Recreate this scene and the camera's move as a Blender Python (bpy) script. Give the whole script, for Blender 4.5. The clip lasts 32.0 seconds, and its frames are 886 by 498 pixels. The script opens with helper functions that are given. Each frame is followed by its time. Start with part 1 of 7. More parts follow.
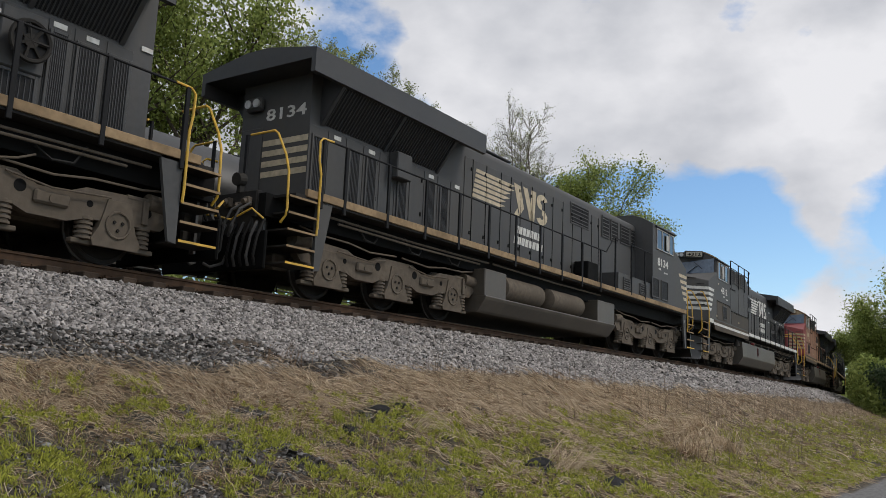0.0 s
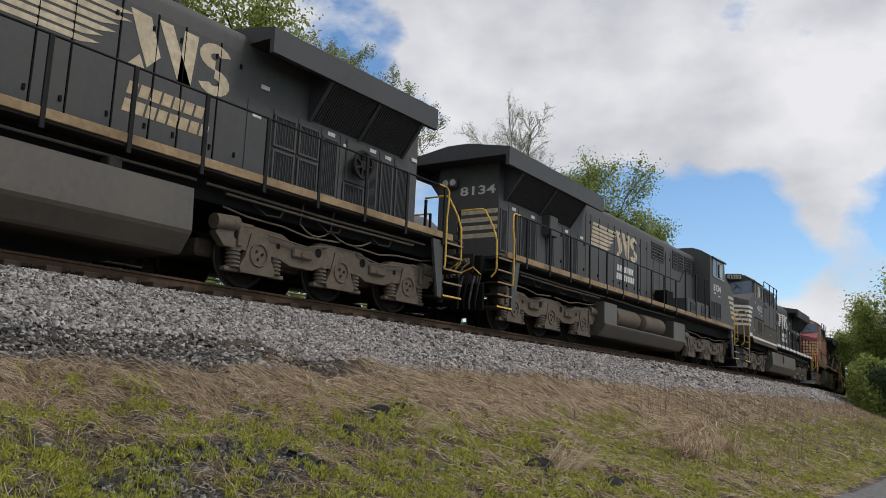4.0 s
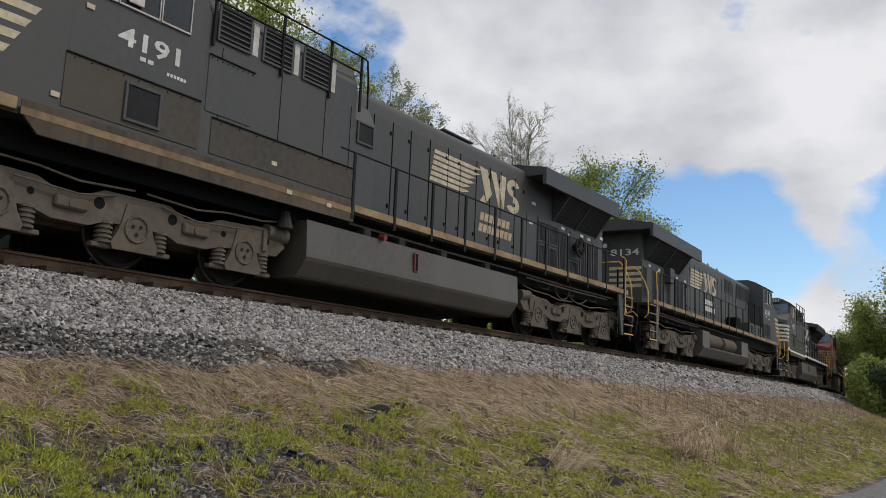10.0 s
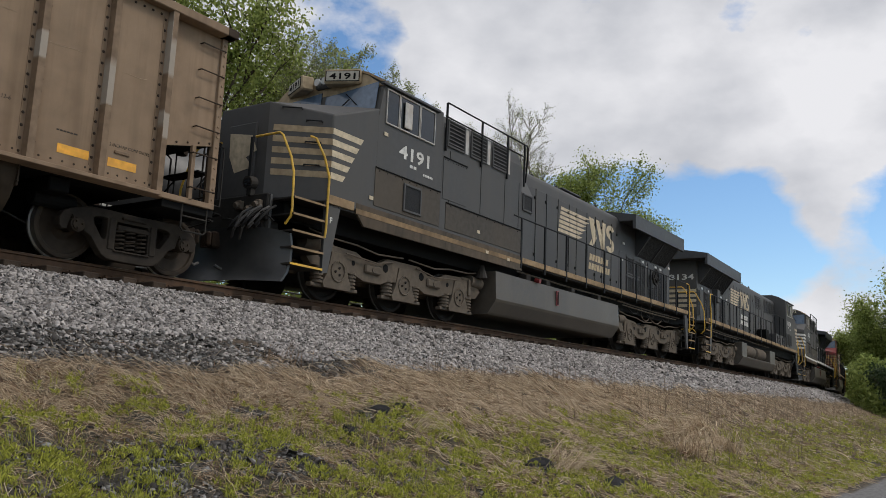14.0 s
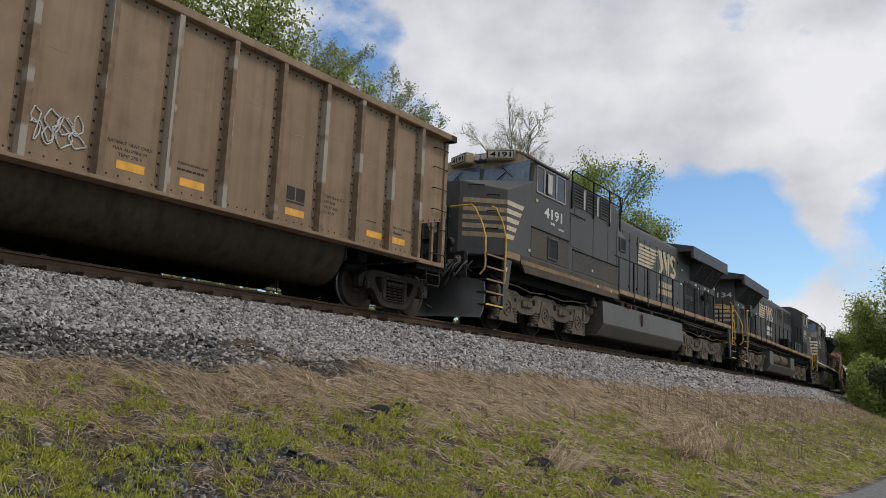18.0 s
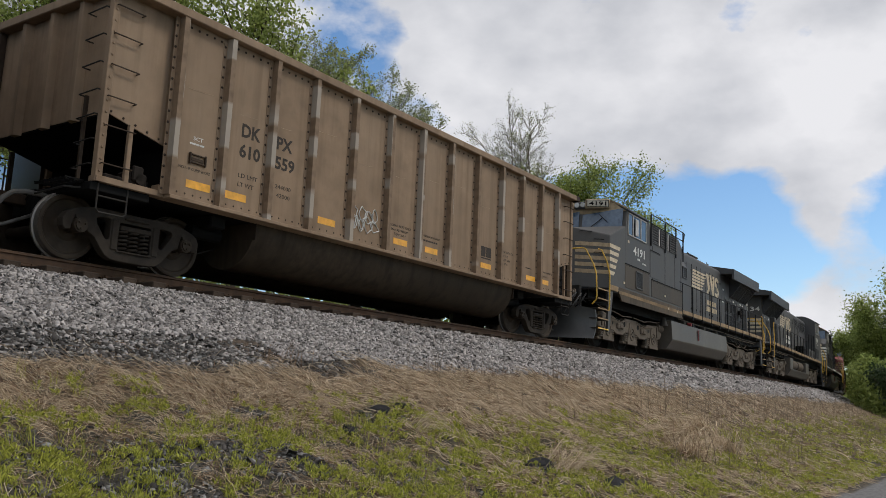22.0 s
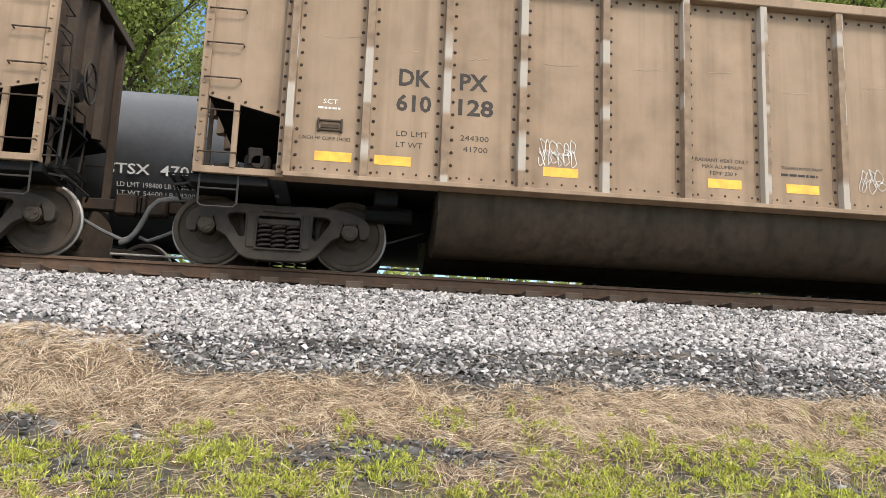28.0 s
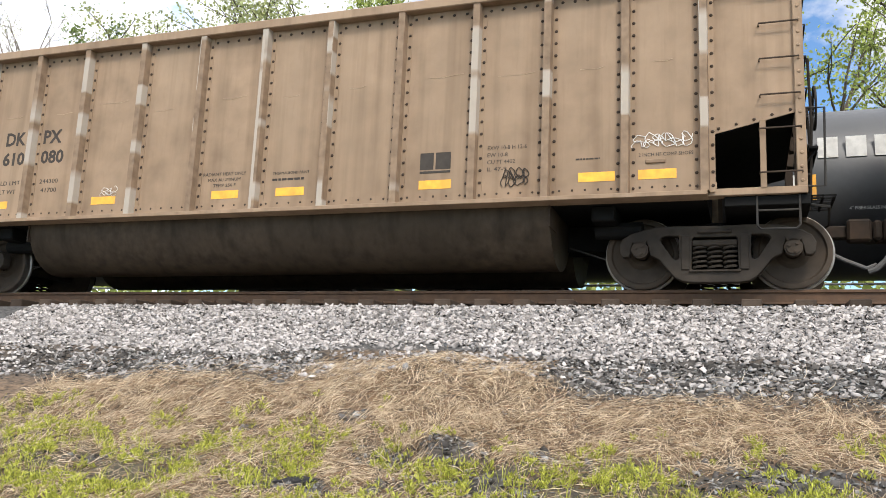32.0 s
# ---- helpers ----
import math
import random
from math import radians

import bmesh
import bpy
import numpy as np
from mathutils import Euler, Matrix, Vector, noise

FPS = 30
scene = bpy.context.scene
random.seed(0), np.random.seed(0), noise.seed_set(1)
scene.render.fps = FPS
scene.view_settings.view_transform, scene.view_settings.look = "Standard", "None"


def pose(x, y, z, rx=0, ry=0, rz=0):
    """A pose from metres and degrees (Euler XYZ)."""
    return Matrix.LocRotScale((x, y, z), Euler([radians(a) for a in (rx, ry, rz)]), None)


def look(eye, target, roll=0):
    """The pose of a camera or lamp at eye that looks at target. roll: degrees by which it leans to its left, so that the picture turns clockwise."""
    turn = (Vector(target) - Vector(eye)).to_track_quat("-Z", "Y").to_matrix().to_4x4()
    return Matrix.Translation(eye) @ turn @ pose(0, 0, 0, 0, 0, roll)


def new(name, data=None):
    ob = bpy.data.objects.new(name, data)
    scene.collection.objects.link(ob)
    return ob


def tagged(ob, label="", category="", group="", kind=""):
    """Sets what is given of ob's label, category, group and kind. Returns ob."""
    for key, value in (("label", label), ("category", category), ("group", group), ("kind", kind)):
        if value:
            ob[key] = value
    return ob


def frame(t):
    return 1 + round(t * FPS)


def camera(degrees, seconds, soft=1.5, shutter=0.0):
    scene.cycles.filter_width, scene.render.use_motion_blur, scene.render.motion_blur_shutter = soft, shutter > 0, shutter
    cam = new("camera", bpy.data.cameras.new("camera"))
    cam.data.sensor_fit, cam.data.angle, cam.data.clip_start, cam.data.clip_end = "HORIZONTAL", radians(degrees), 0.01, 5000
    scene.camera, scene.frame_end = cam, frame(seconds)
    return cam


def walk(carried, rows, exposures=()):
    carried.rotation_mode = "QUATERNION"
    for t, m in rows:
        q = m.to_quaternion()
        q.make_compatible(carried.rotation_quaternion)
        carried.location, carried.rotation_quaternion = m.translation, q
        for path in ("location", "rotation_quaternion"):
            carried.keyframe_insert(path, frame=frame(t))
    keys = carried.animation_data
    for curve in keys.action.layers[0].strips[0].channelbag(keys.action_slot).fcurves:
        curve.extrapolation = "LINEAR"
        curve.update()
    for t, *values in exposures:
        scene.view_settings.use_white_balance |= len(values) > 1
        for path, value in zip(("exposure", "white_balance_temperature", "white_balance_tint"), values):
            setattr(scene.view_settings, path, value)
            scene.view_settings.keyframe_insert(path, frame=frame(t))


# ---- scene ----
# ---- camera ----
FOV = 54.86
EYE = (0.0, 0.0, -1.606)
cam = camera(FOV, 32.0, soft=0.5)
PATH = [
    (0.0, -55.424, 9.610, -2.434), (22.0, -55.424, 9.610, -2.434),
    (22.5, -54.810, 9.645, -2.397), (23.0, -51.781, 9.715, -2.322), (23.5, -45.669, 9.736, -2.349),
    (24.0, -39.697, 9.749, -2.333), (24.5, -33.766, 9.837, -2.312), (25.0, -28.663, 9.832, -2.288),
    (25.5, -24.452, 9.794, -2.257), (27.5, -10.584, 9.952, -2.227), (28.0, -6.688, 10.170, -2.252),
    (28.5, -2.894, 10.240, -2.305), (29.0, 1.369, 10.335, -2.313), (29.5, 6.052, 10.435, -2.328),
    (30.0, 10.330, 10.481, -2.402), (30.5, 13.125, 10.474, -2.397), (31.0, 13.870, 10.503, -2.472),
    (31.5, 15.509, 10.585, -2.487), (32.0, 19.302, 10.661, -2.545),
]
EXPOSURES = [(0.0, 0.02), (22.0, 0.02), (23.0, 0.10), (24.0, 0.62), (25.0, 1.17), (28.0, 1.6), (30.0, 1.63), (32.0, 1.52)]
walk(cam, [(t, pose(*EYE, 90 + p, r, y)) for t, y, p, r in PATH], EXPOSURES)

# ---- the track's line and the train's way along it ----
TRACK_Y, BEND_X, BEND_K = 11.761, 12.5, 0.00089   # centre line, where the curve begins, its strength
TRAVEL = [
    (0.0, -45.096), (1.0, -43.360), (2.0, -41.639), (3.0, -39.950), (3.5, -39.106), (5.5, -35.769),
    (6.0, -34.941), (7.0, -33.288), (8.0, -31.668), (9.0, -30.022), (10.0, -28.383), (11.0, -26.778),
    (12.0, -25.166), (13.0, -23.576), (14.0, -22.002), (14.5, -21.221), (16.5, -18.112), (17.0, -17.348),
    (18.0, -15.797), (19.0, -14.223), (20.0, -12.663), (21.0, -11.112), (22.0, -9.620), (23.0, -8.216),
    (24.0, -6.867), (25.0, -5.545), (25.5, -4.905), (27.5, -2.399), (28.0, -1.798), (29.0, -0.626),
    (30.0, 0.501), (31.0, 1.585), (32.0, 2.612),
]


def travelled(t):
    """Metres along the track of the train's zero mark at t seconds."""
    ts, ss = zip(*TRAVEL)
    return float(np.interp(t, ts, ss))


def bend(x):
    d = max(0.0, x - BEND_X)
    return BEND_K * d * d


def on_track(x, off=0.0):
    """A point of the line that runs beside the track's centre, off metres towards the far side."""
    return Vector((x, TRACK_Y + off + bend(x), 0.0))


def car_pose(u, half, t):
    """The pose of a vehicle whose two trucks stand half a wheelbase from u on the train's scale."""
    a, b = on_track(travelled(t) + u - half), on_track(travelled(t) + u + half)
    d = b - a
    return pose(*((a + b) / 2), 0, 0, math.degrees(math.atan2(d.y, d.x)))


# ---- light ----
SUN_WAY = Vector((20.0, -34.0, 46.0))   # towards the sun, behind hazy cloud
world = bpy.data.worlds.new("sky")
scene.world = world
world.use_nodes = True
wn, wl = world.node_tree.nodes, world.node_tree.links
wn.clear()


def wnode(kind, **kw):
    n = wn.new(kind)
    for k, v in kw.items():
        n.inputs[k].default_value = v
    return n


sky = wn.new("ShaderNodeTexSky")
sky.sky_type, sky.sun_disc = "NISHITA", False
sky.air_density, sky.dust_density, sky.ozone_density = 1.0, 0.2, 2.5
sky.sun_elevation, sky.sun_rotation = radians(49), radians(150)
coord = wn.new("ShaderNodeTexCoord")
sep = wn.new("ShaderNodeSeparateXYZ")
wl.new(coord.outputs["Generated"], sep.inputs[0])


def wspan(source, lo, hi, a, b):
    """A smooth step of a value from a to b between lo and hi."""
    n = wn.new("ShaderNodeMapRange")
    n.interpolation_type = "SMOOTHSTEP"
    for i, v in enumerate((lo, hi, a, b)):
        n.inputs[i + 1].default_value = v
    wl.new(source, n.inputs[0])
    return n.outputs[0]


def wsum(a, b):
    n = wn.new("ShaderNodeMath")
    n.operation = "ADD"
    wl.new(a, n.inputs[0])
    wl.new(b, n.inputs[1])
    return n.outputs[0]


# heaped clouds, flattened, that close up overhead and break up low down
shift = wn.new("ShaderNodeMapping")
shift.inputs["Location"].default_value, shift.inputs["Scale"].default_value = (0.4, 2.3, 0.0), (1.0, 1.0, 1.7)
wl.new(coord.outputs["Generated"], shift.inputs["Vector"])
big = wnode("ShaderNodeTexNoise", Scale=4.2, Detail=9.0, Roughness=0.56)
wl.new(shift.outputs[0], big.inputs["Vector"])
amount = wsum(big.outputs["Fac"], wspan(sep.outputs["Z"], 0.20, 0.29, -0.04, 0.13))
# gaps and heaps of this sky: bearing, elevation, reach in degrees, weight
for az, el, reach, weight in ((-47.0, 24.0, 6.0, -0.22), (-51.5, 18.5, 4.5, -0.16), (-42.0, 21.0, 6.0, 0.06), (-72.5, 12.0, 6.5, -0.16), (-66.5, 12.5, 5.0, -0.12), (-79.5, 13.2, 5.0, 0.17), (-63.0, 18.5, 6.0, 0.10), (-79.0, 6.0, 4.0, 0.11), (-75.5, 9.3, 4.5, -0.13), (-72.0, 20.0, 8.0, 0.08), (10.0, 20.0, 22.0, -0.30), (48.0, 18.0, 14.0, -0.12)):
    aim = wn.new("ShaderNodeVectorMath")
    aim.operation = "DOT_PRODUCT"
    wl.new(coord.outputs["Generated"], aim.inputs[0])
    aim.inputs[1].default_value = (-math.sin(radians(az)) * math.cos(radians(el)), math.cos(radians(az)) * math.cos(radians(el)), math.sin(radians(el)))
    amount = wsum(amount, wspan(aim.outputs["Value"], math.cos(radians(reach)), 1.0, 0.0, weight))
cover = wn.new("ShaderNodeValToRGB")
cover.color_ramp.elements[0].position, cover.color_ramp.elements[1].position = 0.45, 0.56
wl.new(amount, cover.inputs[0])
fine = wnode("ShaderNodeTexNoise", Scale=5.5, Detail=7.0, Roughness=0.5)
wl.new(shift.outputs[0], fine.inputs["Vector"])
tone = wn.new("ShaderNodeValToRGB")
tone.color_ramp.elements[0].position, tone.color_ramp.elements[1].position = 0.36, 0.66
tone.color_ramp.elements[0].color, tone.color_ramp.elements[1].color = (0.80, 0.80, 0.83, 1), (0.50, 0.515, 0.56, 1)
wl.new(fine.outputs["Fac"], tone.inputs[0])
# the sky away from the sun is duller
dull = wspan(sep.outputs["Y"], 0.66, 0.86, 1.0, 0.5)


def dulled(colour):
    n = wn.new("ShaderNodeVectorMath")
    n.operation = "SCALE"
    wl.new(colour, n.inputs[0])
    wl.new(dull, n.inputs["Scale"])
    return n.outputs[0]


air = wnode("ShaderNodeBackground", Strength=0.15)
rich = wnode("ShaderNodeHueSaturation", Saturation=1.12, Value=1.0)
wl.new(sky.outputs[0], rich.inputs["Color"])
wl.new(dulled(rich.outputs[0]), air.inputs["Color"])
cloud = wnode("ShaderNodeBackground", Strength=1.02)
wl.new(dulled(tone.outputs[0]), cloud.inputs["Color"])
blend = wn.new("ShaderNodeMixShader")
wl.new(cover.outputs[0], blend.inputs[0])
wl.new(air.outputs[0], blend.inputs[1])
wl.new(cloud.outputs[0], blend.inputs[2])
wout = wn.new("ShaderNodeOutputWorld")
wl.new(blend.outputs[0], wout.inputs[0])

sun = new("sun", bpy.data.lights.new("sun", "SUN"))
sun.data.energy, sun.data.angle, sun.data.color = 1.35, radians(14), (1.0, 0.94, 0.86)
sun.matrix_world = look(SUN_WAY, (0, 0, 0))

# ---- materials ----
def material(name, base, rough=0.7, metal=0.0, dark=0.75, light=1.15, grain=9.0, stain=0.9, bump=0.15, bump_scale=60.0, spread=0.0, tint=None, streak=0.0, emit=None):
    """A surface with grain and stains at two scales. spread: how far pieces differ by chance; tint: a second colour for the stains; streak: run-down marks."""
    m = bpy.data.materials.new(name)
    m.use_nodes = True
    nt = m.node_tree
    n, l = nt.nodes, nt.links
    b = n["Principled BSDF"]
    b.inputs["Roughness"].default_value, b.inputs["Metallic"].default_value = rough, metal
    b.inputs["Specular IOR Level"].default_value = 0.12 if rough >= 0.6 else 0.55
    co = n.new("ShaderNodeTexCoord")
    vec = co.outputs["Object"]
    a = n.new("ShaderNodeTexNoise")
    a.inputs["Scale"].default_value, a.inputs["Detail"].default_value = grain, 5.0
    c = n.new("ShaderNodeTexNoise")
    c.inputs["Scale"].default_value, c.inputs["Detail"].default_value = stain, 4.0
    l.new(vec, a.inputs["Vector"])
    if streak:
        mp = n.new("ShaderNodeMapping")
        mp.inputs["Scale"].default_value = (streak, streak, 0.25)
        l.new(vec, mp.inputs["Vector"])
        l.new(mp.outputs[0], c.inputs["Vector"])
    else:
        l.new(vec, c.inputs["Vector"])
    r1 = n.new("ShaderNodeValToRGB")
    r1.color_ramp.elements[0].position, r1.color_ramp.elements[1].position = 0.3, 0.7
    r1.color_ramp.elements[0].color = (*[v * dark for v in base], 1)
    r1.color_ramp.elements[1].color = (*[min(1, v * light) for v in base], 1)
    l.new(a.outputs["Fac"], r1.inputs[0])
    mix = n.new("ShaderNodeMix")
    mix.data_type = "RGBA"
    r2 = n.new("ShaderNodeValToRGB")
    r2.color_ramp.elements[0].position, r2.color_ramp.elements[1].position = 0.45, 0.72
    l.new(c.outputs["Fac"], r2.inputs[0])
    sc = n.new("ShaderNodeMath")
    sc.operation = "MULTIPLY"
    sc.inputs[1].default_value = 0.7
    l.new(r2.outputs[0], sc.inputs[0])
    l.new(sc.outputs[0], mix.inputs[0])
    l.new(r1.outputs[0], mix.inputs[6])
    second = tint or [v * dark * 0.9 for v in base]
    mix.inputs[7].default_value = (*second, 1)
    last = mix.outputs[2]
    if spread:
        ob = n.new("ShaderNodeObjectInfo" if spread > 0 else "ShaderNodeNewGeometry")
        hv = n.new("ShaderNodeHueSaturation")
        mr = n.new("ShaderNodeMapRange")
        mr.inputs[3].default_value, mr.inputs[4].default_value = 1 - abs(spread), 1 + abs(spread)
        l.new(ob.outputs["Random" if spread > 0 else "Random Per Island"], mr.inputs[0])
        l.new(mr.outputs[0], hv.inputs["Value"])
        l.new(last, hv.inputs["Color"])
        last = hv.outputs[0]
    l.new(last, b.inputs["Base Color"])
    rr = n.new("ShaderNodeMapRange")
    rr.inputs[3].default_value, rr.inputs[4].default_value = max(0.05, rough - 0.12), min(1, rough + 0.12)
    l.new(a.outputs["Fac"], rr.inputs[0])
    l.new(rr.outputs[0], b.inputs["Roughness"])
    if bump:
        d = n.new("ShaderNodeTexNoise")
        d.inputs["Scale"].default_value, d.inputs["Detail"].default_value = bump_scale, 3.0
        l.new(vec, d.inputs["Vector"])
        bp = n.new("ShaderNodeBump")
        bp.inputs["Strength"].default_value, bp.inputs["Distance"].default_value = bump, 0.01
        l.new(d.outputs["Fac"], bp.inputs["Height"])
        l.new(bp.outputs[0], b.inputs["Normal"])
    if emit:
        b.inputs["Emission Color"].default_value, b.inputs["Emission Strength"].default_value = (*emit, 1), 1.0
    return m


BLACK = material("weathered_black_paint", (0.066, 0.066, 0.067), 0.6, dark=0.9, light=1.15, stain=0.7, tint=(0.074, 0.070, 0.065), streak=1.4, bump=0.05)
BLACK.node_tree.nodes["Principled BSDF"].inputs["Specular IOR Level"].default_value = 0.3
BLACKROOF = material("sooty_black_paint", (0.036, 0.036, 0.038), 0.55, tint=(0.045, 0.043, 0.041))
RAILBLACK = material("black_railing_paint", (0.018, 0.018, 0.019), 0.6)
GREYBLACK = material("dusty_black_steel", (0.030, 0.028, 0.026), 0.7, tint=(0.055, 0.048, 0.040))
DARKGEAR = material("sooty_brake_gear", (0.022, 0.018, 0.015), 0.75, tint=(0.04, 0.031, 0.024))
# near-black; carries shade in its colour on undersides and in recesses
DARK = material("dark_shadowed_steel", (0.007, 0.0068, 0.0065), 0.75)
GRILLE = material("black_grille_mesh", (0.024, 0.024, 0.025), 0.6, bump=0.4, bump_scale=140.0)
TRUCK = material("dusty_truck_casting", (0.042, 0.034, 0.027), 0.8, dark=0.75, light=1.2, stain=1.8, tint=(0.022, 0.019, 0.017), bump=0.25)
LOCOTRUCK = material("tan_dusted_truck_casting", (0.132, 0.108, 0.084), 0.8, dark=0.78, light=1.15, stain=0.9, tint=(0.095, 0.078, 0.061), bump=0.25)
PLOUGH = material("worn_plough_paint", (0.026, 0.027, 0.028), 0.38, stain=1.2, tint=(0.06, 0.056, 0.05))
RUSTY = material("rusty_brown_casting", (0.028, 0.021, 0.016), 0.8, stain=3.0, tint=(0.06, 0.036, 0.022))
GOLD = material("faded_tan_lettering", (0.50, 0.40, 0.26), 0.6, stain=2.0, tint=(0.38, 0.29, 0.18))
SCRATCH = material("pale_scratched_paint", (0.36, 0.27, 0.18), 0.7, bump=0)
TANK = material("dusty_fuel_tank_paint", (0.072, 0.061, 0.049), 0.5, stain=0.6, tint=(0.108, 0.090, 0.069), streak=0.9)
SILL = material("dusty_tan_sill_stripe", (0.34, 0.24, 0.14), 0.75, stain=1.6, tint=(0.16, 0.11, 0.065))
SKIRT = material("dusty_brown_skirt", (0.105, 0.085, 0.064), 0.7, stain=0.8, tint=(0.150, 0.110, 0.074), streak=0.6)
DUSTED = material("dust_filmed_black_paint", (0.078, 0.070, 0.061), 0.65, stain=0.7, tint=(0.100, 0.082, 0.063), streak=0.8)
FADED = material("faded_tan_stripe", (0.27, 0.185, 0.105), 0.75, stain=1.3, tint=(0.10, 0.075, 0.052), streak=0.7)
CREAM = material("dusty_cream_stripe", (0.58, 0.49, 0.35), 0.65, stain=1.5, tint=(0.42, 0.35, 0.25), streak=2.0)
WHITE = material("dull_white_paint", (0.68, 0.67, 0.63), 0.6, stain=1.5, tint=(0.52, 0.50, 0.46))
YELLOW = material("yellow_rail_paint", (0.72, 0.43, 0.045), 0.5, stain=2.0, tint=(0.45, 0.28, 0.06))
ORANGE = material("orange_reflective_tape", (0.80, 0.38, 0.025), 0.4, stain=3.0, tint=(0.66, 0.30, 0.03), bump=0)
RED = material("dark_red_paint", (0.20, 0.022, 0.022), 0.5, stain=1.0, tint=(0.13, 0.02, 0.02))
RUSTRED = material("faded_orange_brown_paint", (0.25, 0.115, 0.065), 0.55, stain=0.9, tint=(0.17, 0.085, 0.055))
GLASS = material("dark_cab_glass", (0.02, 0.025, 0.03), 0.08, bump=0)
# blue base colour stands in for sky reflected in the glass
WINDSHIELD = material("sky_reflection_windscreen", (0.11, 0.155, 0.22), 0.06, bump=0)
LAMP = material("clear_lamp_lens", (0.55, 0.55, 0.55), 0.1, bump=0)
BARE = material("bare_aluminium", (0.50, 0.47, 0.43), 0.5, metal=0.3, stain=2.0, tint=(0.32, 0.25, 0.18))
HOSE = material("black_rubber_hose", (0.022, 0.021, 0.020), 0.6)
GREYHOSE = material("dusty_grey_hose", (0.11, 0.105, 0.10), 0.7)
WHEEL = material("brown_wheel_steel", (0.045, 0.034, 0.025), 0.6, stain=2.5, tint=(0.075, 0.056, 0.040))
TREAD = material("worn_wheel_tread", (0.24, 0.22, 0.20), 0.45, metal=0.7)
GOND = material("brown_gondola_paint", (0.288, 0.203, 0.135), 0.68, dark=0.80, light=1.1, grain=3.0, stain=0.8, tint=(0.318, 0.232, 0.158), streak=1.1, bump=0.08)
# darker copy of GOND, holding the shade of far side and leading end
GONDDARK = material("shade_and_soot_gondola_paint", (0.060, 0.043, 0.031), 0.75, stain=0.9, tint=(0.028, 0.021, 0.017))
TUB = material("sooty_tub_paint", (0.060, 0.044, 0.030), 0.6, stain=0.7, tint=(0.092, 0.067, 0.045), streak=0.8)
STENCIL = material("dark_stencil_paint", (0.055, 0.047, 0.040), 0.7, bump=0)
CHALK = material("white_scribble_paint", (0.72, 0.70, 0.66), 0.7, bump=0)
RAILM = material("rusty_rail_side", (0.100, 0.060, 0.038), 0.75, stain=2.0, tint=(0.065, 0.045, 0.034))
RAILTOP = material("worn_rail_head", (0.22, 0.18, 0.15), 0.4, metal=0.6)
TIE = material("weathered_tie_wood", (0.055, 0.040, 0.030), 0.9, stain=3.0, tint=(0.075, 0.056, 0.042), bump=0.5, bump_scale=30.0, spread=0.25)
STONE = material("grey_ballast_stone", (0.315, 0.292, 0.277), 0.85, grain=20.0, stain=6.0, spread=-0.62, bump=0.2)
DUSTYSTRIPE = material("dusty_brown_cream_stripe", (0.40, 0.31, 0.20), 0.7, stain=2.5, tint=(0.20, 0.15, 0.095), streak=2.0)
PLATE = material("pale_number_plate", (0.44, 0.40, 0.32), 0.5, bump=0)
TANKCAR = material("black_tank_car_paint", (0.036, 0.037, 0.039), 0.45, stain=0.7, tint=(0.052, 0.051, 0.049), streak=1.0, bump=0.03)
TWIG = material("pale_grey_twig", (0.19, 0.165, 0.14), 0.9, grain=14.0)
BARK = material("grey_brown_bark", (0.105, 0.085, 0.066), 0.9, grain=14.0, bump=0.6, bump_scale=25.0)


def rib_material():
    """Rib paint worn through to pale metal in upright patches."""
    m = material("worn_rib_paint", (0.215, 0.150, 0.100), 0.65, grain=8.0, stain=2.2, tint=(0.41, 0.37, 0.315))
    n, l = m.node_tree.nodes, m.node_tree.links
    mp = n.new("ShaderNodeMapping")
    mp.inputs["Scale"].default_value = (3.7, 0.02, 0.7)
    snap = n.new("ShaderNodeVectorMath")
    snap.operation = "SNAP"
    snap.inputs[1].default_value = (0.55, 100.0, 0.015)
    tex = [k for k in n if k.type == "TEX_NOISE"][1]
    co = [k for k in n if k.type == "TEX_COORD"][0]
    l.new(co.outputs["Object"], snap.inputs[0])
    l.new(snap.outputs[0], mp.inputs["Vector"])
    l.new(mp.outputs[0], tex.inputs["Vector"])
    ramp = [k for k in n if k.type == "VALTORGB"][1]
    ramp.color_ramp.elements[0].position, ramp.color_ramp.elements[1].position = 0.53, 0.57
    tex.inputs["Detail"].default_value = 1.5
    return m


RIB = rib_material()


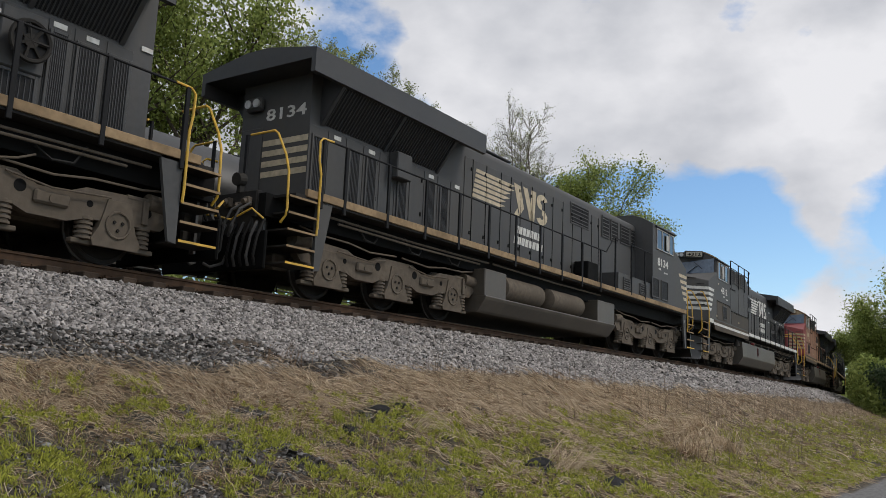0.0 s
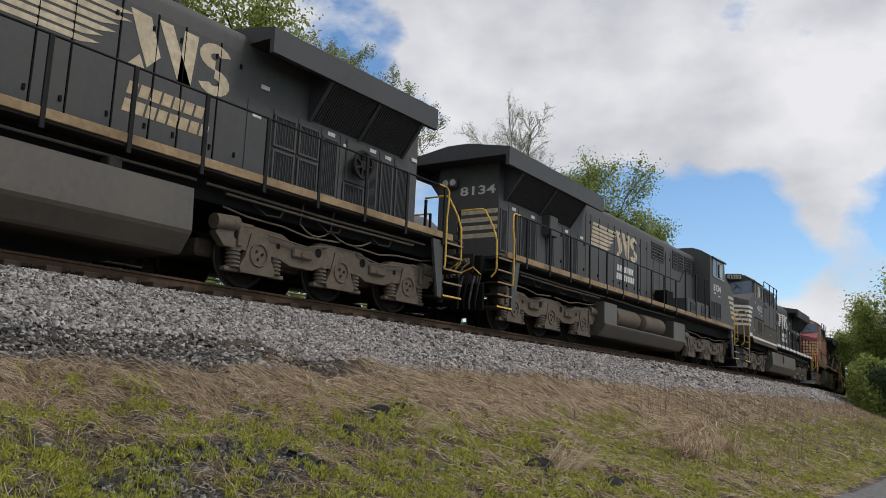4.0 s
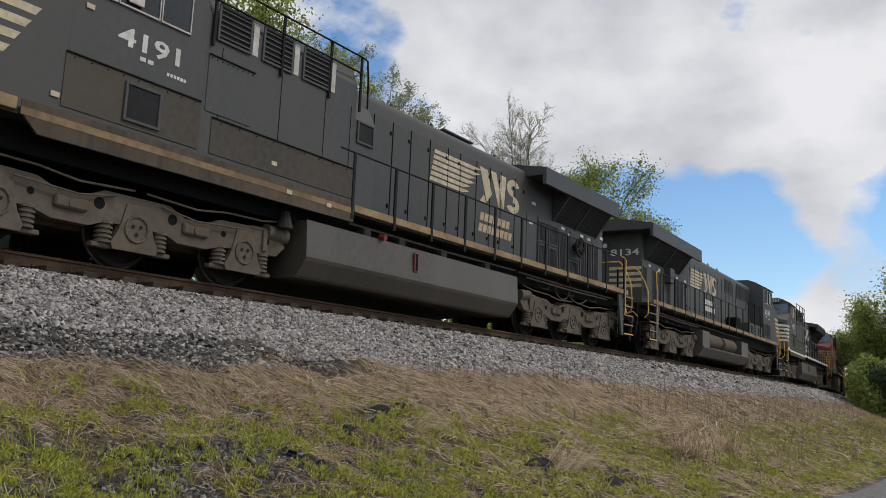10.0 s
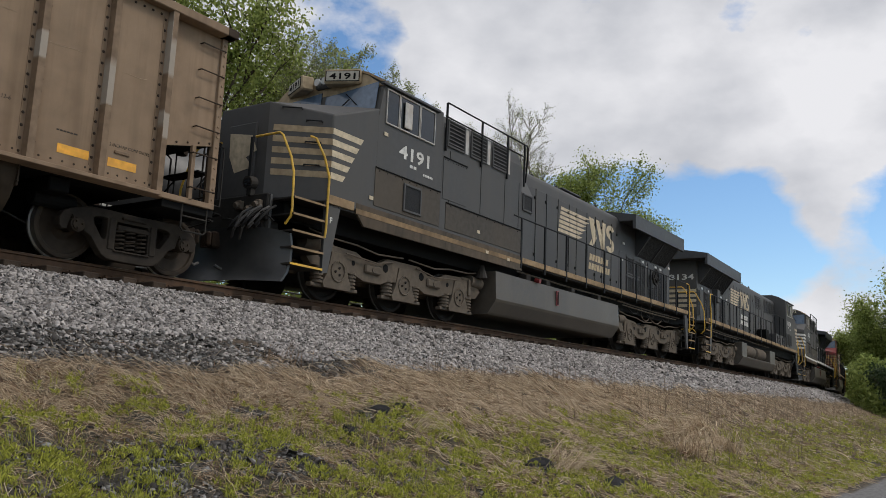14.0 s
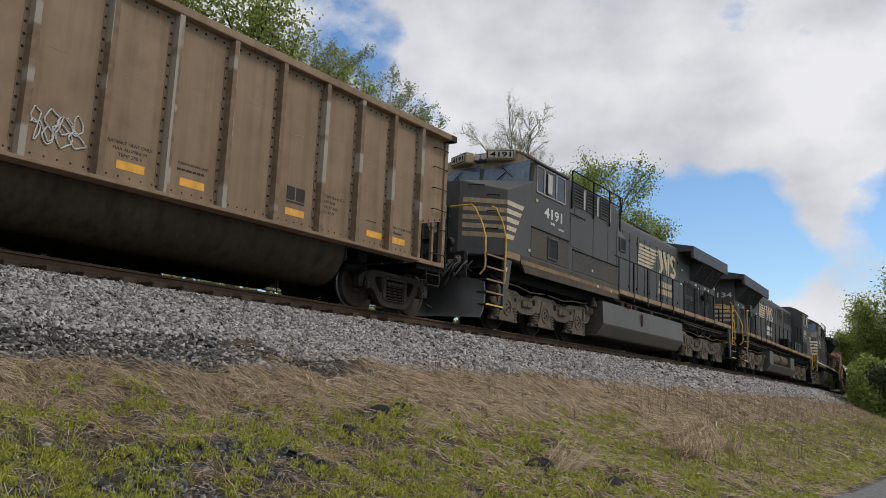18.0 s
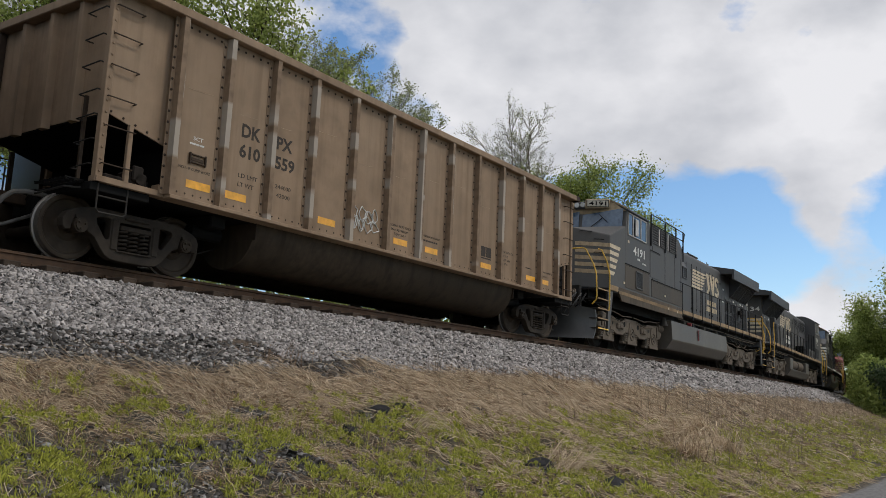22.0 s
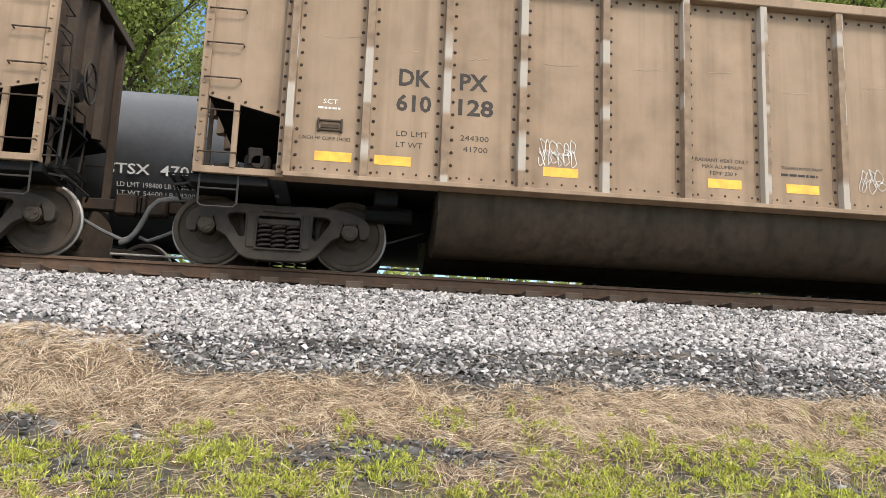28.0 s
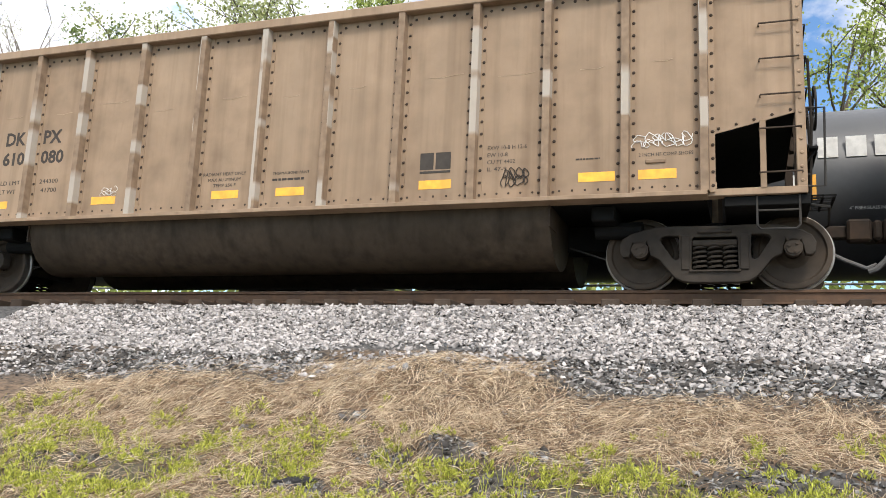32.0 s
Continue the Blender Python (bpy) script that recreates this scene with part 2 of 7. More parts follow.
def add_soot(m, strength, colour):
    """Uneven run-down soot streaks over a painted side."""
    n, l = m.node_tree.nodes, m.node_tree.links
    b = n["Principled BSDF"]
    co = [k for k in n if k.type == "TEX_COORD"][0]
    last = b.inputs["Base Color"].links[0].from_socket
    for scale, detail, lo, hi, k in (((5.5, 5.5, 0.16), 5.0, 0.46, 0.74, strength), ((0.55, 0.55, 0.42), 4.0, 0.42, 0.75, strength * 0.9), ((14.0, 14.0, 2.2), 4.0, 0.56, 0.85, strength * 0.5)):
        mp = n.new("ShaderNodeMapping")
        mp.inputs["Scale"].default_value = scale
        l.new(co.outputs["Object"], mp.inputs["Vector"])
        t = n.new("ShaderNodeTexNoise")
        t.inputs["Scale"].default_value, t.inputs["Detail"].default_value = 1.0, detail
        l.new(mp.outputs[0], t.inputs["Vector"])
        r = n.new("ShaderNodeMapRange")
        r.inputs[1].default_value, r.inputs[2].default_value, r.inputs[3].default_value, r.inputs[4].default_value = lo, hi, 0.0, k
        l.new(t.outputs["Fac"], r.inputs[0])
        mx = n.new("ShaderNodeMix")
        mx.data_type = "RGBA"
        l.new(r.outputs[0], mx.inputs[0])
        l.new(last, mx.inputs[6])
        mx.inputs[7].default_value = (*colour, 1)
        last = mx.outputs[2]
    l.new(last, b.inputs["Base Color"])


add_soot(GOND, 0.38, (0.10, 0.063, 0.038))
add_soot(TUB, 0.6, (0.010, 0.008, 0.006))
add_soot(SKIRT, 0.5, (0.035, 0.030, 0.026))
add_soot(BLACK, 0.30, (0.092, 0.083, 0.072))


def leaf_material(name, base, tip):
    m = bpy.data.materials.new(name)
    m.use_nodes = True
    n, l = m.node_tree.nodes, m.node_tree.links
    b = n["Principled BSDF"]
    g = n.new("ShaderNodeNewGeometry")
    r = n.new("ShaderNodeValToRGB")
    r.color_ramp.elements[0].color, r.color_ramp.elements[1].color = (*base, 1), (*tip, 1)
    l.new(g.outputs["Random Per Island"], r.inputs[0])
    l.new(r.outputs[0], b.inputs["Base Color"])
    b.inputs["Roughness"].default_value, b.inputs["Specular IOR Level"].default_value = 0.6, 0.25
    t = n.new("ShaderNodeBsdfTranslucent")
    l.new(r.outputs[0], t.inputs["Color"])
    mx = n.new("ShaderNodeMixShader")
    mx.inputs[0].default_value = 0.42
    l.new(b.outputs[0], mx.inputs[1])
    l.new(t.outputs[0], mx.inputs[2])
    l.new(mx.outputs[0], n["Material Output"].inputs[0])
    return m


LEAF = leaf_material("spring_leaf", (0.14, 0.185, 0.04), (0.46, 0.52, 0.155))
LEAFDARK = leaf_material("deep_green_leaf", (0.07, 0.11, 0.03), (0.20, 0.26, 0.08))
EVERGREEN = leaf_material("dark_evergreen_leaf", (0.025, 0.045, 0.018), (0.07, 0.10, 0.04))
LEAFPALE = leaf_material("pale_spring_leaf", (0.19, 0.215, 0.09), (0.42, 0.45, 0.20))
GRASS = leaf_material("green_grass_blade", (0.13, 0.145, 0.024), (0.62, 0.63, 0.115))
STRAW = leaf_material("dry_straw_blade", (0.25, 0.17, 0.10), (0.90, 0.75, 0.55))
THATCH = leaf_material("old_brown_thatch", (0.09, 0.055, 0.033), (0.36, 0.23, 0.14))
WEED = leaf_material("grey_dry_weed_stem", (0.16, 0.12, 0.085), (0.33, 0.26, 0.18))


# ---- mesh tools ----
class Shape:
    """Gathers simple solids into one mesh."""

    def __init__(self):
        self.v, self.f = [], []

    def add(self, verts, faces):
        k = len(self.v)
        self.v += [tuple(p) for p in verts]
        self.f += [tuple(i + k for i in f) for f in faces]
        return self

    def box(self, x0, x1, y0, y1, z0, z1, c=0.0):
        if c <= 0:
            v = [(x, y, z) for x in (x0, x1) for y in (y0, y1) for z in (z0, z1)]
            return self.add(v, [(0, 1, 3, 2), (4, 6, 7, 5), (0, 4, 5, 1), (2, 3, 7, 6), (0, 2, 6, 4), (1, 5, 7, 3)])
        # chamfered along every edge
        v, idx = [], {}
        for i, x in enumerate((x0, x1)):
            for j, y in enumerate((y0, y1)):
                for k, z in enumerate((z0, z1)):
                    sx, sy, sz = c if not i else -c, c if not j else -c, c if not k else -c
                    for a, p in enumerate(((x, y + sy, z + sz), (x + sx, y, z + sz), (x + sx, y + sy, z))):
                        idx[i, j, k, a] = len(v)
                        v.append(p)
        f = []
        for i in (0, 1):
            q = [idx[i, 0, 0, 0], idx[i, 1, 0, 0], idx[i, 1, 1, 0], idx[i, 0, 1, 0]]
            f.append(q if i else q[::-1])
            q = [idx[0, i, 0, 1], idx[0, i, 1, 1], idx[1, i, 1, 1], idx[1, i, 0, 1]]
            f.append(q if i else q[::-1])
            q = [idx[0, 0, i, 2], idx[1, 0, i, 2], idx[1, 1, i, 2], idx[0, 1, i, 2]]
            f.append(q if i else q[::-1])
        for i in (0, 1):
            for j in (0, 1):
                f.append([idx[i, j, 0, 0], idx[i, j, 1, 0], idx[i, j, 1, 1], idx[i, j, 0, 1]])
                f.append([idx[i, 0, j, 0], idx[i, 1, j, 0], idx[i, 1, j, 2], idx[i, 0, j, 2]])
                f.append([idx[0, i, j, 1], idx[1, i, j, 1], idx[1, i, j, 2], idx[0, i, j, 2]])
                for k in (0, 1):
                    f.append([idx[i, j, k, 0], idx[i, j, k, 1], idx[i, j, k, 2]])
        return self.add(v, f)

    def prism(self, outline, a, b, axis="y"):
        """An outline drawn out along an axis: (x, z) along y, (y, z) along x, (x, y) along z."""
        put = {"y": lambda p, d: (p[0], d, p[1]), "x": lambda p, d: (d, p[0], p[1]), "z": lambda p, d: (p[0], p[1], d)}[axis]
        n = len(outline)
        v = [put(p, a) for p in outline] + [put(p, b) for p in outline]
        f = [tuple(range(n))[::-1], tuple(range(n, 2 * n))]
        f += [(i, (i + 1) % n, n + (i + 1) % n, n + i) for i in range(n)]
        return self.add(v, f)

    def loft(self, rings, close=True):
        """Skin over rings of equal count."""
        n = len(rings[0])
        v = [p for r in rings for p in r]
        f = []
        for k in range(len(rings) - 1):
            for i in range(n if close else n - 1):
                j = (i + 1) % n
                f.append((k * n + i, k * n + j, (k + 1) * n + j, (k + 1) * n + i))
        if close:
            f += [tuple(range(n))[::-1], tuple(range((len(rings) - 1) * n, len(rings) * n))]
        return self.add(v, f)

    def cyl(self, p, q, r, n=12, r2=None):
        p, q = Vector(p), Vector(q)
        d = (q - p).normalized()
        a = d.orthogonal().normalized()
        b = d.cross(a)
        ring = lambda o, rr: [o + a * (rr * math.cos(2 * math.pi * i / n)) + b * (rr * math.sin(2 * math.pi * i / n)) for i in range(n)]
        return self.loft([ring(p, r), ring(q, r if r2 is None else r2)])

    def tube(self, pts, r, n=6):
        pts = [Vector(p) for p in pts]
        rings = []
        a = None
        for i, p in enumerate(pts):
            d = (pts[min(i + 1, len(pts) - 1)] - pts[max(i - 1, 0)]).normalized()
            a = d.orthogonal().normalized() if a is None else (a - d * a.dot(d)).normalized()
            b = d.cross(a)
            rings.append([p + a * (r * math.cos(2 * math.pi * k / n)) + b * (r * math.sin(2 * math.pi * k / n)) for k in range(n)])
        return self.loft(rings)

    def revolve(self, profile, o, axis, n=24):
        """A profile of (along, radius) turned round an axis through o."""
        o, d = Vector(o), Vector(axis).normalized()
        a = d.orthogonal().normalized()
        b = d.cross(a)
        return self.loft([[o + d * s + a * (r * math.cos(2 * math.pi * i / n)) + b * (r * math.sin(2 * math.pi * i / n)) for i in range(n)] for s, r in profile])

    def mesh(self, name, mat, smooth=False):
        me = bpy.data.meshes.new(name)
        me.from_pydata(self.v, [], self.f)
        me.materials.append(mat)
        if smooth:
            me.polygons.foreach_set("use_smooth", [True] * len(me.polygons))
            me.set_sharp_from_angle(angle=radians(35))
        bm = bmesh.new()
        bm.from_mesh(me)
        bmesh.ops.recalc_face_normals(bm, faces=bm.faces)
        bm.to_mesh(me)
        bm.free()
        return me


def part(name, shape, mat, parent, label="", smooth=False, at=None, bevel=0.0):
    """One mesh object under a thing or a part."""
    me = shape.mesh(name, mat, smooth) if isinstance(shape, Shape) else shape
    ob = new(name, me)
    ob.parent = parent
    if at is not None:
        ob.matrix_basis = at
    if label:
        ob["label"] = label
    if bevel:
        bv = ob.modifiers.new("edge", "BEVEL")
        bv.width, bv.segments, bv.limit_method, bv.angle_limit = bevel, 2, "ANGLE", radians(40)
    return ob


def thing(name, label, category, group="", kind="", at=None):
    ob = new(name)
    ob.empty_display_size = 0.2
    if at is not None:
        ob.matrix_basis = at
    return tagged(ob, label, category, group, kind)


def structure(name, shape, mat, label, smooth=False):
    return tagged(new(name, shape.mesh(name, mat, smooth) if isinstance(shape, Shape) else shape), label, name.split("_")[0], "", "structure")


TEXTS = {}


def words(text, size, mat, parent, at, name="lettering", wide=None, bold=0.0, label=""):
    """Flat letters as a mesh, standing in the x-z plane and facing -y, lower left at at. wide: their full width."""
    key = (text, size, mat.name, wide, bold)
    if key not in TEXTS:
        cu = bpy.data.curves.new(name, "FONT")
        cu.body, cu.size, cu.offset, cu.resolution_u, cu.extrude = text, size * 1.38, bold, 2, 0.0015
        tmp = bpy.data.objects.new(name, cu)
        scene.collection.objects.link(tmp)
        me = bpy.data.meshes.new_from_object(tmp.evaluated_get(bpy.context.evaluated_depsgraph_get()))
        bpy.data.objects.remove(tmp)
        xs = [v.co.x for v in me.vertices]
        lo, hi = min(xs), max(xs)
        k = wide / (hi - lo) if wide else 1.0
        for v in me.vertices:
            v.co = Vector(((v.co.x - lo) * k, -v.co.z, v.co.y))
        me.materials.clear()
        me.materials.append(mat)
        me.name = name
        TEXTS[key] = me
    ob = new(name, TEXTS[key])
    ob.parent = parent
    ob.matrix_basis = at
    if label:
        ob["label"] = label
    return ob

# ---- ground ----
EDGE, TOE, ROAD_Y, ROAD_Z = 1.38, 3.12, 2.9, -3.05   # from the track's centre: ballast shoulder and its foot; the road beside the bank


def ground_z(x, y):
    """The bank's height: ballast shoulder, sloping bank, road."""
    w = TRACK_Y + bend(x) - y
    if w < EDGE:
        z = -0.305
        if w < -5.8:
            z -= min(0.5, (-5.8 - w) * 0.4)
    elif w < TOE:
        z = -0.305 - 0.875 * (w - EDGE) / (TOE - EDGE)
    else:
        run = TRACK_Y - TOE - ROAD_Y
        k = min(1.0, (w - TOE) / run)
        z = -1.18 + (ROAD_Z + 1.18) * (k + 0.10 * math.sin(math.pi * k))
    if w > TOE - 0.5:
        rough = min(1.0, (w - TOE + 0.5) / 0.6) * (1.0 if y > ROAD_Y + 0.3 else 0.15)
        z += rough * (0.10 * noise.noise((x * 0.55, y * 0.8, 1.0)) + 0.07 * noise.noise((x * 1.9, y * 1.9, 4.0)) + 0.035 * noise.noise((x * 4.3, y * 4.3, 14.0)))
        z += 0.30 * math.exp(-((x + 2.9) / 0.95) ** 2 - ((y - 8.15) / 0.55) ** 2)
        z += 0.10 * math.exp(-((x + 2.5) / 0.35) ** 2 - ((y - 6.85) / 0.25) ** 2)
        z += 0.12 * math.exp(-((x + 5.6) / 1.3) ** 2 - ((y - 8.0) / 0.6) ** 2)
    return z


def bank_kind(x, y):
    """0 straw to 1 green, by patches, drier near the track."""
    w = TRACK_Y + bend(x) - y
    g = 0.47 - 0.10 * max(0.0, min(1.0, (x - 15) / 3)) + 0.65 * noise.noise((x * 0.5, y * 0.8, 9.0)) + 0.6 * noise.noise((x * 1.6, y * 1.8, 3.0))
    low = 1.45 + 0.55 * max(0.0, min(1.0, (x - 8) / 3))
    return g + max(-0.6, min(0.5, (w - TOE - low) * 0.6))


def bank_material():
    m = bpy.data.materials.new("bank_soil_and_turf")
    m.use_nodes = True
    n, l = m.node_tree.nodes, m.node_tree.links
    b = n["Principled BSDF"]
    b.inputs["Roughness"].default_value = 0.95
    co = n.new("ShaderNodeTexCoord")
    kinds = n.new("ShaderNodeVertexColor")
    kinds.layer_name = "cover"
    sepc = n.new("ShaderNodeSeparateColor")
    l.new(kinds.outputs[0], sepc.inputs[0])
    f = n.new("ShaderNodeTexNoise")
    f.inputs["Scale"].default_value, f.inputs["Detail"].default_value = 16.0, 6.0
    l.new(co.outputs["Object"], f.inputs["Vector"])

    def ramp(a, c):
        r = n.new("ShaderNodeValToRGB")
        r.color_ramp.elements[0].position, r.color_ramp.elements[1].position = 0.32, 0.68
        r.color_ramp.elements[0].color, r.color_ramp.elements[1].color = (*a, 1), (*c, 1)
        l.new(f.outputs["Fac"], r.inputs[0])
        return r

    straw = ramp((0.022, 0.015, 0.010), (0.17, 0.115, 0.07))
    green = ramp((0.014, 0.012, 0.009), (0.095, 0.078, 0.045))
    cinder = ramp((0.012, 0.011, 0.010), (0.060, 0.054, 0.048))
    road = ramp((0.085, 0.083, 0.08), (0.20, 0.195, 0.19))
    bed = ramp((0.022, 0.021, 0.020), (0.10, 0.095, 0.09))
    last = straw.outputs[0]
    alpha = kinds.outputs["Alpha"]
    for ch, r in (("Green", green), ("Red", cinder), ("Blue", road), ("Alpha", bed)):
        mx = n.new("ShaderNodeMix")
        mx.data_type = "RGBA"
        l.new(alpha if ch == "Alpha" else sepc.outputs[ch], mx.inputs[0])
        l.new(last, mx.inputs[6])
        l.new(r.outputs[0], mx.inputs[7])
        last = mx.outputs[2]
    l.new(last, b.inputs["Base Color"])
    bp = n.new("ShaderNodeBump")
    bp.inputs["Strength"].default_value, bp.inputs["Distance"].default_value = 0.7, 0.03
    l.new(f.outputs["Fac"], bp.inputs["Height"])
    l.new(bp.outputs[0], b.inputs["Normal"])
    return m


def steps(*spans):
    out = []
    for a, b, d in spans:
        out += list(np.arange(a, b - 1e-6, d))
    return out + [spans[-1][1]]


def cinder_at(x, y):
    """How dark and bare the soil is: a band at the ballast's foot and patches lower down."""
    w = TRACK_Y + bend(x) - y
    wide = 0.45 + 0.25 * noise.noise((x * 0.45, 7.0, 2.0))
    band = math.exp(-((w - TOE - 0.08) / (wide + 0.16)) ** 4) * (0.85 + 0.6 * noise.noise((x * 0.8, 3.0, 2.0)))
    if x > 7:
        band *= max(0.0, 1 - (x - 7) / 5)
    if x < -1.6:
        band *= max(0.15, 1 - (-1.6 - x) / 0.6) if x > -4.6 else 0.75
    patch = 0.0
    for px, py, rx, ry in ((4.9, 5.8, 1.7, 0.65), (-2.5, 6.75, 0.42, 0.30), (-1.8, 6.2, 0.45, 0.25), (-3.4, 6.0, 0.5, 0.15), (0.3, 6.6, 0.9, 0.35), (8.6, 6.7, 0.6, 0.22), (9.8, 5.2, 0.5, 0.25)):
        patch = max(patch, math.exp(-((x - px) / rx) ** 2 - ((y - py) / ry) ** 2))
    patch = patch * (0.8 + 1.5 * noise.noise((x * 2.1, y * 2.6, 5.0))) + max(0.0, noise.noise((x * 1.6 + 7, y * 2.2, 21.0)) - 0.36) * 2.5 * (w > TOE + 1.2)
    return max(0.0, min(1.0, max(band * 1.2, patch)))


def build_ground():
    xs = steps((-2500, -200, 460), (-200, -40, 32), (-40, -14, 2), (-14, 20, 0.125), (20, 34, 0.25), (34, 70, 1.0), (70, 200, 13), (200, 2500, 460))
    ys = steps((-2500, -200, 460), (-200, -20, 36), (-20, 1, 3), (1, 10.8, 0.1), (10.8, 26, 1.0), (26, 60, 8.5), (60, 220, 40), (220, 2500, 456))
    verts, cover = [], []
    for x in xs:
        for y in ys:
            yy = y + (bend(min(x, 130.0)) if y > 1 else 0.0)
            far = abs(x) > 150 or abs(y) > 60
            verts.append((x, yy, (-0.9 if y > 10 else ROAD_Z) if far else ground_z(x, yy)))
            w = TRACK_Y + bend(min(x, 130.0)) - yy
            g = max(0.0, min(1.0, (bank_kind(x, yy) - 0.45) * 2.2)) if not far else 0.6
            if w < -6:
                g = 0.9
            r = 0.35 if -6 < w < TOE - 0.45 else cinder_at(x, yy) if not far else 0.0
            road = 1.0 if -3.0 < yy < ROAD_Y + 0.15 * noise.noise((x * 0.7, 0, 0)) and not far else 0.0
            cover.append((r * (1 - road), g * (1 - road), road, 1.0 if -6 < w < TOE - 0.4 and not far else 0.0))
    ny = len(ys)
    faces = [(i * ny + j, (i + 1) * ny + j, (i + 1) * ny + j + 1, i * ny + j + 1) for i in range(len(xs) - 1) for j in range(ny - 1)]
    me = bpy.data.meshes.new("ground")
    me.from_pydata(verts, [], faces)
    at = me.color_attributes.new("cover", "FLOAT_COLOR", "POINT")
    at.data.foreach_set("color", np.array(cover, dtype=np.float32).ravel())
    me.polygons.foreach_set("use_smooth", [True] * len(me.polygons))
    me.materials.append(bank_material())
    return structure("ground", me, None, "sloping bank of dry straw, green tufts and bare cinder below the ballast")


build_ground()


def soup(name, verts, faces, mat, smooth=False):
    """A mesh from number arrays; all faces have one count of corners."""
    me = bpy.data.meshes.new(name)
    verts, faces = np.asarray(verts, dtype=np.float32), np.asarray(faces, dtype=np.int32)
    n, c = faces.shape
    me.vertices.add(len(verts))
    me.vertices.foreach_set("co", verts.ravel())
    me.loops.add(n * c)
    me.loops.foreach_set("vertex_index", faces.ravel())
    me.polygons.add(n)
    me.polygons.foreach_set("loop_start", np.arange(0, n * c, c, dtype=np.int32))
    me.polygons.foreach_set("loop_total", np.full(n, c, dtype=np.int32))
    me.update(calc_edges=True)
    me.materials.append(mat)
    if smooth:
        me.polygons.foreach_set("use_smooth", [True] * n)
    return me


def stones(name, label, spots, sizes, mat, rng, thick=0.52):
    """Broken stones: boxes with shaken corners, lying every way."""
    n = len(spots)
    base = np.array([(x, y, z) for x in (-1, 1) for y in (-1, 1) for z in (-1, 1)], dtype=float) * 0.5
    quads = np.array([(0, 1, 3, 2), (4, 6, 7, 5), (0, 4, 5, 1), (2, 3, 7, 6), (1, 5, 7, 3)])
    p = base[None] + rng.uniform(-0.3, 0.3, (n, 8, 3))
    p *= sizes[:, None, None] * (rng.uniform(0.75, 1.3, (n, 1, 3)) * np.array([1.15, 0.9, thick]))
    turn, lean, way = rng.uniform(0, math.pi, n), rng.normal(0, 0.42, n), rng.uniform(0, 2 * math.pi, n)
    q = np.stack([np.cos(turn), np.cos(way) * lean, np.sin(way) * lean, np.sin(turn)], 1)
    q /= np.linalg.norm(q, axis=1)[:, None]
    w, x, y, z = q.T
    rot = np.stack([1 - 2 * (y * y + z * z), 2 * (x * y - z * w), 2 * (x * z + y * w), 2 * (x * y + z * w), 1 - 2 * (x * x + z * z), 2 * (y * z - x * w),
                    2 * (x * z - y * w), 2 * (y * z + x * w), 1 - 2 * (x * x + y * y)], 1).reshape(n, 3, 3)
    p = np.einsum("nij,nkj->nki", rot, p) + spots[:, None]
    f = quads[None] + (np.arange(n) * 8)[:, None, None]
    return tagged(new(name, soup(name, p.reshape(-1, 3), f.reshape(-1, 4), mat)), label, "gravel", "", "stuff")


def build_ballast():
    rng = np.random.default_rng(5)
    spots, sizes = [], []
    for x0, x1, per, size in ((-10.5, 12, 1600, 0.038), (12, 26, 560, 0.054), (26, 60, 150, 0.09), (60, 110, 60, 0.13)):
        n = int((x1 - x0) * 2.6 * per)
        x = rng.uniform(x0, x1, n)
        w = rng.uniform(0.75, TOE + np.where(x > 8.5, 0.12, 0.55), n)
        keep = (w < TOE - 0.36 + 0.25 * np.sin(x * 1.3) * np.sin(x * 0.37)) | (rng.random(n) < 0.16) | (x > 8.5)
        x, w = x[keep], w[keep]
        n = len(x)
        for a, b in zip(x, w):
            y = TRACK_Y + bend(a) - b
            spots.append((a, y, ground_z(a, y) + rng.uniform(-0.016, 0.018)))
        sizes.append(rng.uniform(0.6, 1.45, n) * size)
    sp = np.array(spots)
    stones("ballast", "grey crushed stone ballast under the track", sp, np.concatenate(sizes), STONE, rng)
    # dark cinders and stray stones lower down
    sp, sz = [], []
    while len(sp) < 9000:
        x, y = rng.uniform(-9, 22), rng.uniform(3.2, 8.9)
        if rng.random() < cinder_at(x, y) ** 1.5:
            sp.append((x, y, ground_z(x, y) + 0.004))
            sz.append(rng.uniform(0.012, 0.04) if rng.random() < 0.93 else rng.uniform(0.04, 0.075))
    dark = material("dark_cinder", (0.085, 0.078, 0.072), 0.9, grain=20.0, spread=-0.7)
    sp2, sz2 = [], []
    while len(sp2) < 9500:
        x, y = rng.uniform(-8, 16), rng.uniform(3.6, 8.9)
        if rng.random() < cinder_at(x, y) ** 1.2 + 0.004:
            sp2.append((x, y, ground_z(x, y) + 0.006))
            sz2.append(rng.uniform(0.010, 0.034) * (1.6 if rng.random() < 0.08 else 1.0))
    stones("stray_stones", "stray grey stones scattered on the bare soil", np.array(sp2), np.array(sz2), material("stray_grey_stone", (0.20, 0.195, 0.187), 0.9, grain=20.0, spread=-0.6), rng, 0.45)
    stones("cinders", "dark cinders and small grey stones on bare patches", np.array(sp), np.array(sz), dark, rng)


build_ballast()


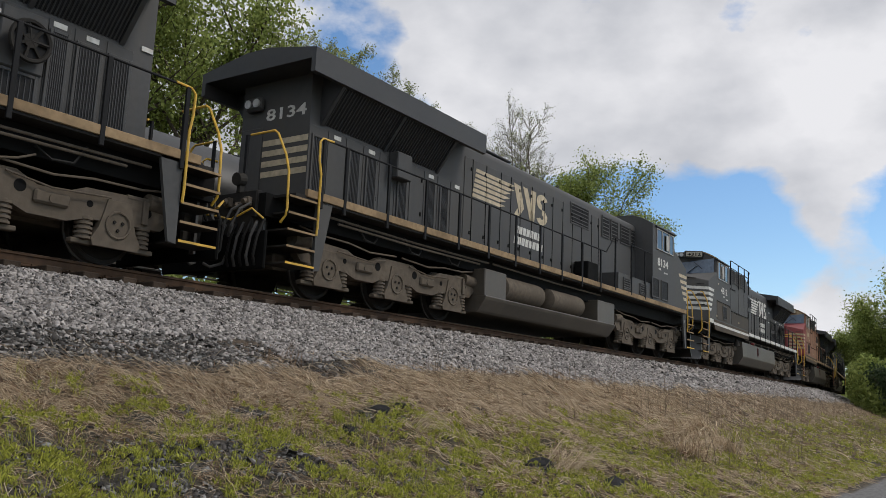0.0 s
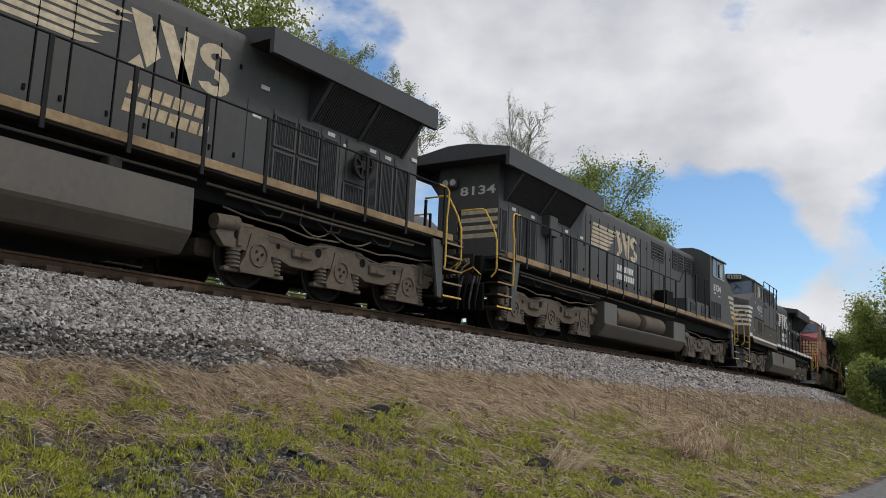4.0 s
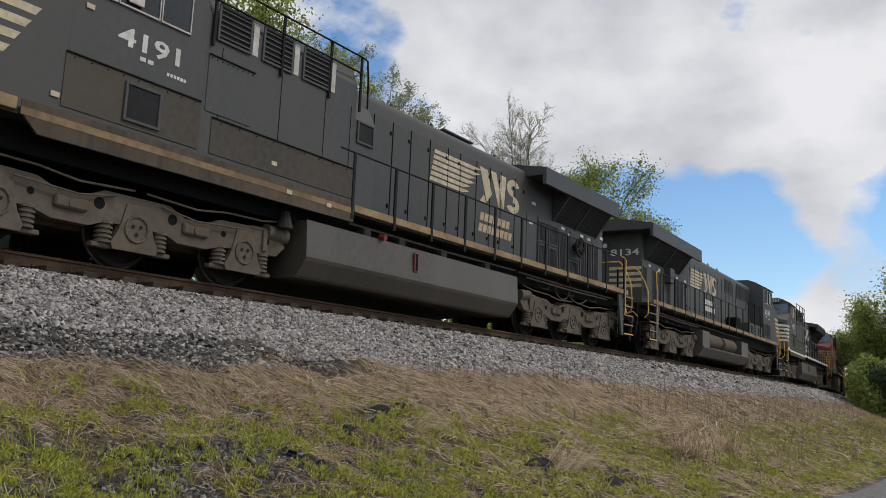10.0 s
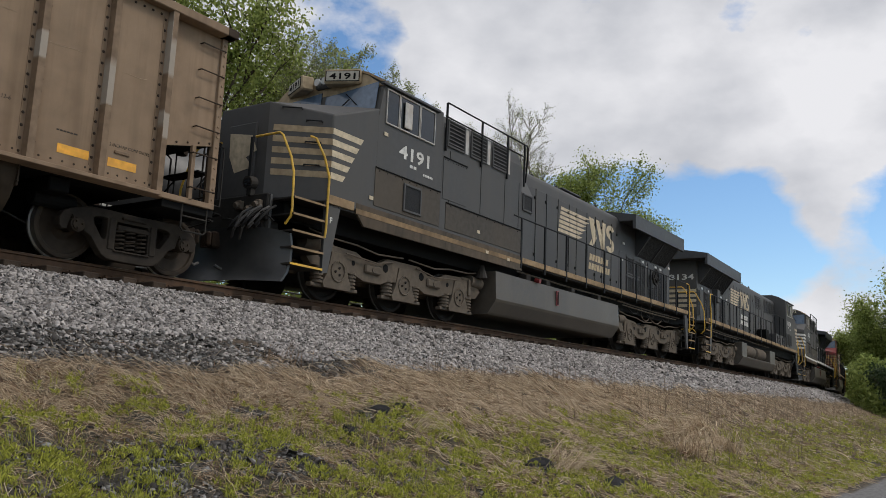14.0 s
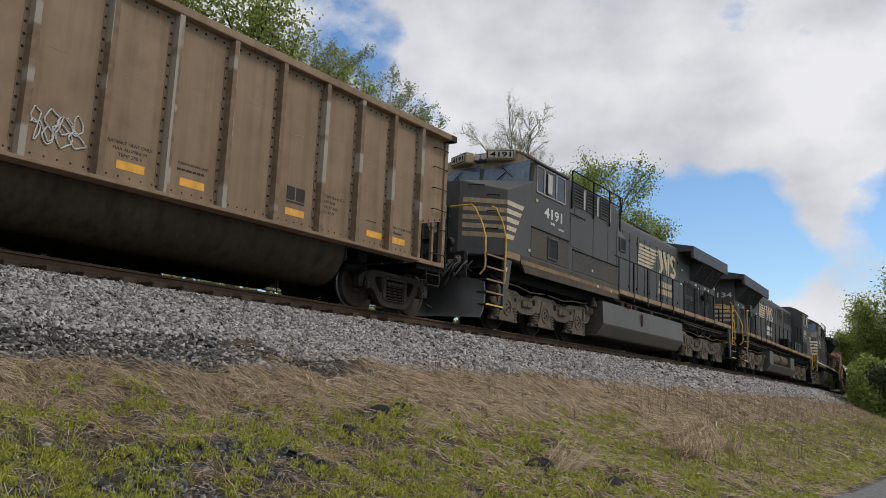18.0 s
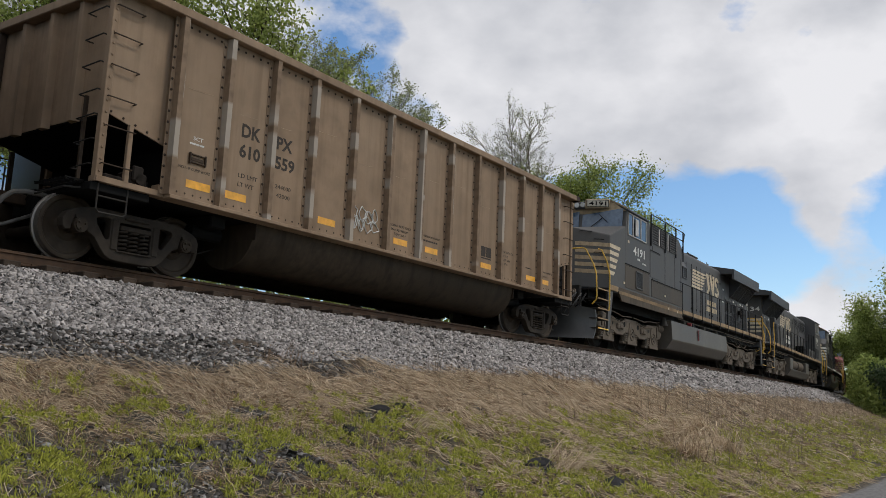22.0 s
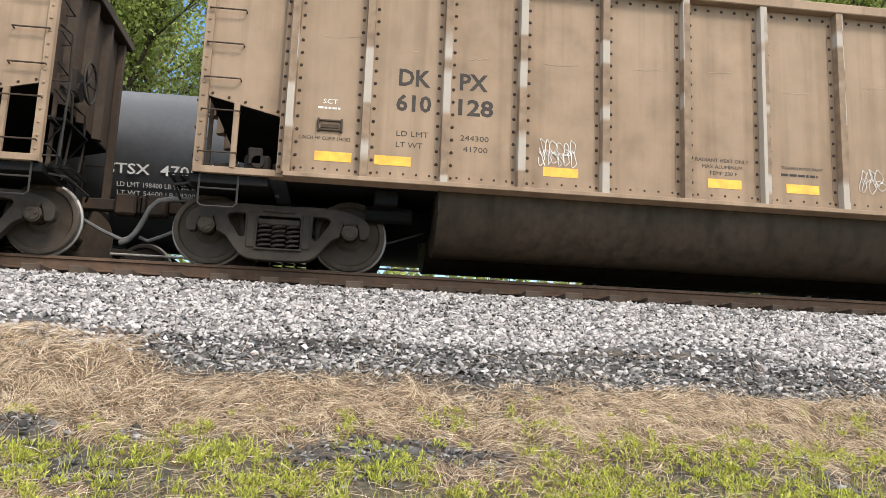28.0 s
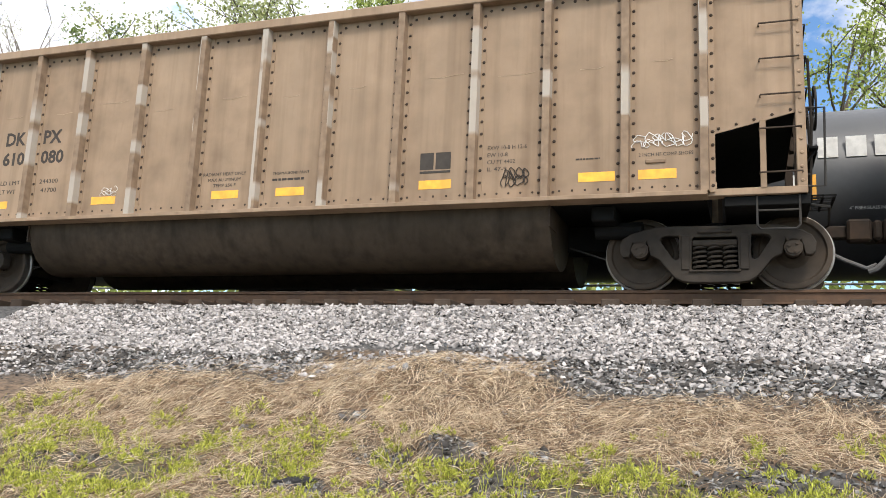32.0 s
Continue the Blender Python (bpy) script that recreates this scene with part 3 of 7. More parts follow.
def build_track(name, off, x0, x1, label, near=True):
    """Rails on wooden ties; the rails stand on the ballast."""
    t = thing(name, label, "railway track", kind="structure")
    prof = [(-0.07, -0.18), (0.07, -0.18), (0.07, -0.165), (0.012, -0.145), (0.012, -0.045), (0.036, -0.035), (0.036, -0.004), (0.028, 0.0), (-0.028, 0.0), (-0.036, -0.004), (-0.036, -0.035), (-0.012, -0.045), (-0.012, -0.145), (-0.07, -0.165)]
    xs = steps((x0, BEND_X, 8.0), (BEND_X, x1, 4.0))
    for side in (-1, 1):
        s = Shape()
        s.loft([[(on_track(x, off + side * 0.7535).x, on_track(x, off + side * 0.7535).y + p[0], p[1]) for p in prof] for x in xs])
        r = part("rail", s, RAILM, t)
        h = Shape()
        h.loft([[(on_track(x, off).x, on_track(x, off + side * 0.7535).y + p, z) for p, z in ((-0.026, -0.001), (0.026, -0.001), (0.026, 0.0012), (-0.026, 0.0012))] for x in xs])
        part("running_surface", h, RAILTOP, r, "polished running surface")
    if not near:
        return t
    tie, plate = Shape(), Shape()
    tie.box(-0.115, 0.115, -1.3, 1.3, -0.38, -0.185, 0.012)
    tme = tie.mesh("tie", TIE)
    plate.box(-0.09, 0.09, -0.17, 0.17, -0.186, -0.17, 0.004)
    for sx in (-0.05, 0.05):
        for sy in (-0.095, 0.095):
            plate.box(sx - 0.012, sx + 0.012, sy - 0.014, sy + 0.014, -0.175, -0.145)
    pme = plate.mesh("tie_plate", RAILM)
    rng = random.Random(3)
    x = -12.0
    while x < 64.0:
        p = on_track(x, off)
        a = math.degrees(math.atan(2 * BEND_K * max(0, x - BEND_X)))
        ob = part("tie", tme, TIE, t, at=pose(x + rng.uniform(-0.02, 0.02), p.y + rng.uniform(-0.03, 0.03), rng.uniform(-0.004, 0.004), 0, 0, a + rng.uniform(-1, 1)))
        part("tie_plate", pme, RAILM, t, at=pose(x, p.y - 0.7535, 0, 0, 0, a))
        x += 0.55
    return t


build_track("track_1", 0.0, -60.0, 170.0, "rusty steel rails on weathered wooden ties")
build_track("track_2", 4.27, -60.0, 60.0, "rusty siding rails behind the train", near=False)

# ---- rolling stock: shared pieces ----
def wheel_mesh(name, r, gauge=0.7535, cap=0.105, reach=1.13):
    """Two wheels on an axle, with bolted bearing caps at its ends."""
    s = Shape()
    for k in (-1, 1):
        o = (0, k * gauge, 0)
        s.revolve([(-0.075, r + 0.027), (-0.045, r + 0.025), (-0.035, r), (0.065, r - 0.004), (0.07, r - 0.012), (0.068, r - 0.065), (0.04, r - 0.085), (0.015, r * 0.62), (0.02, 0.20), (0.06, 0.15), (0.06, 0.09), (-0.08, 0.09), (-0.08, 0.15), (-0.04, 0.2), (-0.04, r - 0.085), (-0.07, r - 0.06)], o, (0, k, 0), 40)
        s.cyl((0, k * 0.72, 0), (0, k * (reach - 0.05), 0), 0.075, 12)
        s.cyl((0, k * (reach - 0.16), 0), (0, k * (reach - 0.01), 0), cap, 20)
        s.cyl((0, k * (reach - 0.02), 0), (0, k * (reach + 0.012), 0), cap * 0.8, 20)
        for a in range(3):
            c, d = math.cos(a * 2.094 + 0.5) * cap * 0.5, math.sin(a * 2.094 + 0.5) * cap * 0.5
            s.cyl((c, k * (reach + 0.005), d), (c, k * (reach + 0.035), d), cap * 0.17, 6)
    s.cyl((0, -0.75, 0), (0, 0.75, 0), 0.085, 12)
    me = s.mesh(name, WHEEL, True)
    me.materials.append(TREAD)
    for p in me.polygons:
        c = p.center
        rad = math.hypot(c.x, c.z)
        p.material_index = 1 if rad > r - 0.008 and abs(abs(c.y) - gauge) < 0.09 else 0
    return me


CAR_WHEEL = wheel_mesh("wheelset", 0.457)
LOCO_WHEEL = wheel_mesh("wheelset", 0.533, cap=0.15, reach=1.17)
# wheel and tread darkened to hold the shade behind the side frames
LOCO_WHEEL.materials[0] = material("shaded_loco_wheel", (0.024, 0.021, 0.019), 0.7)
LOCO_WHEEL.materials[1] = material("shaded_loco_tread", (0.10, 0.092, 0.085), 0.5, metal=0.5)
TURNING = []   # wheels: object, local place, radius


def coil(s, x, y, z0, z1, r, wire, turns=5):
    pts = [(x + r * math.cos(a), y + r * math.sin(a), z0 + (z1 - z0) * i / (turns * 10)) for i in range(turns * 10 + 1) for a in (i * 2 * math.pi / 10,)]
    s.tube(pts, wire, 5)
    return s


def casting(outline, holes, y0, y1, edge=0.012):
    """A flat casting in the x-z plane with windows through it and rounded edges, between y0 and y1: vertices and faces."""
    cu = bpy.data.curves.new("casting", "CURVE")
    cu.dimensions, cu.fill_mode, cu.extrude, cu.bevel_depth, cu.bevel_resolution = "2D", "BOTH", (y1 - y0) / 2 - edge, edge, 1
    for pts in [outline] + holes:
        sp = cu.splines.new("POLY")
        sp.points.add(len(pts) - 1)
        for q, (x, z) in zip(sp.points, pts):
            q.co = (x, z, 0, 1)
        sp.use_cyclic_u = True
    tmp = bpy.data.objects.new("casting", cu)
    scene.collection.objects.link(tmp)
    me = bpy.data.meshes.new_from_object(tmp.evaluated_get(bpy.context.evaluated_depsgraph_get()))
    bpy.data.objects.remove(tmp)
    mid = (y0 + y1) / 2
    return [(v.co.x, mid + v.co.z, v.co.y) for v in me.vertices], [tuple(f.vertices) for f in me.polygons]


def truck_meshes():
    frame_s, spring_s = Shape(), Shape()
    half = [(0.0, 0.735), (0.40, 0.745), (0.68, 0.74), (0.86, 0.70), (1.00, 0.655), (1.09, 0.60), (1.13, 0.52), (1.12, 0.42), (1.09, 0.385), (1.03, 0.39), (1.01, 0.48), (0.985, 0.56),
            (0.93, 0.59), (0.85, 0.59), (0.795, 0.56), (0.77, 0.48), (0.755, 0.40), (0.70, 0.375), (0.64, 0.34), (0.54, 0.21), (0.46, 0.12), (0.38, 0.075), (0.25, 0.06), (0.0, 0.058)]
    outline = half + [(-x, z) for x, z in half[::-1] if x > 0]
    window = [(0.42, 0.645), (0.56, 0.645), (0.63, 0.625), (0.655, 0.585), (0.635, 0.53), (0.50, 0.335), (0.46, 0.315), (0.42, 0.33), (0.405, 0.37), (0.405, 0.62)]
    nest = [(-0.25, 0.62), (0.25, 0.62), (0.275, 0.59), (0.285, 0.22), (0.255, 0.19), (-0.255, 0.19), (-0.285, 0.22), (-0.275, 0.59)]
    for k in (-1, 1):
        frame_s.add(*casting(outline, [window, [(-x, z) for x, z in window], nest], *sorted((k * 0.93, k * 1.08))))
        for d in (-1, 1):
            # ribs along the column and round the journal
            frame_s.box(min(d * 0.29, d * 0.395), max(d * 0.29, d * 0.395), min(k * 1.06, k * 1.10), max(k * 1.06, k * 1.10), 0.20, 0.64, 0.012)
            frame_s.prism([(d * 0.80, 0.585), (d * 0.98, 0.585), (d * 0.96, 0.535), (d * 0.82, 0.535)], min(k * 0.9, k * 1.12), max(k * 0.9, k * 1.12))
        frame_s.box(-0.26, 0.26, min(k * 0.9, k * 1.10), max(k * 0.9, k * 1.10), 0.50, 0.57, 0.012)
        frame_s.box(-0.20, 0.20, min(k * 0.9, k * 1.12), max(k * 0.9, k * 1.12), 0.655, 0.69, 0.008)
        frame_s.box(-0.30, 0.30, min(k * 0.92, k * 1.11), max(k * 0.92, k * 1.11), 0.175, 0.20, 0.006)
    frame_s.box(-0.2, 0.2, -0.95, 0.95, 0.42, 0.66, 0.03)
    for d in (-1, 1):
        frame_s.box(d * 0.45 - 0.05, d * 0.45 + 0.05, -0.8, 0.8, 0.34, 0.44, 0.01)
    coil(spring_s, 0, 0, 0.2, 0.5, 0.078, 0.018)
    return frame_s.mesh("truck", TRUCK), spring_s.mesh("coil_spring", TRUCK, True)


TRUCK_ME, SPRING_ME = truck_meshes()


def car_truck(parent, x):
    t = part("truck", TRUCK_ME, TRUCK, parent, "dusty cast-steel two-axle truck", at=pose(x, 0, 0))
    for k in (-1, 1):
        for e in (-0.18, 0.0, 0.18):
            part("coil_spring", SPRING_ME, TRUCK, t, at=pose(e, k * 1.0, 0))
    for d in (-0.889, 0.889):
        w = part("wheelset", CAR_WHEEL, WHEEL, t, at=pose(d, 0, 0.457))
        TURNING.append((w, Vector((d, 0, 0.457)), 0.457))
    return t


def coupler(parent, x, d, reach):
    """A knuckle coupler that reaches outward from x in direction d."""
    s = Shape()
    e = x + d * reach
    s.box(min(x - d * 0.3, e - d * 0.12), max(x - d * 0.3, e - d * 0.12), -0.08, 0.08, 0.76, 0.92, 0.015)
    s.box(min(e - d * 0.30, e - d * 0.02), max(e - d * 0.30, e - d * 0.02), -0.17, 0.03, 0.70, 0.99, 0.03)
    s.cyl((e - d * 0.02, 0.06, 0.71), (e - d * 0.02, 0.06, 0.98), 0.075, 10)
    s.box(min(e, e + d * 0.09), max(e, e + d * 0.09), -0.16, -0.04, 0.72, 0.97, 0.03)
    part("coupler", s, RUSTY, parent, "rusty knuckle coupler")
    h = Shape()
    h.tube([(x - d * 0.25, -0.32, 0.70), (x, -0.36, 0.62), (e - d * 0.35, -0.34, 0.42), (e - d * 0.12, -0.30, 0.33), (e, -0.26, 0.38)], 0.026, 7)
    part("air_hose", h, GREYHOSE, parent, "dusty air hose", smooth=True)


def rod(s, pts, r=0.011):
    return s.tube(pts, r, 6)


# ---- coal gondolas ----
RIBS = [0.0] + [k * v for v in (1.065, 2.14, 3.215, 4.18, 5.165, 6.09) for k in (-1, 1)]
CAR_END, CAR_HALF = 7.20, 6.17
TAPES = [k * v for v in (0.53, 2.69, 4.81, 5.54) for k in (-1, 1)]


def rivet_run(s, pts, r=0.023, out=-1, y=0.0):
    """Low six-sided heads on the side sheet."""
    for x, z in pts:
        ring = [(x + r * math.cos(a * 1.0472), z + r * math.sin(a * 1.0472)) for a in range(6)]
        v = [(p, y, q) for p, q in ring] + [(x + (p - x) * 0.6, y + out * 0.013, z + (q - z) * 0.6) for p, q in ring]
        s.add(v, [tuple(range(6, 12))] + [(i, (i + 1) % 6, 6 + (i + 1) % 6, 6 + i) for i in range(6)])
    return s


def gondola_side(car, k):
    """One side: sheets between ribs, the cut-away corners, ribs, rivets, chords."""
    W, B = 1.50, 1.58   # corner posts and end panels; side sheets
    # the far side gets the darker copy in place of shade
    for i, (a, b) in enumerate(zip(sorted(RIBS), sorted(RIBS)[1:])):
        s = Shape()
        s.box(a + 0.03, b - 0.03, min(k * B, k * (B - 0.02)), max(k * B, k * (B - 0.02)), 1.02, 3.80)
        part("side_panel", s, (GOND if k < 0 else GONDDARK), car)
    for d in (-1, 1):
        s = Shape()
        y0, y1 = sorted((k * W, k * (W - 0.02)))
        s.prism([(d * 6.09, 1.75), (d * 6.09, 3.80), (d * CAR_END, 3.80), (d * CAR_END, 2.01)], y0, y1)
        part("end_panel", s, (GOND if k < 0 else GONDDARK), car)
        s = Shape()
        s.box(min(d * 7.10, d * 7.21), max(d * 7.10, d * 7.21), min(k * 1.44, k * 1.545), max(k * 1.44, k * 1.545), 1.0, 3.80, 0.008)
        rivet_run(s, [(d * 7.155, z) for z in np.arange(1.15, 3.75, 0.165)], y=k * 1.545, out=k)
        part("corner_post", s, (GOND if k < 0 else GONDDARK), car)
        s = Shape()
        s.box(d * 6.74 - 0.035, d * 6.74 + 0.035, min(k * 1.5, k * 1.56), max(k * 1.5, k * 1.56), 1.06, 1.90, 0.006)
        part("ladder_post", s, (GOND if k < 0 else GONDDARK), car)
        for z in (2.20, 2.65, 3.10, 3.52):
            s = Shape()
            rod(s, [(d * 7.16, k * 1.51, z), (d * 7.16, k * 1.58, z), (d * 6.72, k * 1.58, z), (d * 6.72, k * 1.50, z)])
            part("grab_iron", s, GONDDARK, car)
        for z in (1.25, 1.78):
            s = Shape()
            rod(s, [(d * 7.16, k * 1.51, z), (d * 7.16, k * 1.60, z), (d * 6.70, k * 1.60, z), (d * 6.70, k * 1.53, z)])
            part("grab_iron", s, GONDDARK, car)
        s = Shape()
        rod(s, [(d * 7.12, k * 1.5, 1.02), (d * 7.12, k * 1.5, 0.64), (d * 7.08, k * 1.5, 0.60), (d * 6.70, k * 1.5, 0.60), (d * 6.66, k * 1.5, 0.64), (d * 6.66, k * 1.5, 1.02)], 0.014)
        rod(s, [(d * 7.12, k * 1.5, 0.82), (d * 6.66, k * 1.5, 0.82)], 0.012)
        part("stirrup_step", s, GREYBLACK, car, "bent steel stirrup step")
        s = Shape()
        s.box(min(d * 6.05, d * CAR_END), max(d * 6.05, d * CAR_END), min(k * 1.38, k * 1.56), max(k * 1.38, k * 1.56), 1.0, 1.085, 0.006)
        s.box(min(d * 6.05, d * 6.22), max(d * 6.05, d * 6.22), min(k * 1.4, k * 1.57), max(k * 1.4, k * 1.57), 1.085, 1.17, 0.006)
        part("end_sill", s, (GOND if k < 0 else GONDDARK), car)
    for x in RIBS:
        s = Shape()
        s.prism([(x - 0.060, k * 1.506), (x - 0.046, k * 1.705), (x + 0.046, k * 1.705), (x + 0.060, k * 1.506)], 1.04, 3.74, "z")
        part("rib", s, RIB, car, "upright rib with paint worn to bare metal")
        s = Shape()
        s.box(x - 0.12, x + 0.12, min(k * (B + 0.001), k * (B + 0.008)), max(k * (B + 0.001), k * (B + 0.008)), 1.04, 3.74)
        part("rib_flange", s, (GOND if k < 0 else GONDDARK), car)
        s = Shape()
        for e in (-0.093, 0.093):
            rivet_run(s, [(x + e, z) for z in np.arange(1.12, 3.70, 0.165)], y=k * (B + 0.008), out=k)
        tagged(part("rivets", s, GONDDARK, car), kind="stuff")
    s = Shape()
    for a, b in zip(sorted(RIBS), sorted(RIBS)[1:]):
        n = 5
        pts = [a + 0.17 + (b - a - 0.34) * i / (n - 1) for i in range(n)]
        rivet_run(s, [(p, 1.13) for p in pts] + [(p, 3.66) for p in pts], y=k * (B + 0.003), out=k)
    for d in (-1, 1):
        rivet_run(s, [(d * (6.25 + 0.2 * i), 1.84 + 0.045 * i) for i in range(5)], y=k * 1.503, out=k, r=0.02)
    tagged(part("rivets", s, GONDDARK, car), kind="stuff")
    s = Shape()
    s.box(-6.12, 6.12, min(k * 1.42, k * 1.715), max(k * 1.42, k * 1.715), 0.985, 1.04, 0.006)
    s.box(-6.0, 6.0, min(k * B, k * (B + 0.012)), max(k * B, k * (B + 0.012)), 1.04, 1.17)
    part("side_sill", s, (GOND if k < 0 else GONDDARK), car)
    s = Shape()
    s.box(-7.23, 7.23, min(k * 1.48, k * 1.72), max(k * 1.48, k * 1.72), 3.735, 3.87, 0.012)
    part("top_chord", s, (GOND if k < 0 else GONDDARK), car)
    s = Shape()
    ang = [math.pi * i / 16 for i in range(17)]
    ring = lambda x, g: [(x, k * (0.74 + 0.70 * g * math.cos(a)), 1.0 - 0.74 * g * math.sin(a)) for a in ang]
    s.loft([ring(-4.2, 1), ring(-2.1, 1), ring(0, 1), ring(2.1, 1), ring(4.2, 1)])
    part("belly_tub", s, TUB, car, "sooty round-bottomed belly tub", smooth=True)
    for d in (-1, 1):
        s = Shape()
        s.box(d * 4.2 - 0.01, d * 4.2 + 0.01, min(k * 1.0, k * 1.46), max(k * 1.0, k * 1.46), 0.72, 1.0)
        for z in (0.78, 0.86, 0.94):
            s.cyl((d * 4.195, k * 1.40, z), (d * 4.195, k * 1.47, z), 0.014, 6)
        part("tub_flange", s, GONDDARK, car)


def gondola_ends(car):
    for d in (-1, 1):
        # the leading end's shade is put into its paint
        s = Shape()
        s.box(min(d * 7.08, d * 7.10), max(d * 7.08, d * 7.10), -1.49, 1.49, 2.0, 3.80)
        part("end_sheet", s, GOND if d < 0 else GONDDARK, car, "brown end sheet" if d < 0 else "end sheet with shade in its dark paint")
        # slope sheet and an added bulkhead, near-black for shade inside the cut corner
        s = Shape()
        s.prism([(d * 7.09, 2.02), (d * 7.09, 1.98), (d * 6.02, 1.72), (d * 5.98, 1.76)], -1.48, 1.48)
        part("slope_sheet", s, DARK, car, "slope sheet blackened for the cut corner's shade")
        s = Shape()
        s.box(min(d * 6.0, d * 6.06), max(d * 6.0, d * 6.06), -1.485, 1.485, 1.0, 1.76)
        part("shade_bulkhead", s, DARK, car)
        s = Shape()
        s.box(min(d * 7.05, d * 7.27), max(d * 7.05, d * 7.27), -1.725, 1.725, 3.735, 3.872, 0.012)
        part("end_chord", s, GOND if d < 0 else GONDDARK, car)
        for y in (-0.75, 0.0, 0.75):
            s = Shape()
            s.prism([(y - 0.10, 0), (y - 0.05, 0.11), (y + 0.05, 0.11), (y + 0.10, 0)], 1.95, 3.74, "z")
            for i, p in enumerate(s.v):
                s.v[i] = (d * (7.10 + p[1]), p[0], p[2])
            part("end_rib", s, GOND if d < 0 else GONDDARK, car)
        s = Shape()
        for y in (-1.42, -1.0):
            s.box(min(d * 7.10, d * 7.15), max(d * 7.10, d * 7.15), y - 0.02, y + 0.02, 1.05, 2.3)
        part("end_ladder_rail", s, GONDDARK, car)
        for z in (1.25, 1.6, 1.95, 2.3, 2.7, 3.1, 3.5):
            s = Shape()
            rod(s, [(d * 7.12, -1.42, z), (d * 7.24, -1.42, z), (d * 7.24, -1.0, z - 0.02), (d * 7.12, -1.0, z - 0.02)])
            part("ladder_rung", s, GREYBLACK, car)
        # platform and draft pocket coloured black for the shade below the body
        s = Shape()
        s.box(min(d * 6.3, d * 7.24), max(d * 6.3, d * 7.24), -1.5, 1.5, 0.88, 1.0, 0.01)
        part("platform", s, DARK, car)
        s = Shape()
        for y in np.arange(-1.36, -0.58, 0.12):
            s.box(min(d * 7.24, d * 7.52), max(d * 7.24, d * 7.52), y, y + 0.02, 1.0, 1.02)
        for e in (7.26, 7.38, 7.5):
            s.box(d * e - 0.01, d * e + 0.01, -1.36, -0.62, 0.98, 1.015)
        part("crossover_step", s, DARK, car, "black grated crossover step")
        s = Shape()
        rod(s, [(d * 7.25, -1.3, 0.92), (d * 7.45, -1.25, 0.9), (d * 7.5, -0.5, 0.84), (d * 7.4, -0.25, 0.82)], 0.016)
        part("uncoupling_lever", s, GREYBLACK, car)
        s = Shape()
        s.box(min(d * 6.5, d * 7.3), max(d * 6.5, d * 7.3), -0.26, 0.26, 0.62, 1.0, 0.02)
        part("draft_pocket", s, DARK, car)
        coupler(car, d * 7.3, d, 0.74)
    s = Shape()
    s.tube([(-7.1, -0.6, 0.83), (-7.35, -0.6, 0.855), (-7.6, -0.6, 0.855), (-7.77, -0.58, 0.82), (-7.88, -0.55, 0.72), (-7.96, -0.5, 0.56), (-8.06, -0.45, 0.40), (-8.16, -0.42, 0.30), (-8.25, -0.40, 0.27)], 0.036, 8)
    part("brake_hose", s, GREYHOSE, car, "thick grey brake hose", smooth=True)
    # brake wheel and its gear on the leading end
    s = Shape()
    o = Vector((7.38, -0.55, 2.35))
    s.tube([o + Vector((0, 0.27 * math.cos(a), 0.27 * math.sin(a))) for a in [i * math.pi / 12 for i in range(25)]], 0.018, 6)
    for i in range(5):
        a = i * 2 * math.pi / 5
        s.tube([o - Vector((0.05, 0, 0)), o + Vector((0, 0.27 * math.cos(a), 0.27 * math.sin(a)))], 0.012, 5)
    s.cyl(o - Vector((0.25, 0, 0)), o, 0.03, 8)
    part("brake_wheel", s, GREYBLACK, car, "spoked steel brake wheel")
    s = Shape()
    s.box(7.1, 7.26, -0.78, -0.36, 2.12, 2.52, 0.05)
    s.cyl((7.1, -0.6, 2.2), (7.3, -0.6, 2.2), 0.13, 14)
    part("brake_gear", s, DARKGEAR, car)
    s = Shape()
    for i in range(26):
        z = 2.1 - 0.042 * i
        s.box(7.14 - (0.012 if i % 2 else 0.005), 7.14 + (0.012 if i % 2 else 0.005), -0.62 - (0.005 if i % 2 else 0.012), -0.62 + (0.005 if i % 2 else 0.012), z - 0.027, z + 0.027)
    part("brake_chain", s, GREYBLACK, car)
    for y, z0, z1 in ((-1.12, 1.0, 2.9), (-0.86, 0.95, 2.2), (-0.30, 1.0, 2.1)):
        s = Shape()
        s.tube([(7.12, y, z1), (7.28, y, z1 - 0.12), (7.30, y + 0.03, (z0 + z1) / 2), (7.26, y, z0)], 0.017, 6)
        part("brake_pipe", s, DARKGEAR, car)
    s = Shape()
    s.box(7.12, 7.36, -1.20, -0.30, 1.62, 1.66, 0.01)
    for y in (-1.15, -0.35):
        s.tube([(7.14, y, 1.35), (7.34, y, 1.62)], 0.014, 5)
    part("brake_step", s, DARK, car, "black bracketed brake step")
    s = Shape()
    s.tube([(7.14, -1.46, 1.1), (7.40, -1.44, 1.1), (7.42, -1.42, 2.05), (7.14, -1.44, 2.05)], 0.014, 6)
    part("end_handhold", s, GREYBLACK, car)
    # valves on the trailing platform
    s = Shape()
    s.box(-6.62, -6.30, -1.42, -1.12, 1.03, 1.30, 0.03)
    s.box(-6.58, -6.40, -1.46, -1.40, 1.16, 1.38, 0.02)
    s.cyl((-6.45, -1.46, 1.20), (-6.45, -1.40, 1.20), 0.08, 10)
    s.cyl((-6.25, -1.3, 1.05), (-6.25, -1.3, 1.22), 0.035, 8)
    s.box(-6.98, -6.68, -1.40, -1.15, 1.02, 1.18, 0.02)
    part("brake_valve", s, DARKGEAR, car, "dusty brake valve on the end platform")


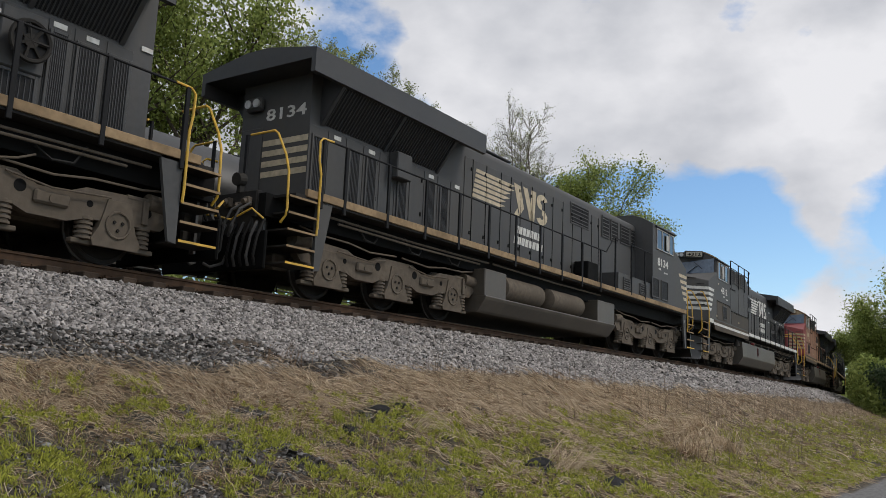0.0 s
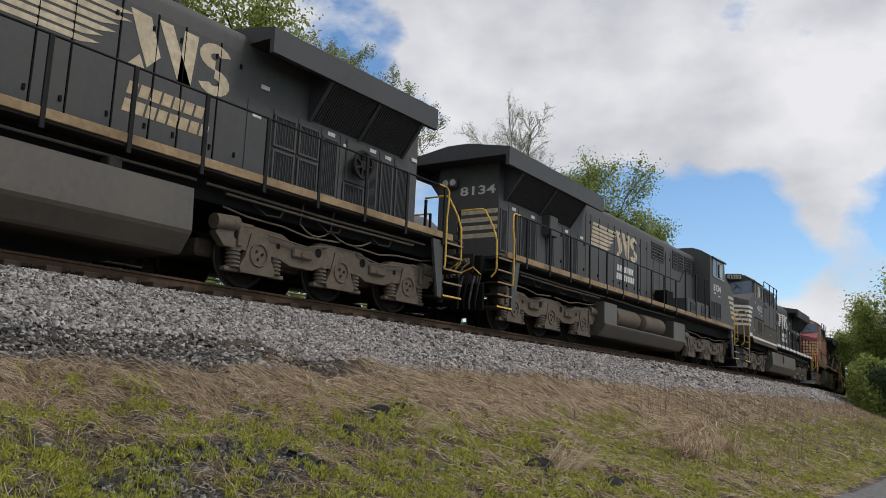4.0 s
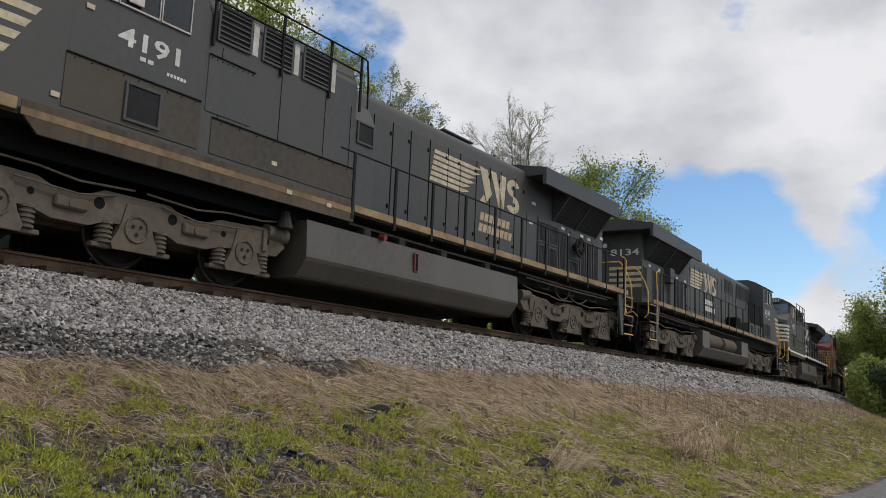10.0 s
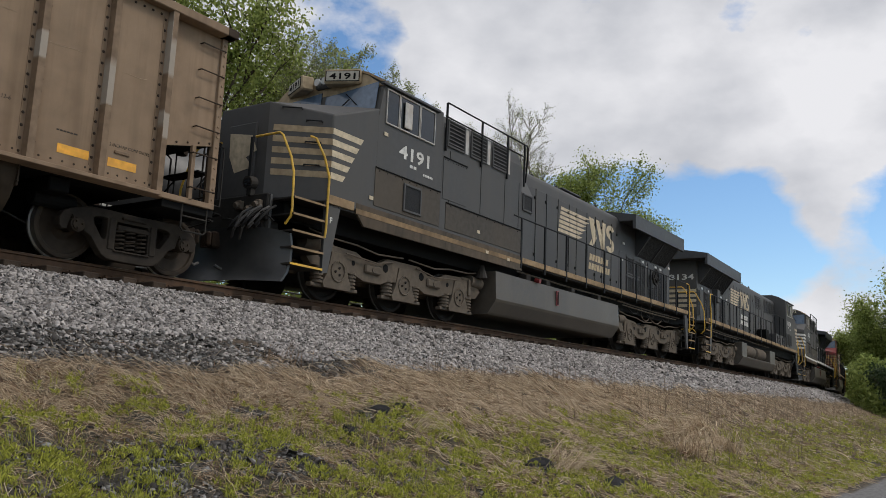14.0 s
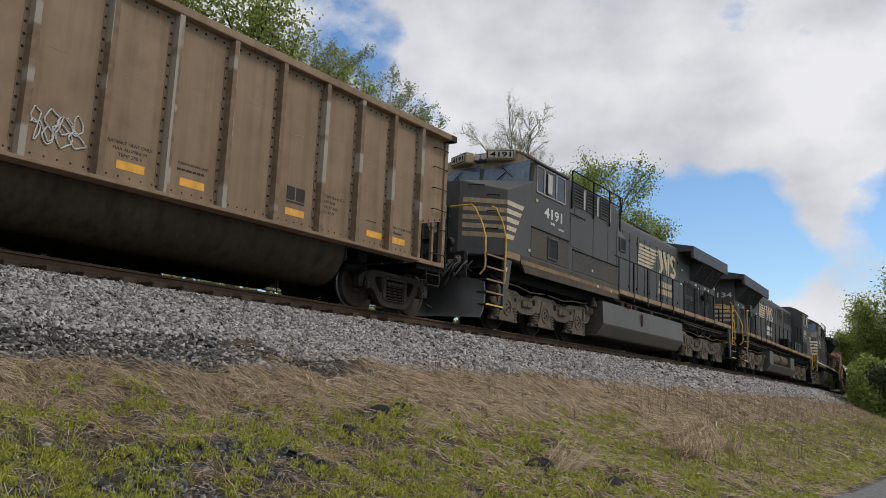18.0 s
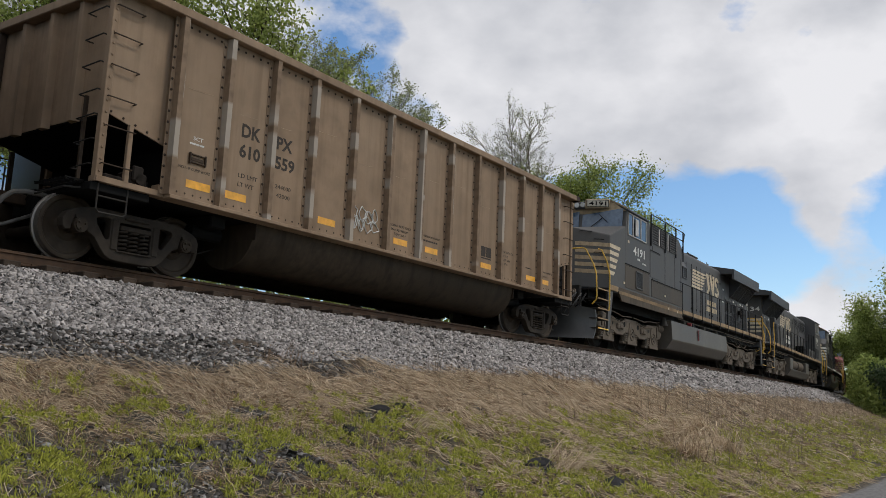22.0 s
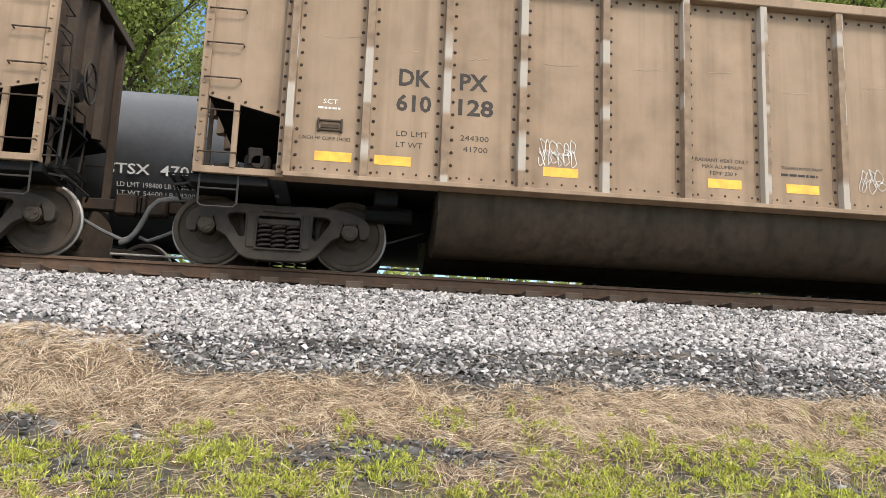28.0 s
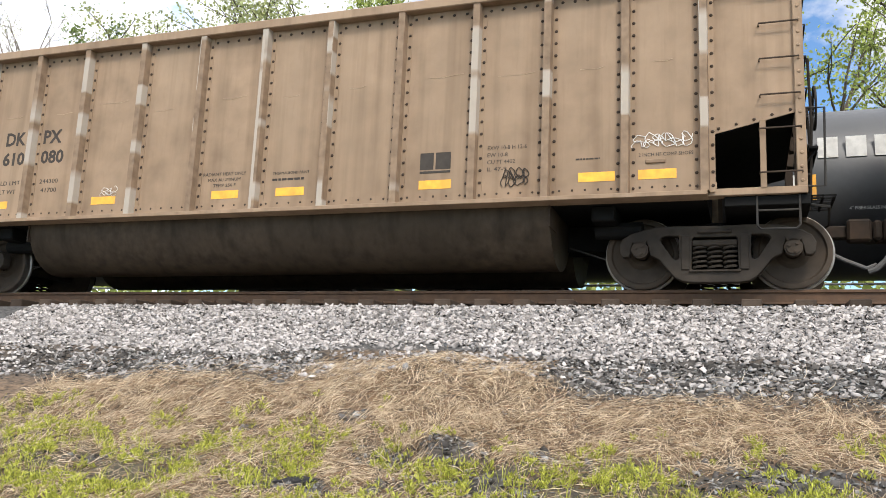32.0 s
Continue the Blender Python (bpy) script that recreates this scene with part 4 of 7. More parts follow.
def scribble(car, x0, x1, z0, z1, seed, y, mat, strokes=5, r=0.006):
    """Looped sprayed letters, each a wobbly ring with a tail."""
    rng = random.Random(seed)
    s = Shape()
    w = (x1 - x0) / strokes
    pts = []
    for k in range(strokes):
        for ring_no in range(2):
            cx, cz = x0 + w * (k + 0.5) + rng.uniform(-0.15, 0.15) * w, (z0 + z1) / 2 + (z1 - z0) * (0.22 if ring_no else -0.22) * rng.uniform(0.7, 1.2)
            a0, turn = rng.uniform(0, 6.28), rng.choice((-1, 1)) * rng.uniform(4.2, 7.0)
            rx, rz = w * rng.uniform(0.35, 0.62), (z1 - z0) * rng.uniform(0.20, 0.34)
            for i in range(15):
                f = i / 14
                a = a0 + turn * f
                pts.append((cx + rx * math.cos(a) * (1 + 0.25 * math.sin(2 * a + k)) + 0.25 * w * f, y, cz + rz * math.sin(a) * (1 + 0.2 * math.cos(3 * a))))
    s.tube(pts, r, 4)
    part("graffiti", s, mat, car, "thin looping scrawled graffiti")


def line_bars(car, x, z, width, height, mat, seed, y=-1.5835, name="stencil_bar"):
    """A line of writing too small to read, as a row of bars."""
    rng = random.Random(seed)
    s = Shape()
    a = x
    while a < x + width:
        b = min(x + width, a + rng.uniform(0.5, 1.6) * height * 2)
        s.box(a, b, y, y + 0.003, z, z + height)
        a = b + height * 0.5
    part(name, s, mat, car)


def gondola(number, seed, marks):
    car = thing("coal_gondola", "brown riveted coal gondola, soot-streaked, with worn ribs and orange tape", "gondola", "coal gondolas of the train")
    for k in (-1, 1):
        gondola_side(car, k)
    gondola_ends(car)
    s = Shape()
    s.box(-6.1, 6.1, -1.49, 1.49, 0.995, 1.02)
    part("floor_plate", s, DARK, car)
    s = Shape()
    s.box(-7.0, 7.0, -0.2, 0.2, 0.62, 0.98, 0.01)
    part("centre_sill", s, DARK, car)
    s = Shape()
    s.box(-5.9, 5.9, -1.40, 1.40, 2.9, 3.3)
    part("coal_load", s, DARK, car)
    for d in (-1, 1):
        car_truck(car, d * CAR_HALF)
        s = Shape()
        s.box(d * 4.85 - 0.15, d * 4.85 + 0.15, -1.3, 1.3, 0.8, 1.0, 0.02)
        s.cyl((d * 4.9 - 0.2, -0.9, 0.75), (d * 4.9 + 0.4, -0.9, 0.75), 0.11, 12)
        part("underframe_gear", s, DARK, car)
        coil_s = Shape()
        coil_s.tube([(d * 4.3, -0.6, 0.6), (d * 5.0, -0.7, 0.34), (d * 5.4, -0.75, 0.32)], 0.014, 5)
        part("brake_rod", coil_s, GREYBLACK, car)
    for x in TAPES:
        s = Shape()
        s.box(x - 0.225, x + 0.225, -1.584, -1.581, 1.235, 1.355)
        part("reflector", s, ORANGE, car, "orange reflective tape")
    y = -1.5815
    words("DK", 0.22, STENCIL, car, pose(-4.78, y, 2.285), wide=0.40, bold=0.008)
    words("PX", 0.22, STENCIL, car, pose(-4.01, y, 2.285), wide=0.36, bold=0.008)
    words(number[:3], 0.21, STENCIL, car, pose(-4.80, y, 1.955), wide=0.44, bold=0.008)
    words(number[3:], 0.21, STENCIL, car, pose(-4.02, y, 1.955), wide=0.45, bold=0.008)
    words("LD LMT", 0.072, STENCIL, car, pose(-4.78, y, 1.62), wide=0.40)
    words("LT WT", 0.072, STENCIL, car, pose(-4.78, y, 1.475), wide=0.33)
    words(marks[0], 0.072, STENCIL, car, pose(-3.98, y, 1.62), wide=0.36)
    words(marks[1], 0.072, STENCIL, car, pose(-3.94, y, 1.475), wide=0.31)
    for i, tx in enumerate(("RADIANT HEAT ONLY", "MAX ALUMINUM", "TEMP 250 F")):
        words(tx, 0.05, STENCIL, car, pose(-0.92 + 0.09 * i, y, 1.58 - 0.085 * i), wide=(0.72, 0.54, 0.38)[i])
    words("THERMALBOND PAINT", 0.042, STENCIL, car, pose(0.24, y, 1.55), wide=0.58)
    line_bars(car, 0.24, 1.46, 0.5, 0.032, STENCIL, seed)
    words("2 INCH HF COMP SHOES", 0.045, STENCIL, car, pose(-5.98, y, 1.50), wide=0.64)
    words("2 INCH HF COMP SHOES", 0.045, STENCIL, car, pose(5.32, y, 1.52), wide=0.64)
    for i, tx in enumerate(("EXW 10-8 H 12-6", "EW 10-8", "CU FT 4402", "IL 47-9")):
        words(tx, 0.055, STENCIL, car, pose(3.40, y, 1.72 - 0.095 * i), wide=(0.52, 0.27, 0.37, 0.26)[i])
    s = Shape()
    s.box(2.47, 2.66, -1.584, -1.581, 1.50, 1.73)
    s.box(2.69, 2.90, -1.584, -1.581, 1.50, 1.73)
    s.box(2.47, 2.90, -1.584, -1.581, 1.45, 1.48)
    part("data_stencil", s, STENCIL, car, "dark two-column data panel")
    for x in (-5.60,):
        s = Shape()
        for z in (1.615, 1.735):
            s.box(x - 0.145, x + 0.145, -1.61, -1.58, z, z + 0.022, 0.004)
        for e in (-0.155, 0.13):
            s.box(x + e, x + e + 0.025, -1.62, -1.58, 1.60, 1.77, 0.004)
        s.box(x - 0.11, x + 0.11, -1.595, -1.58, 1.655, 1.70)
        part("card_holder", s, GONDDARK, car, "bent steel card holder")
    s = Shape()
    s.box(5.40, 5.64, -1.60, -1.58, 1.43, 1.48, 0.008)
    part("routing_plate", s, RIB, car, "small worn plate")
    rng = random.Random(seed)
    for a, b in zip(sorted(RIBS), sorted(RIBS)[1:]):
        m = (a + b) / 2 + rng.uniform(-0.15, 0.15)
        z = 2.72 + rng.uniform(-0.15, 0.15)
        w = rng.uniform(0.12, 0.26)
        s = Shape()
        s.tube([(m - w, -1.5805, z), (m - w * 0.3, -1.5805, z + rng.uniform(-0.02, 0.01)), (m + w * 0.4, -1.5805, z + rng.uniform(-0.01, 0.02)), (m + w, -1.5805, z + 0.02)], 0.004, 4)
        part("scratch", s, SCRATCH, car, "pale scratch in the paint")
    words("SCT", 0.06, WHITE, car, pose(-5.70, y, 1.97), wide=0.18)
    line_bars(car, -5.76, 1.90, 0.28, 0.025, WHITE, seed + 3)
    line_bars(car, 4.55, 1.52, 0.3, 0.02, STENCIL, seed + 5)
    return car


G1 = gondola("610559", 11, ("244000", "42000"))
scribble(G1, -2.05, -1.30, 1.30, 1.74, 4, -1.592, CHALK, 4, 0.011)
G2 = gondola("610128", 23, ("244300", "41700"))
scribble(G2, -3.0, -2.5, 1.38, 1.70, 6, -1.592, CHALK, 6, 0.004)
scribble(G2, 1.3, 1.65, 1.3, 1.62, 7, -1.592, CHALK, 3, 0.004)
scribble(G2, 6.3, 6.95, 2.7, 3.1, 8, -1.512, STENCIL, 4, 0.004)
G3 = gondola("610080", 37, ("244300", "41700"))
scribble(G3, 5.25, 5.95, 1.62, 1.80, 12, -1.592, CHALK, 6, 0.005)
scribble(G3, 3.6, 3.95, 1.24, 1.46, 13, -1.592, STENCIL, 4, 0.006)
scribble(G3, -2.75, -2.45, 1.36, 1.5, 14, -1.592, CHALK, 3, 0.003)

# ---- locomotives ----
AXLE = 2.07
LOCO_HALF = 7.17


def loco_truck_meshes():
    fr, sp = Shape(), Shape()
    for k in (-1, 1):
        ys = sorted((k * 1.00, k * 1.16))
        bar = [(-3.0, 0.78), (-2.75, 1.02), (-1.55, 0.98), (-1.25, 0.86), (-0.85, 0.86), (-0.55, 1.0), (0.55, 1.0), (0.85, 0.86), (1.25, 0.86), (1.55, 0.98), (2.75, 1.02), (3.0, 0.76), (2.8, 0.58), (1.6, 0.55), (1.3, 0.46), (0.75, 0.46), (0.5, 0.56), (-0.5, 0.56), (-0.75, 0.46), (-1.3, 0.46), (-1.6, 0.55), (-2.8, 0.58)]
        fr.prism(bar, *ys)
        for x in (-AXLE, 0, AXLE):
            box = [(x - 0.36, 0.20), (x + 0.36, 0.20), (x + 0.40, 0.29), (x + 0.30, 0.46), (x + 0.24, 0.66), (x + 0.19, 0.88), (x - 0.19, 0.88), (x - 0.24, 0.66), (x - 0.30, 0.46), (x - 0.40, 0.29)]
            fr.prism(box, *sorted((k * 1.02, k * 1.185)))
            fr.box(x - 0.66, x + 0.66, min(k * 1.0, k * 1.13), max(k * 1.0, k * 1.13), 0.20, 0.27, 0.012)
            for a in range(12):
                ang = a * math.pi / 6
                p, q = (x + 0.19 * math.cos(ang), 0.533 + 0.19 * math.sin(ang)), (x + 0.19 * math.cos(ang + 0.52), 0.533 + 0.19 * math.sin(ang + 0.52))
                fr.tube([(p[0], k * 1.19, p[1]), (q[0], k * 1.19, q[1])], 0.022, 5)
        for x in (-1.05, 1.05):
            fr.box(x - 0.25, x + 0.25, min(k * 1.12, k * 1.22), max(k * 1.12, k * 1.22), 0.62, 0.80, 0.03)
            fr.cyl((x, k * 1.1, 0.70), (x, k * 1.235, 0.70), 0.06, 12)
    fr.box(-2.9, 2.9, -0.6, 0.6, 0.45, 0.75, 0.04)
    for x in (-1.05, 1.05):
        fr.box(x - 0.3, x + 0.3, -1.0, 1.0, 0.5, 0.8, 0.03)
    prof = [(0.0, 0.02), (0.0, 0.11)]
    for j in range(5):
        prof += [(0.005 + 0.066 * j, 0.125), (0.04 + 0.066 * j, 0.125), (0.045 + 0.066 * j, 0.095), (0.066 + 0.066 * j, 0.095)]
    sp.revolve(prof + [(0.345, 0.02)], (0, 0, 0.27), (0, 0, 1), 14)
    return fr.mesh("truck", LOCOTRUCK), sp.mesh("coil_spring", LOCOTRUCK, True)


LT_ME, LS_ME = loco_truck_meshes()


def loco_truck(parent, x):
    t = part("truck", LT_ME, LOCOTRUCK, parent, "dusty three-axle truck frame", at=pose(x, 0, 0))
    bv = t.modifiers.new("edge", "BEVEL")
    bv.width, bv.segments, bv.limit_method = 0.018, 2, "ANGLE"
    for k in (-1, 1):
        for a in (-AXLE, 0, AXLE):
            for e in (-0.46, 0.46):
                part("coil_spring", LS_ME, LOCOTRUCK, t, at=pose(a + e, k * 1.07, 0))
    for d in (-AXLE, 0, AXLE):
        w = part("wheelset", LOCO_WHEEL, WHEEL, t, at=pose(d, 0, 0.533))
        TURNING.append((w, Vector((d, 0, 0.533)), 0.533))
    for k in (-1, 1):
        # dark discs set on the frame for the shade inside its cored holes
        for x, z, r in ((-2.55, 0.80, 0.07), (-0.62, 0.80, 0.085), (0.62, 0.80, 0.085), (2.55, 0.80, 0.07), (-1.62, 0.76, 0.05), (1.62, 0.76, 0.05)):
            s = Shape()
            s.cyl((x, k * 1.12, z), (x, k * 1.164, z), r, 14)
            part("hole_shade_disc", s, DARK, t)
    for e in (-1, 1):
        for k in (-1, 1):
            s = Shape()
            s.cyl((e * 2.55, k * 1.12, 0.98), (e * 3.02, k * 1.12, 0.95), 0.13, 16)
            s.cyl((e * 2.2, k * 1.12, 0.98), (e * 2.55, k * 1.12, 0.98), 0.05, 10)
            s.box(e * 2.5 - 0.05, e * 2.5 + 0.05, min(k * 1.0, k * 1.2), max(k * 1.0, k * 1.2), 0.62, 0.98, 0.01)
            part("brake_cylinder", s, LOCOTRUCK, t, smooth=True)
            s = Shape()
            s.tube([(e * 0.1, k * 1.2, 1.08), (e * 1.0, k * 1.24, 1.02), (e * 1.6, k * 1.22, 1.10), (e * 2.4, k * 1.2, 1.12), (e * 2.9, k * 1.16, 1.2)], 0.018, 6)
            s.tube([(e * 0.4, k * 1.18, 0.95), (e * 1.0, k * 1.25, 0.84), (e * 1.9, k * 1.22, 0.90)], 0.014, 6)
            part("brake_pipe", s, LOCOTRUCK, t, smooth=True)
    return t


def railing(parent, pts, mat=None, r=0.019, name="handrail"):
    s = Shape()
    s.tube(pts, r, 7)
    return part(name, s, mat or RAILBLACK, parent, "yellow painted handrail" if mat is YELLOW else "", smooth=True)


def blocks(parent, x, z, w, h, count, y, mat, slant=0.0, gap=0.28, name="mark"):
    """A row of plain blocks in place of a brand's letters."""
    p = w / count
    for i in range(count):
        a, b = x + i * p, x + (i + 1) * p - p * gap
        s = Shape()
        s.prism([(a, z), (b, z), (b + slant * h, z + h), (a + slant * h, z + h)], y - 0.004, y)
        part(name, s, mat, parent, "plain block of faded lettering")


def emblem(parent, x, z, k, y, mat):
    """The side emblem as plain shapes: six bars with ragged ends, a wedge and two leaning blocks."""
    for i in range(6):
        s = Shape()
        h = 0.062 * k
        zz = z + 0.54 * k - i * 0.092 * k
        a, b = x - 0.02 * i * k, x + (1.42 - 0.085 * i + (0.06 if i % 2 else 0.0)) * k
        s.prism([(a, zz - h), (b - 0.22 * k, zz - h), (b, zz - h * 0.1), (b - 0.10 * k, zz), (a + 0.025, zz)], y - 0.004, y)
        part("stripe", s, mat, parent)
    s = Shape()
    h = 0.60 * k
    s.prism([(x + 1.36 * k, z + h), (x + 1.62 * k, z + h * 0.97), (x + 1.78 * k, z + h * 0.30), (x + 1.62 * k, z + 0.02), (x + 1.50 * k, z + h * 0.45)], y - 0.004, y)
    s.prism([(x + 1.52 * k, z + h * 0.22), (x + 1.38 * k, z - 0.03), (x + 1.60 * k, z - 0.03)], y - 0.004, y)
    s.prism([(x + 1.72 * k, z + h), (x + 1.90 * k, z + h), (x + 2.20 * k, z), (x + 2.02 * k, z)], y - 0.004, y)
    s.prism([(x + 2.06 * k, z + h), (x + 2.26 * k, z + h), (x + 2.20 * k, z), (x + 2.02 * k, z)], y - 0.004, y)
    cx, cz = x + 2.52 * k, z + h * 0.5
    for a0, a1, oz in ((0.35, 4.71, 0.25), (-2.79, 1.57, -0.25)):
        ox, orz, ix, irz, n = 0.235 * k, 0.265 * h, 0.075 * k, 0.075 * h, 10
        arc = [a0 + (a1 - a0) * q / n for q in range(n + 1)]
        ring = [(cx + ox * math.cos(a), cz + oz * h + orz * math.sin(a)) for a in arc] + [(cx + ix * math.cos(a), cz + oz * h + irz * math.sin(a)) for a in arc[::-1]]
        for q in range(n):
            s.prism([ring[q], ring[q + 1], ring[2 * n - q], ring[2 * n + 1 - q]], y - 0.004, y)
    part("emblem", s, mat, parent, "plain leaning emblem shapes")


def louvre(parent, x0, x1, z0, z1, y, slats=0, name="grille", frame_mat=None, upright=False):
    """A framed dark grille on the side at y, with slats."""
    s = Shape()
    s.box(x0, x1, y - 0.012, y, z0, z1)
    g = part(name, s, GRILLE, parent)
    f = Shape()
    for a, b, c, d in ((x0 - 0.045, x0, z0 - 0.045, z1 + 0.045), (x1, x1 + 0.045, z0 - 0.045, z1 + 0.045), (x0, x1, z0 - 0.045, z0), (x0, x1, z1, z1 + 0.045)):
        f.box(a, b, y - 0.03, y, c, d, 0.006)
    part("grille_frame", f, frame_mat or BLACK, g)
    if slats:
        q = Shape()
        for i in range(slats):
            if upright:
                x = x0 + (x1 - x0) * (i + 0.5) / slats
                q.box(x - 0.006, x + 0.006, y - 0.02, y - 0.012, z0, z1)
            else:
                z = z0 + (z1 - z0) * (i + 0.5) / slats
                q.prism([(y - 0.012, z + 0.018), (y - 0.035, z - 0.012), (y - 0.03, z - 0.02), (y - 0.012, z + 0.006)], x0, x1, "x")
        tagged(part("slats", q, BLACKROOF, g), kind="stuff")
    return g


def door_panel(parent, x0, x1, z0, z1, y, mat, latch=True, name="hood_door"):
    s = Shape()
    s.box(x0 + 0.008, x1 - 0.008, y - 0.014, y, z0, z1, 0.004)
    p = part(name, s, mat, parent)
    if latch:
        xm = x1 - 0.07
        for z in (z0 + 0.35, z1 - 0.30):
            q = Shape()
            q.box(xm - 0.02, xm + 0.02, y - 0.034, y - 0.014, z, z + 0.08)
            part("latch", q, DARK, p)
    return p


def locomotive(number, d, wide, look_of, wing, label, group="locomotives of the train"):
    """d: 1 if the cab leads to +x, else -1; wide: the full-width side of cabinets behind the cab; look_of: paints."""
    body, stripe, nosepaint, sillpaint, numpaint = look_of
    L = thing("locomotive", label, "locomotive", group)
    X = lambda x: d * x
    R = lambda a, b: (min(d * a, d * b), max(d * a, d * b))
    yb = -0.90          # hood side
    yw = -1.53          # full-width side

    def slab(name, x0, x1, y0, y1, z0, z1, mat, c=0.0, lab="", bevel=0.0):
        s = Shape()
        s.box(*R(x0, x1), y0, y1, z0, z1, c)
        return part(name, s, mat, L, lab, bevel=bevel)

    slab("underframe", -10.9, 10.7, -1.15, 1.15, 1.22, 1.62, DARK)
    slab("walkway", -10.55, 10.0, -1.5, 1.5, 1.60, 1.66, GREYBLACK)
    for k in (-1, 1):
        y0, y1 = sorted((k * 1.46, k * 1.535))
        if wide and k < 0:
            slab("side_sill", -10.3, 2.82, y0, y1, 1.64, 1.78, sillpaint, 0.006, "dusty tan painted side sill")
            slab("side_sill", 9.3, 10.0, y0, y1, 1.64, 1.80, sillpaint, 0.006)
        else:
            slab("side_sill", -10.3, 10.0, y0, y1, 1.64, 1.78, sillpaint, 0.006, "dusty tan painted side sill")
    # hood with rounded shoulders
    sec = [(-0.9, 1.66), (-0.9, 4.18)] + [(-0.9 + 0.22 * (1 - math.cos(a)), 4.18 + 0.22 * math.sin(a)) for a in (0.4, 0.8, 1.2, 1.57)]
    sec = sec + [(-y, z) for y, z in sec[::-1]]
    s = Shape()
    s.loft([[(X(x), y, z) for y, z in sec] for x in (-9.72, -4.0, 0.0, 6.6)])
    part("hood", s, body, L, "weathered hood with rounded shoulders", smooth=True)
    # radiator wings
    w0, w1 = wing
    sec = [(-1.5, 3.94), (-1.5, 4.39), (-0.3, 4.60), (0.3, 4.60), (1.5, 4.39), (1.5, 3.94), (1.40, 3.94), (1.40, 4.2), (-1.40, 4.2), (-1.40, 3.94)]
    s = Shape()
    s.prism(sec, *R(w0, w1), "x")
    part("radiator_wing", s, BLACKROOF, L, "wide flared radiator roof")
    v0, v1 = (-9.21, -6.29) if wide else (-9.45, -5.5)
    for e in (v0, v1):
        s = Shape()
        s.prism([(-1.40, 3.95), (-1.40, 4.25), (1.40, 4.25), (1.40, 3.95), (0.9, 3.3), (-0.9, 3.3)], *R(e - 0.02 if e == v1 else e, e if e == v1 else e + 0.02), "x")
        part("wing_end", s, BLACKROOF, L)
    for k in (-1, 1):
        s = Shape()
        s.prism([(k * 1.40, 3.96), (k * 1.40, 4.0), (k * 0.9, 3.34), (k * 0.9, 3.30)], *R(v0 + 0.02, v1 - 0.02), "x")
        screen = part("radiator_screen", s, GRILLE, L, "sloping dark radiator screen")
        s = Shape()
        for i in range(46):
            x = v0 + 0.06 + (v1 - v0 - 0.12) * i / 45
            s.prism([(k * 1.41, 3.985), (k * 1.41, 3.955), (k * 0.905, 3.285), (k * 0.895, 3.315)], *R(x - 0.011, x + 0.011), "x")
        tagged(part("slats", s, BLACKROOF, screen), kind="stuff")
    nseg = 2
    for i in range(nseg + 1):
        x = v0 + 0.05 + (v1 - v0 - 0.1) * i / nseg
        s = Shape()
        s.prism([(-1.42, 3.97), (-1.42, 3.92), (-0.92, 3.26), (-0.89, 3.32)], *R(x - 0.04, x + 0.04), "x")
        part("screen_strut", s, BLACKROOF, L)
    # stack and roof fittings
    s = Shape()
    s.box(*R(-2.6, -1.6), -0.42, 0.42, 4.38, 4.60, 0.04)
    s.box(*R(-2.75, -1.45), -0.5, 0.5, 4.58, 4.64, 0.02)
    part("exhaust", s, BLACKROOF, L)
    for x in (-3.4, -0.6, 0.9):
        s = Shape()
        s.box(*R(x - 0.04, x + 0.04), -0.75, -0.66, 4.32, 4.44)
        s.tube([(X(x), -0.70, 4.42), (X(x), -0.70, 4.50), (X(x + 0.1), -0.70, 4.50), (X(x + 0.1), -0.70, 4.42)], 0.012, 5)
        part("lifting_lug", s, BLACK, L)
    # cab
    cab0, cab1 = 6.5, 9.0
    prof = [(-1.53, 1.66), (-1.53, 4.38), (-1.15, 4.60), (-0.8, 4.72), (0.8, 4.72), (1.15, 4.60), (1.53, 4.38), (1.53, 1.66)]
    s = Shape()
    s.loft([[(X(cab0), y, z) for y, z in prof], [(X(8.58), y, z) for y, z in prof], [(X(8.74), y, min(z, 3.60) if z > 2 else z) for y, z in prof]])
    part("cab", s, body, L, "full-width cab", bevel=0.02)
    # cab side windows, a hand-high row of three
    for a, b in ((8.5, 8.12), (8.06, 7.42), (7.36, 6.86)):
        s = Shape()
        s.box(*R(a, b), yw - 0.010, yw + 0.01, 3.58, 4.24)
        g = part("side_window", s, GLASS, L)
        f = Shape()
        lo, hi = R(a, b)
        for p in ((lo - 0.02, lo, 3.55, 4.27), (hi, hi + 0.02, 3.55, 4.27), (lo, hi, 3.55, 3.58), (lo, hi, 4.24, 4.27)):
            f.box(p[0], p[1], yw - 0.03, yw, p[2], p[3], 0.004)
        part("window_frame", f, BARE, g, "bare metal window frame")
    s = Shape()
    s.box(*R(7.95, 7.70), yw - 0.06, yw - 0.03, 3.62, 4.16, 0.01)
    part("wind_deflector", s, BARE, L)
    s = Shape()
    s.box(*R(8.7, 6.7), yw - 0.07, yw, 4.30, 4.36, 0.01)
    part("drip_rail", s, BLACKROOF, L)
    # nose: full width, corners cut back to the front door
    plan = [(8.70, 1.53), (10.0, 1.53), (10.72, 0.62), (10.72, -0.62), (10.0, -1.53), (8.70, -1.53)]
    s = Shape()
    tops = [3.80, 3.28, 3.46, 3.46, 3.28, 3.80]
    s.loft([[(X(a), b, 1.66) for a, b in plan], [(X(a), b, t) for (a, b), t in zip(plan, tops)]])
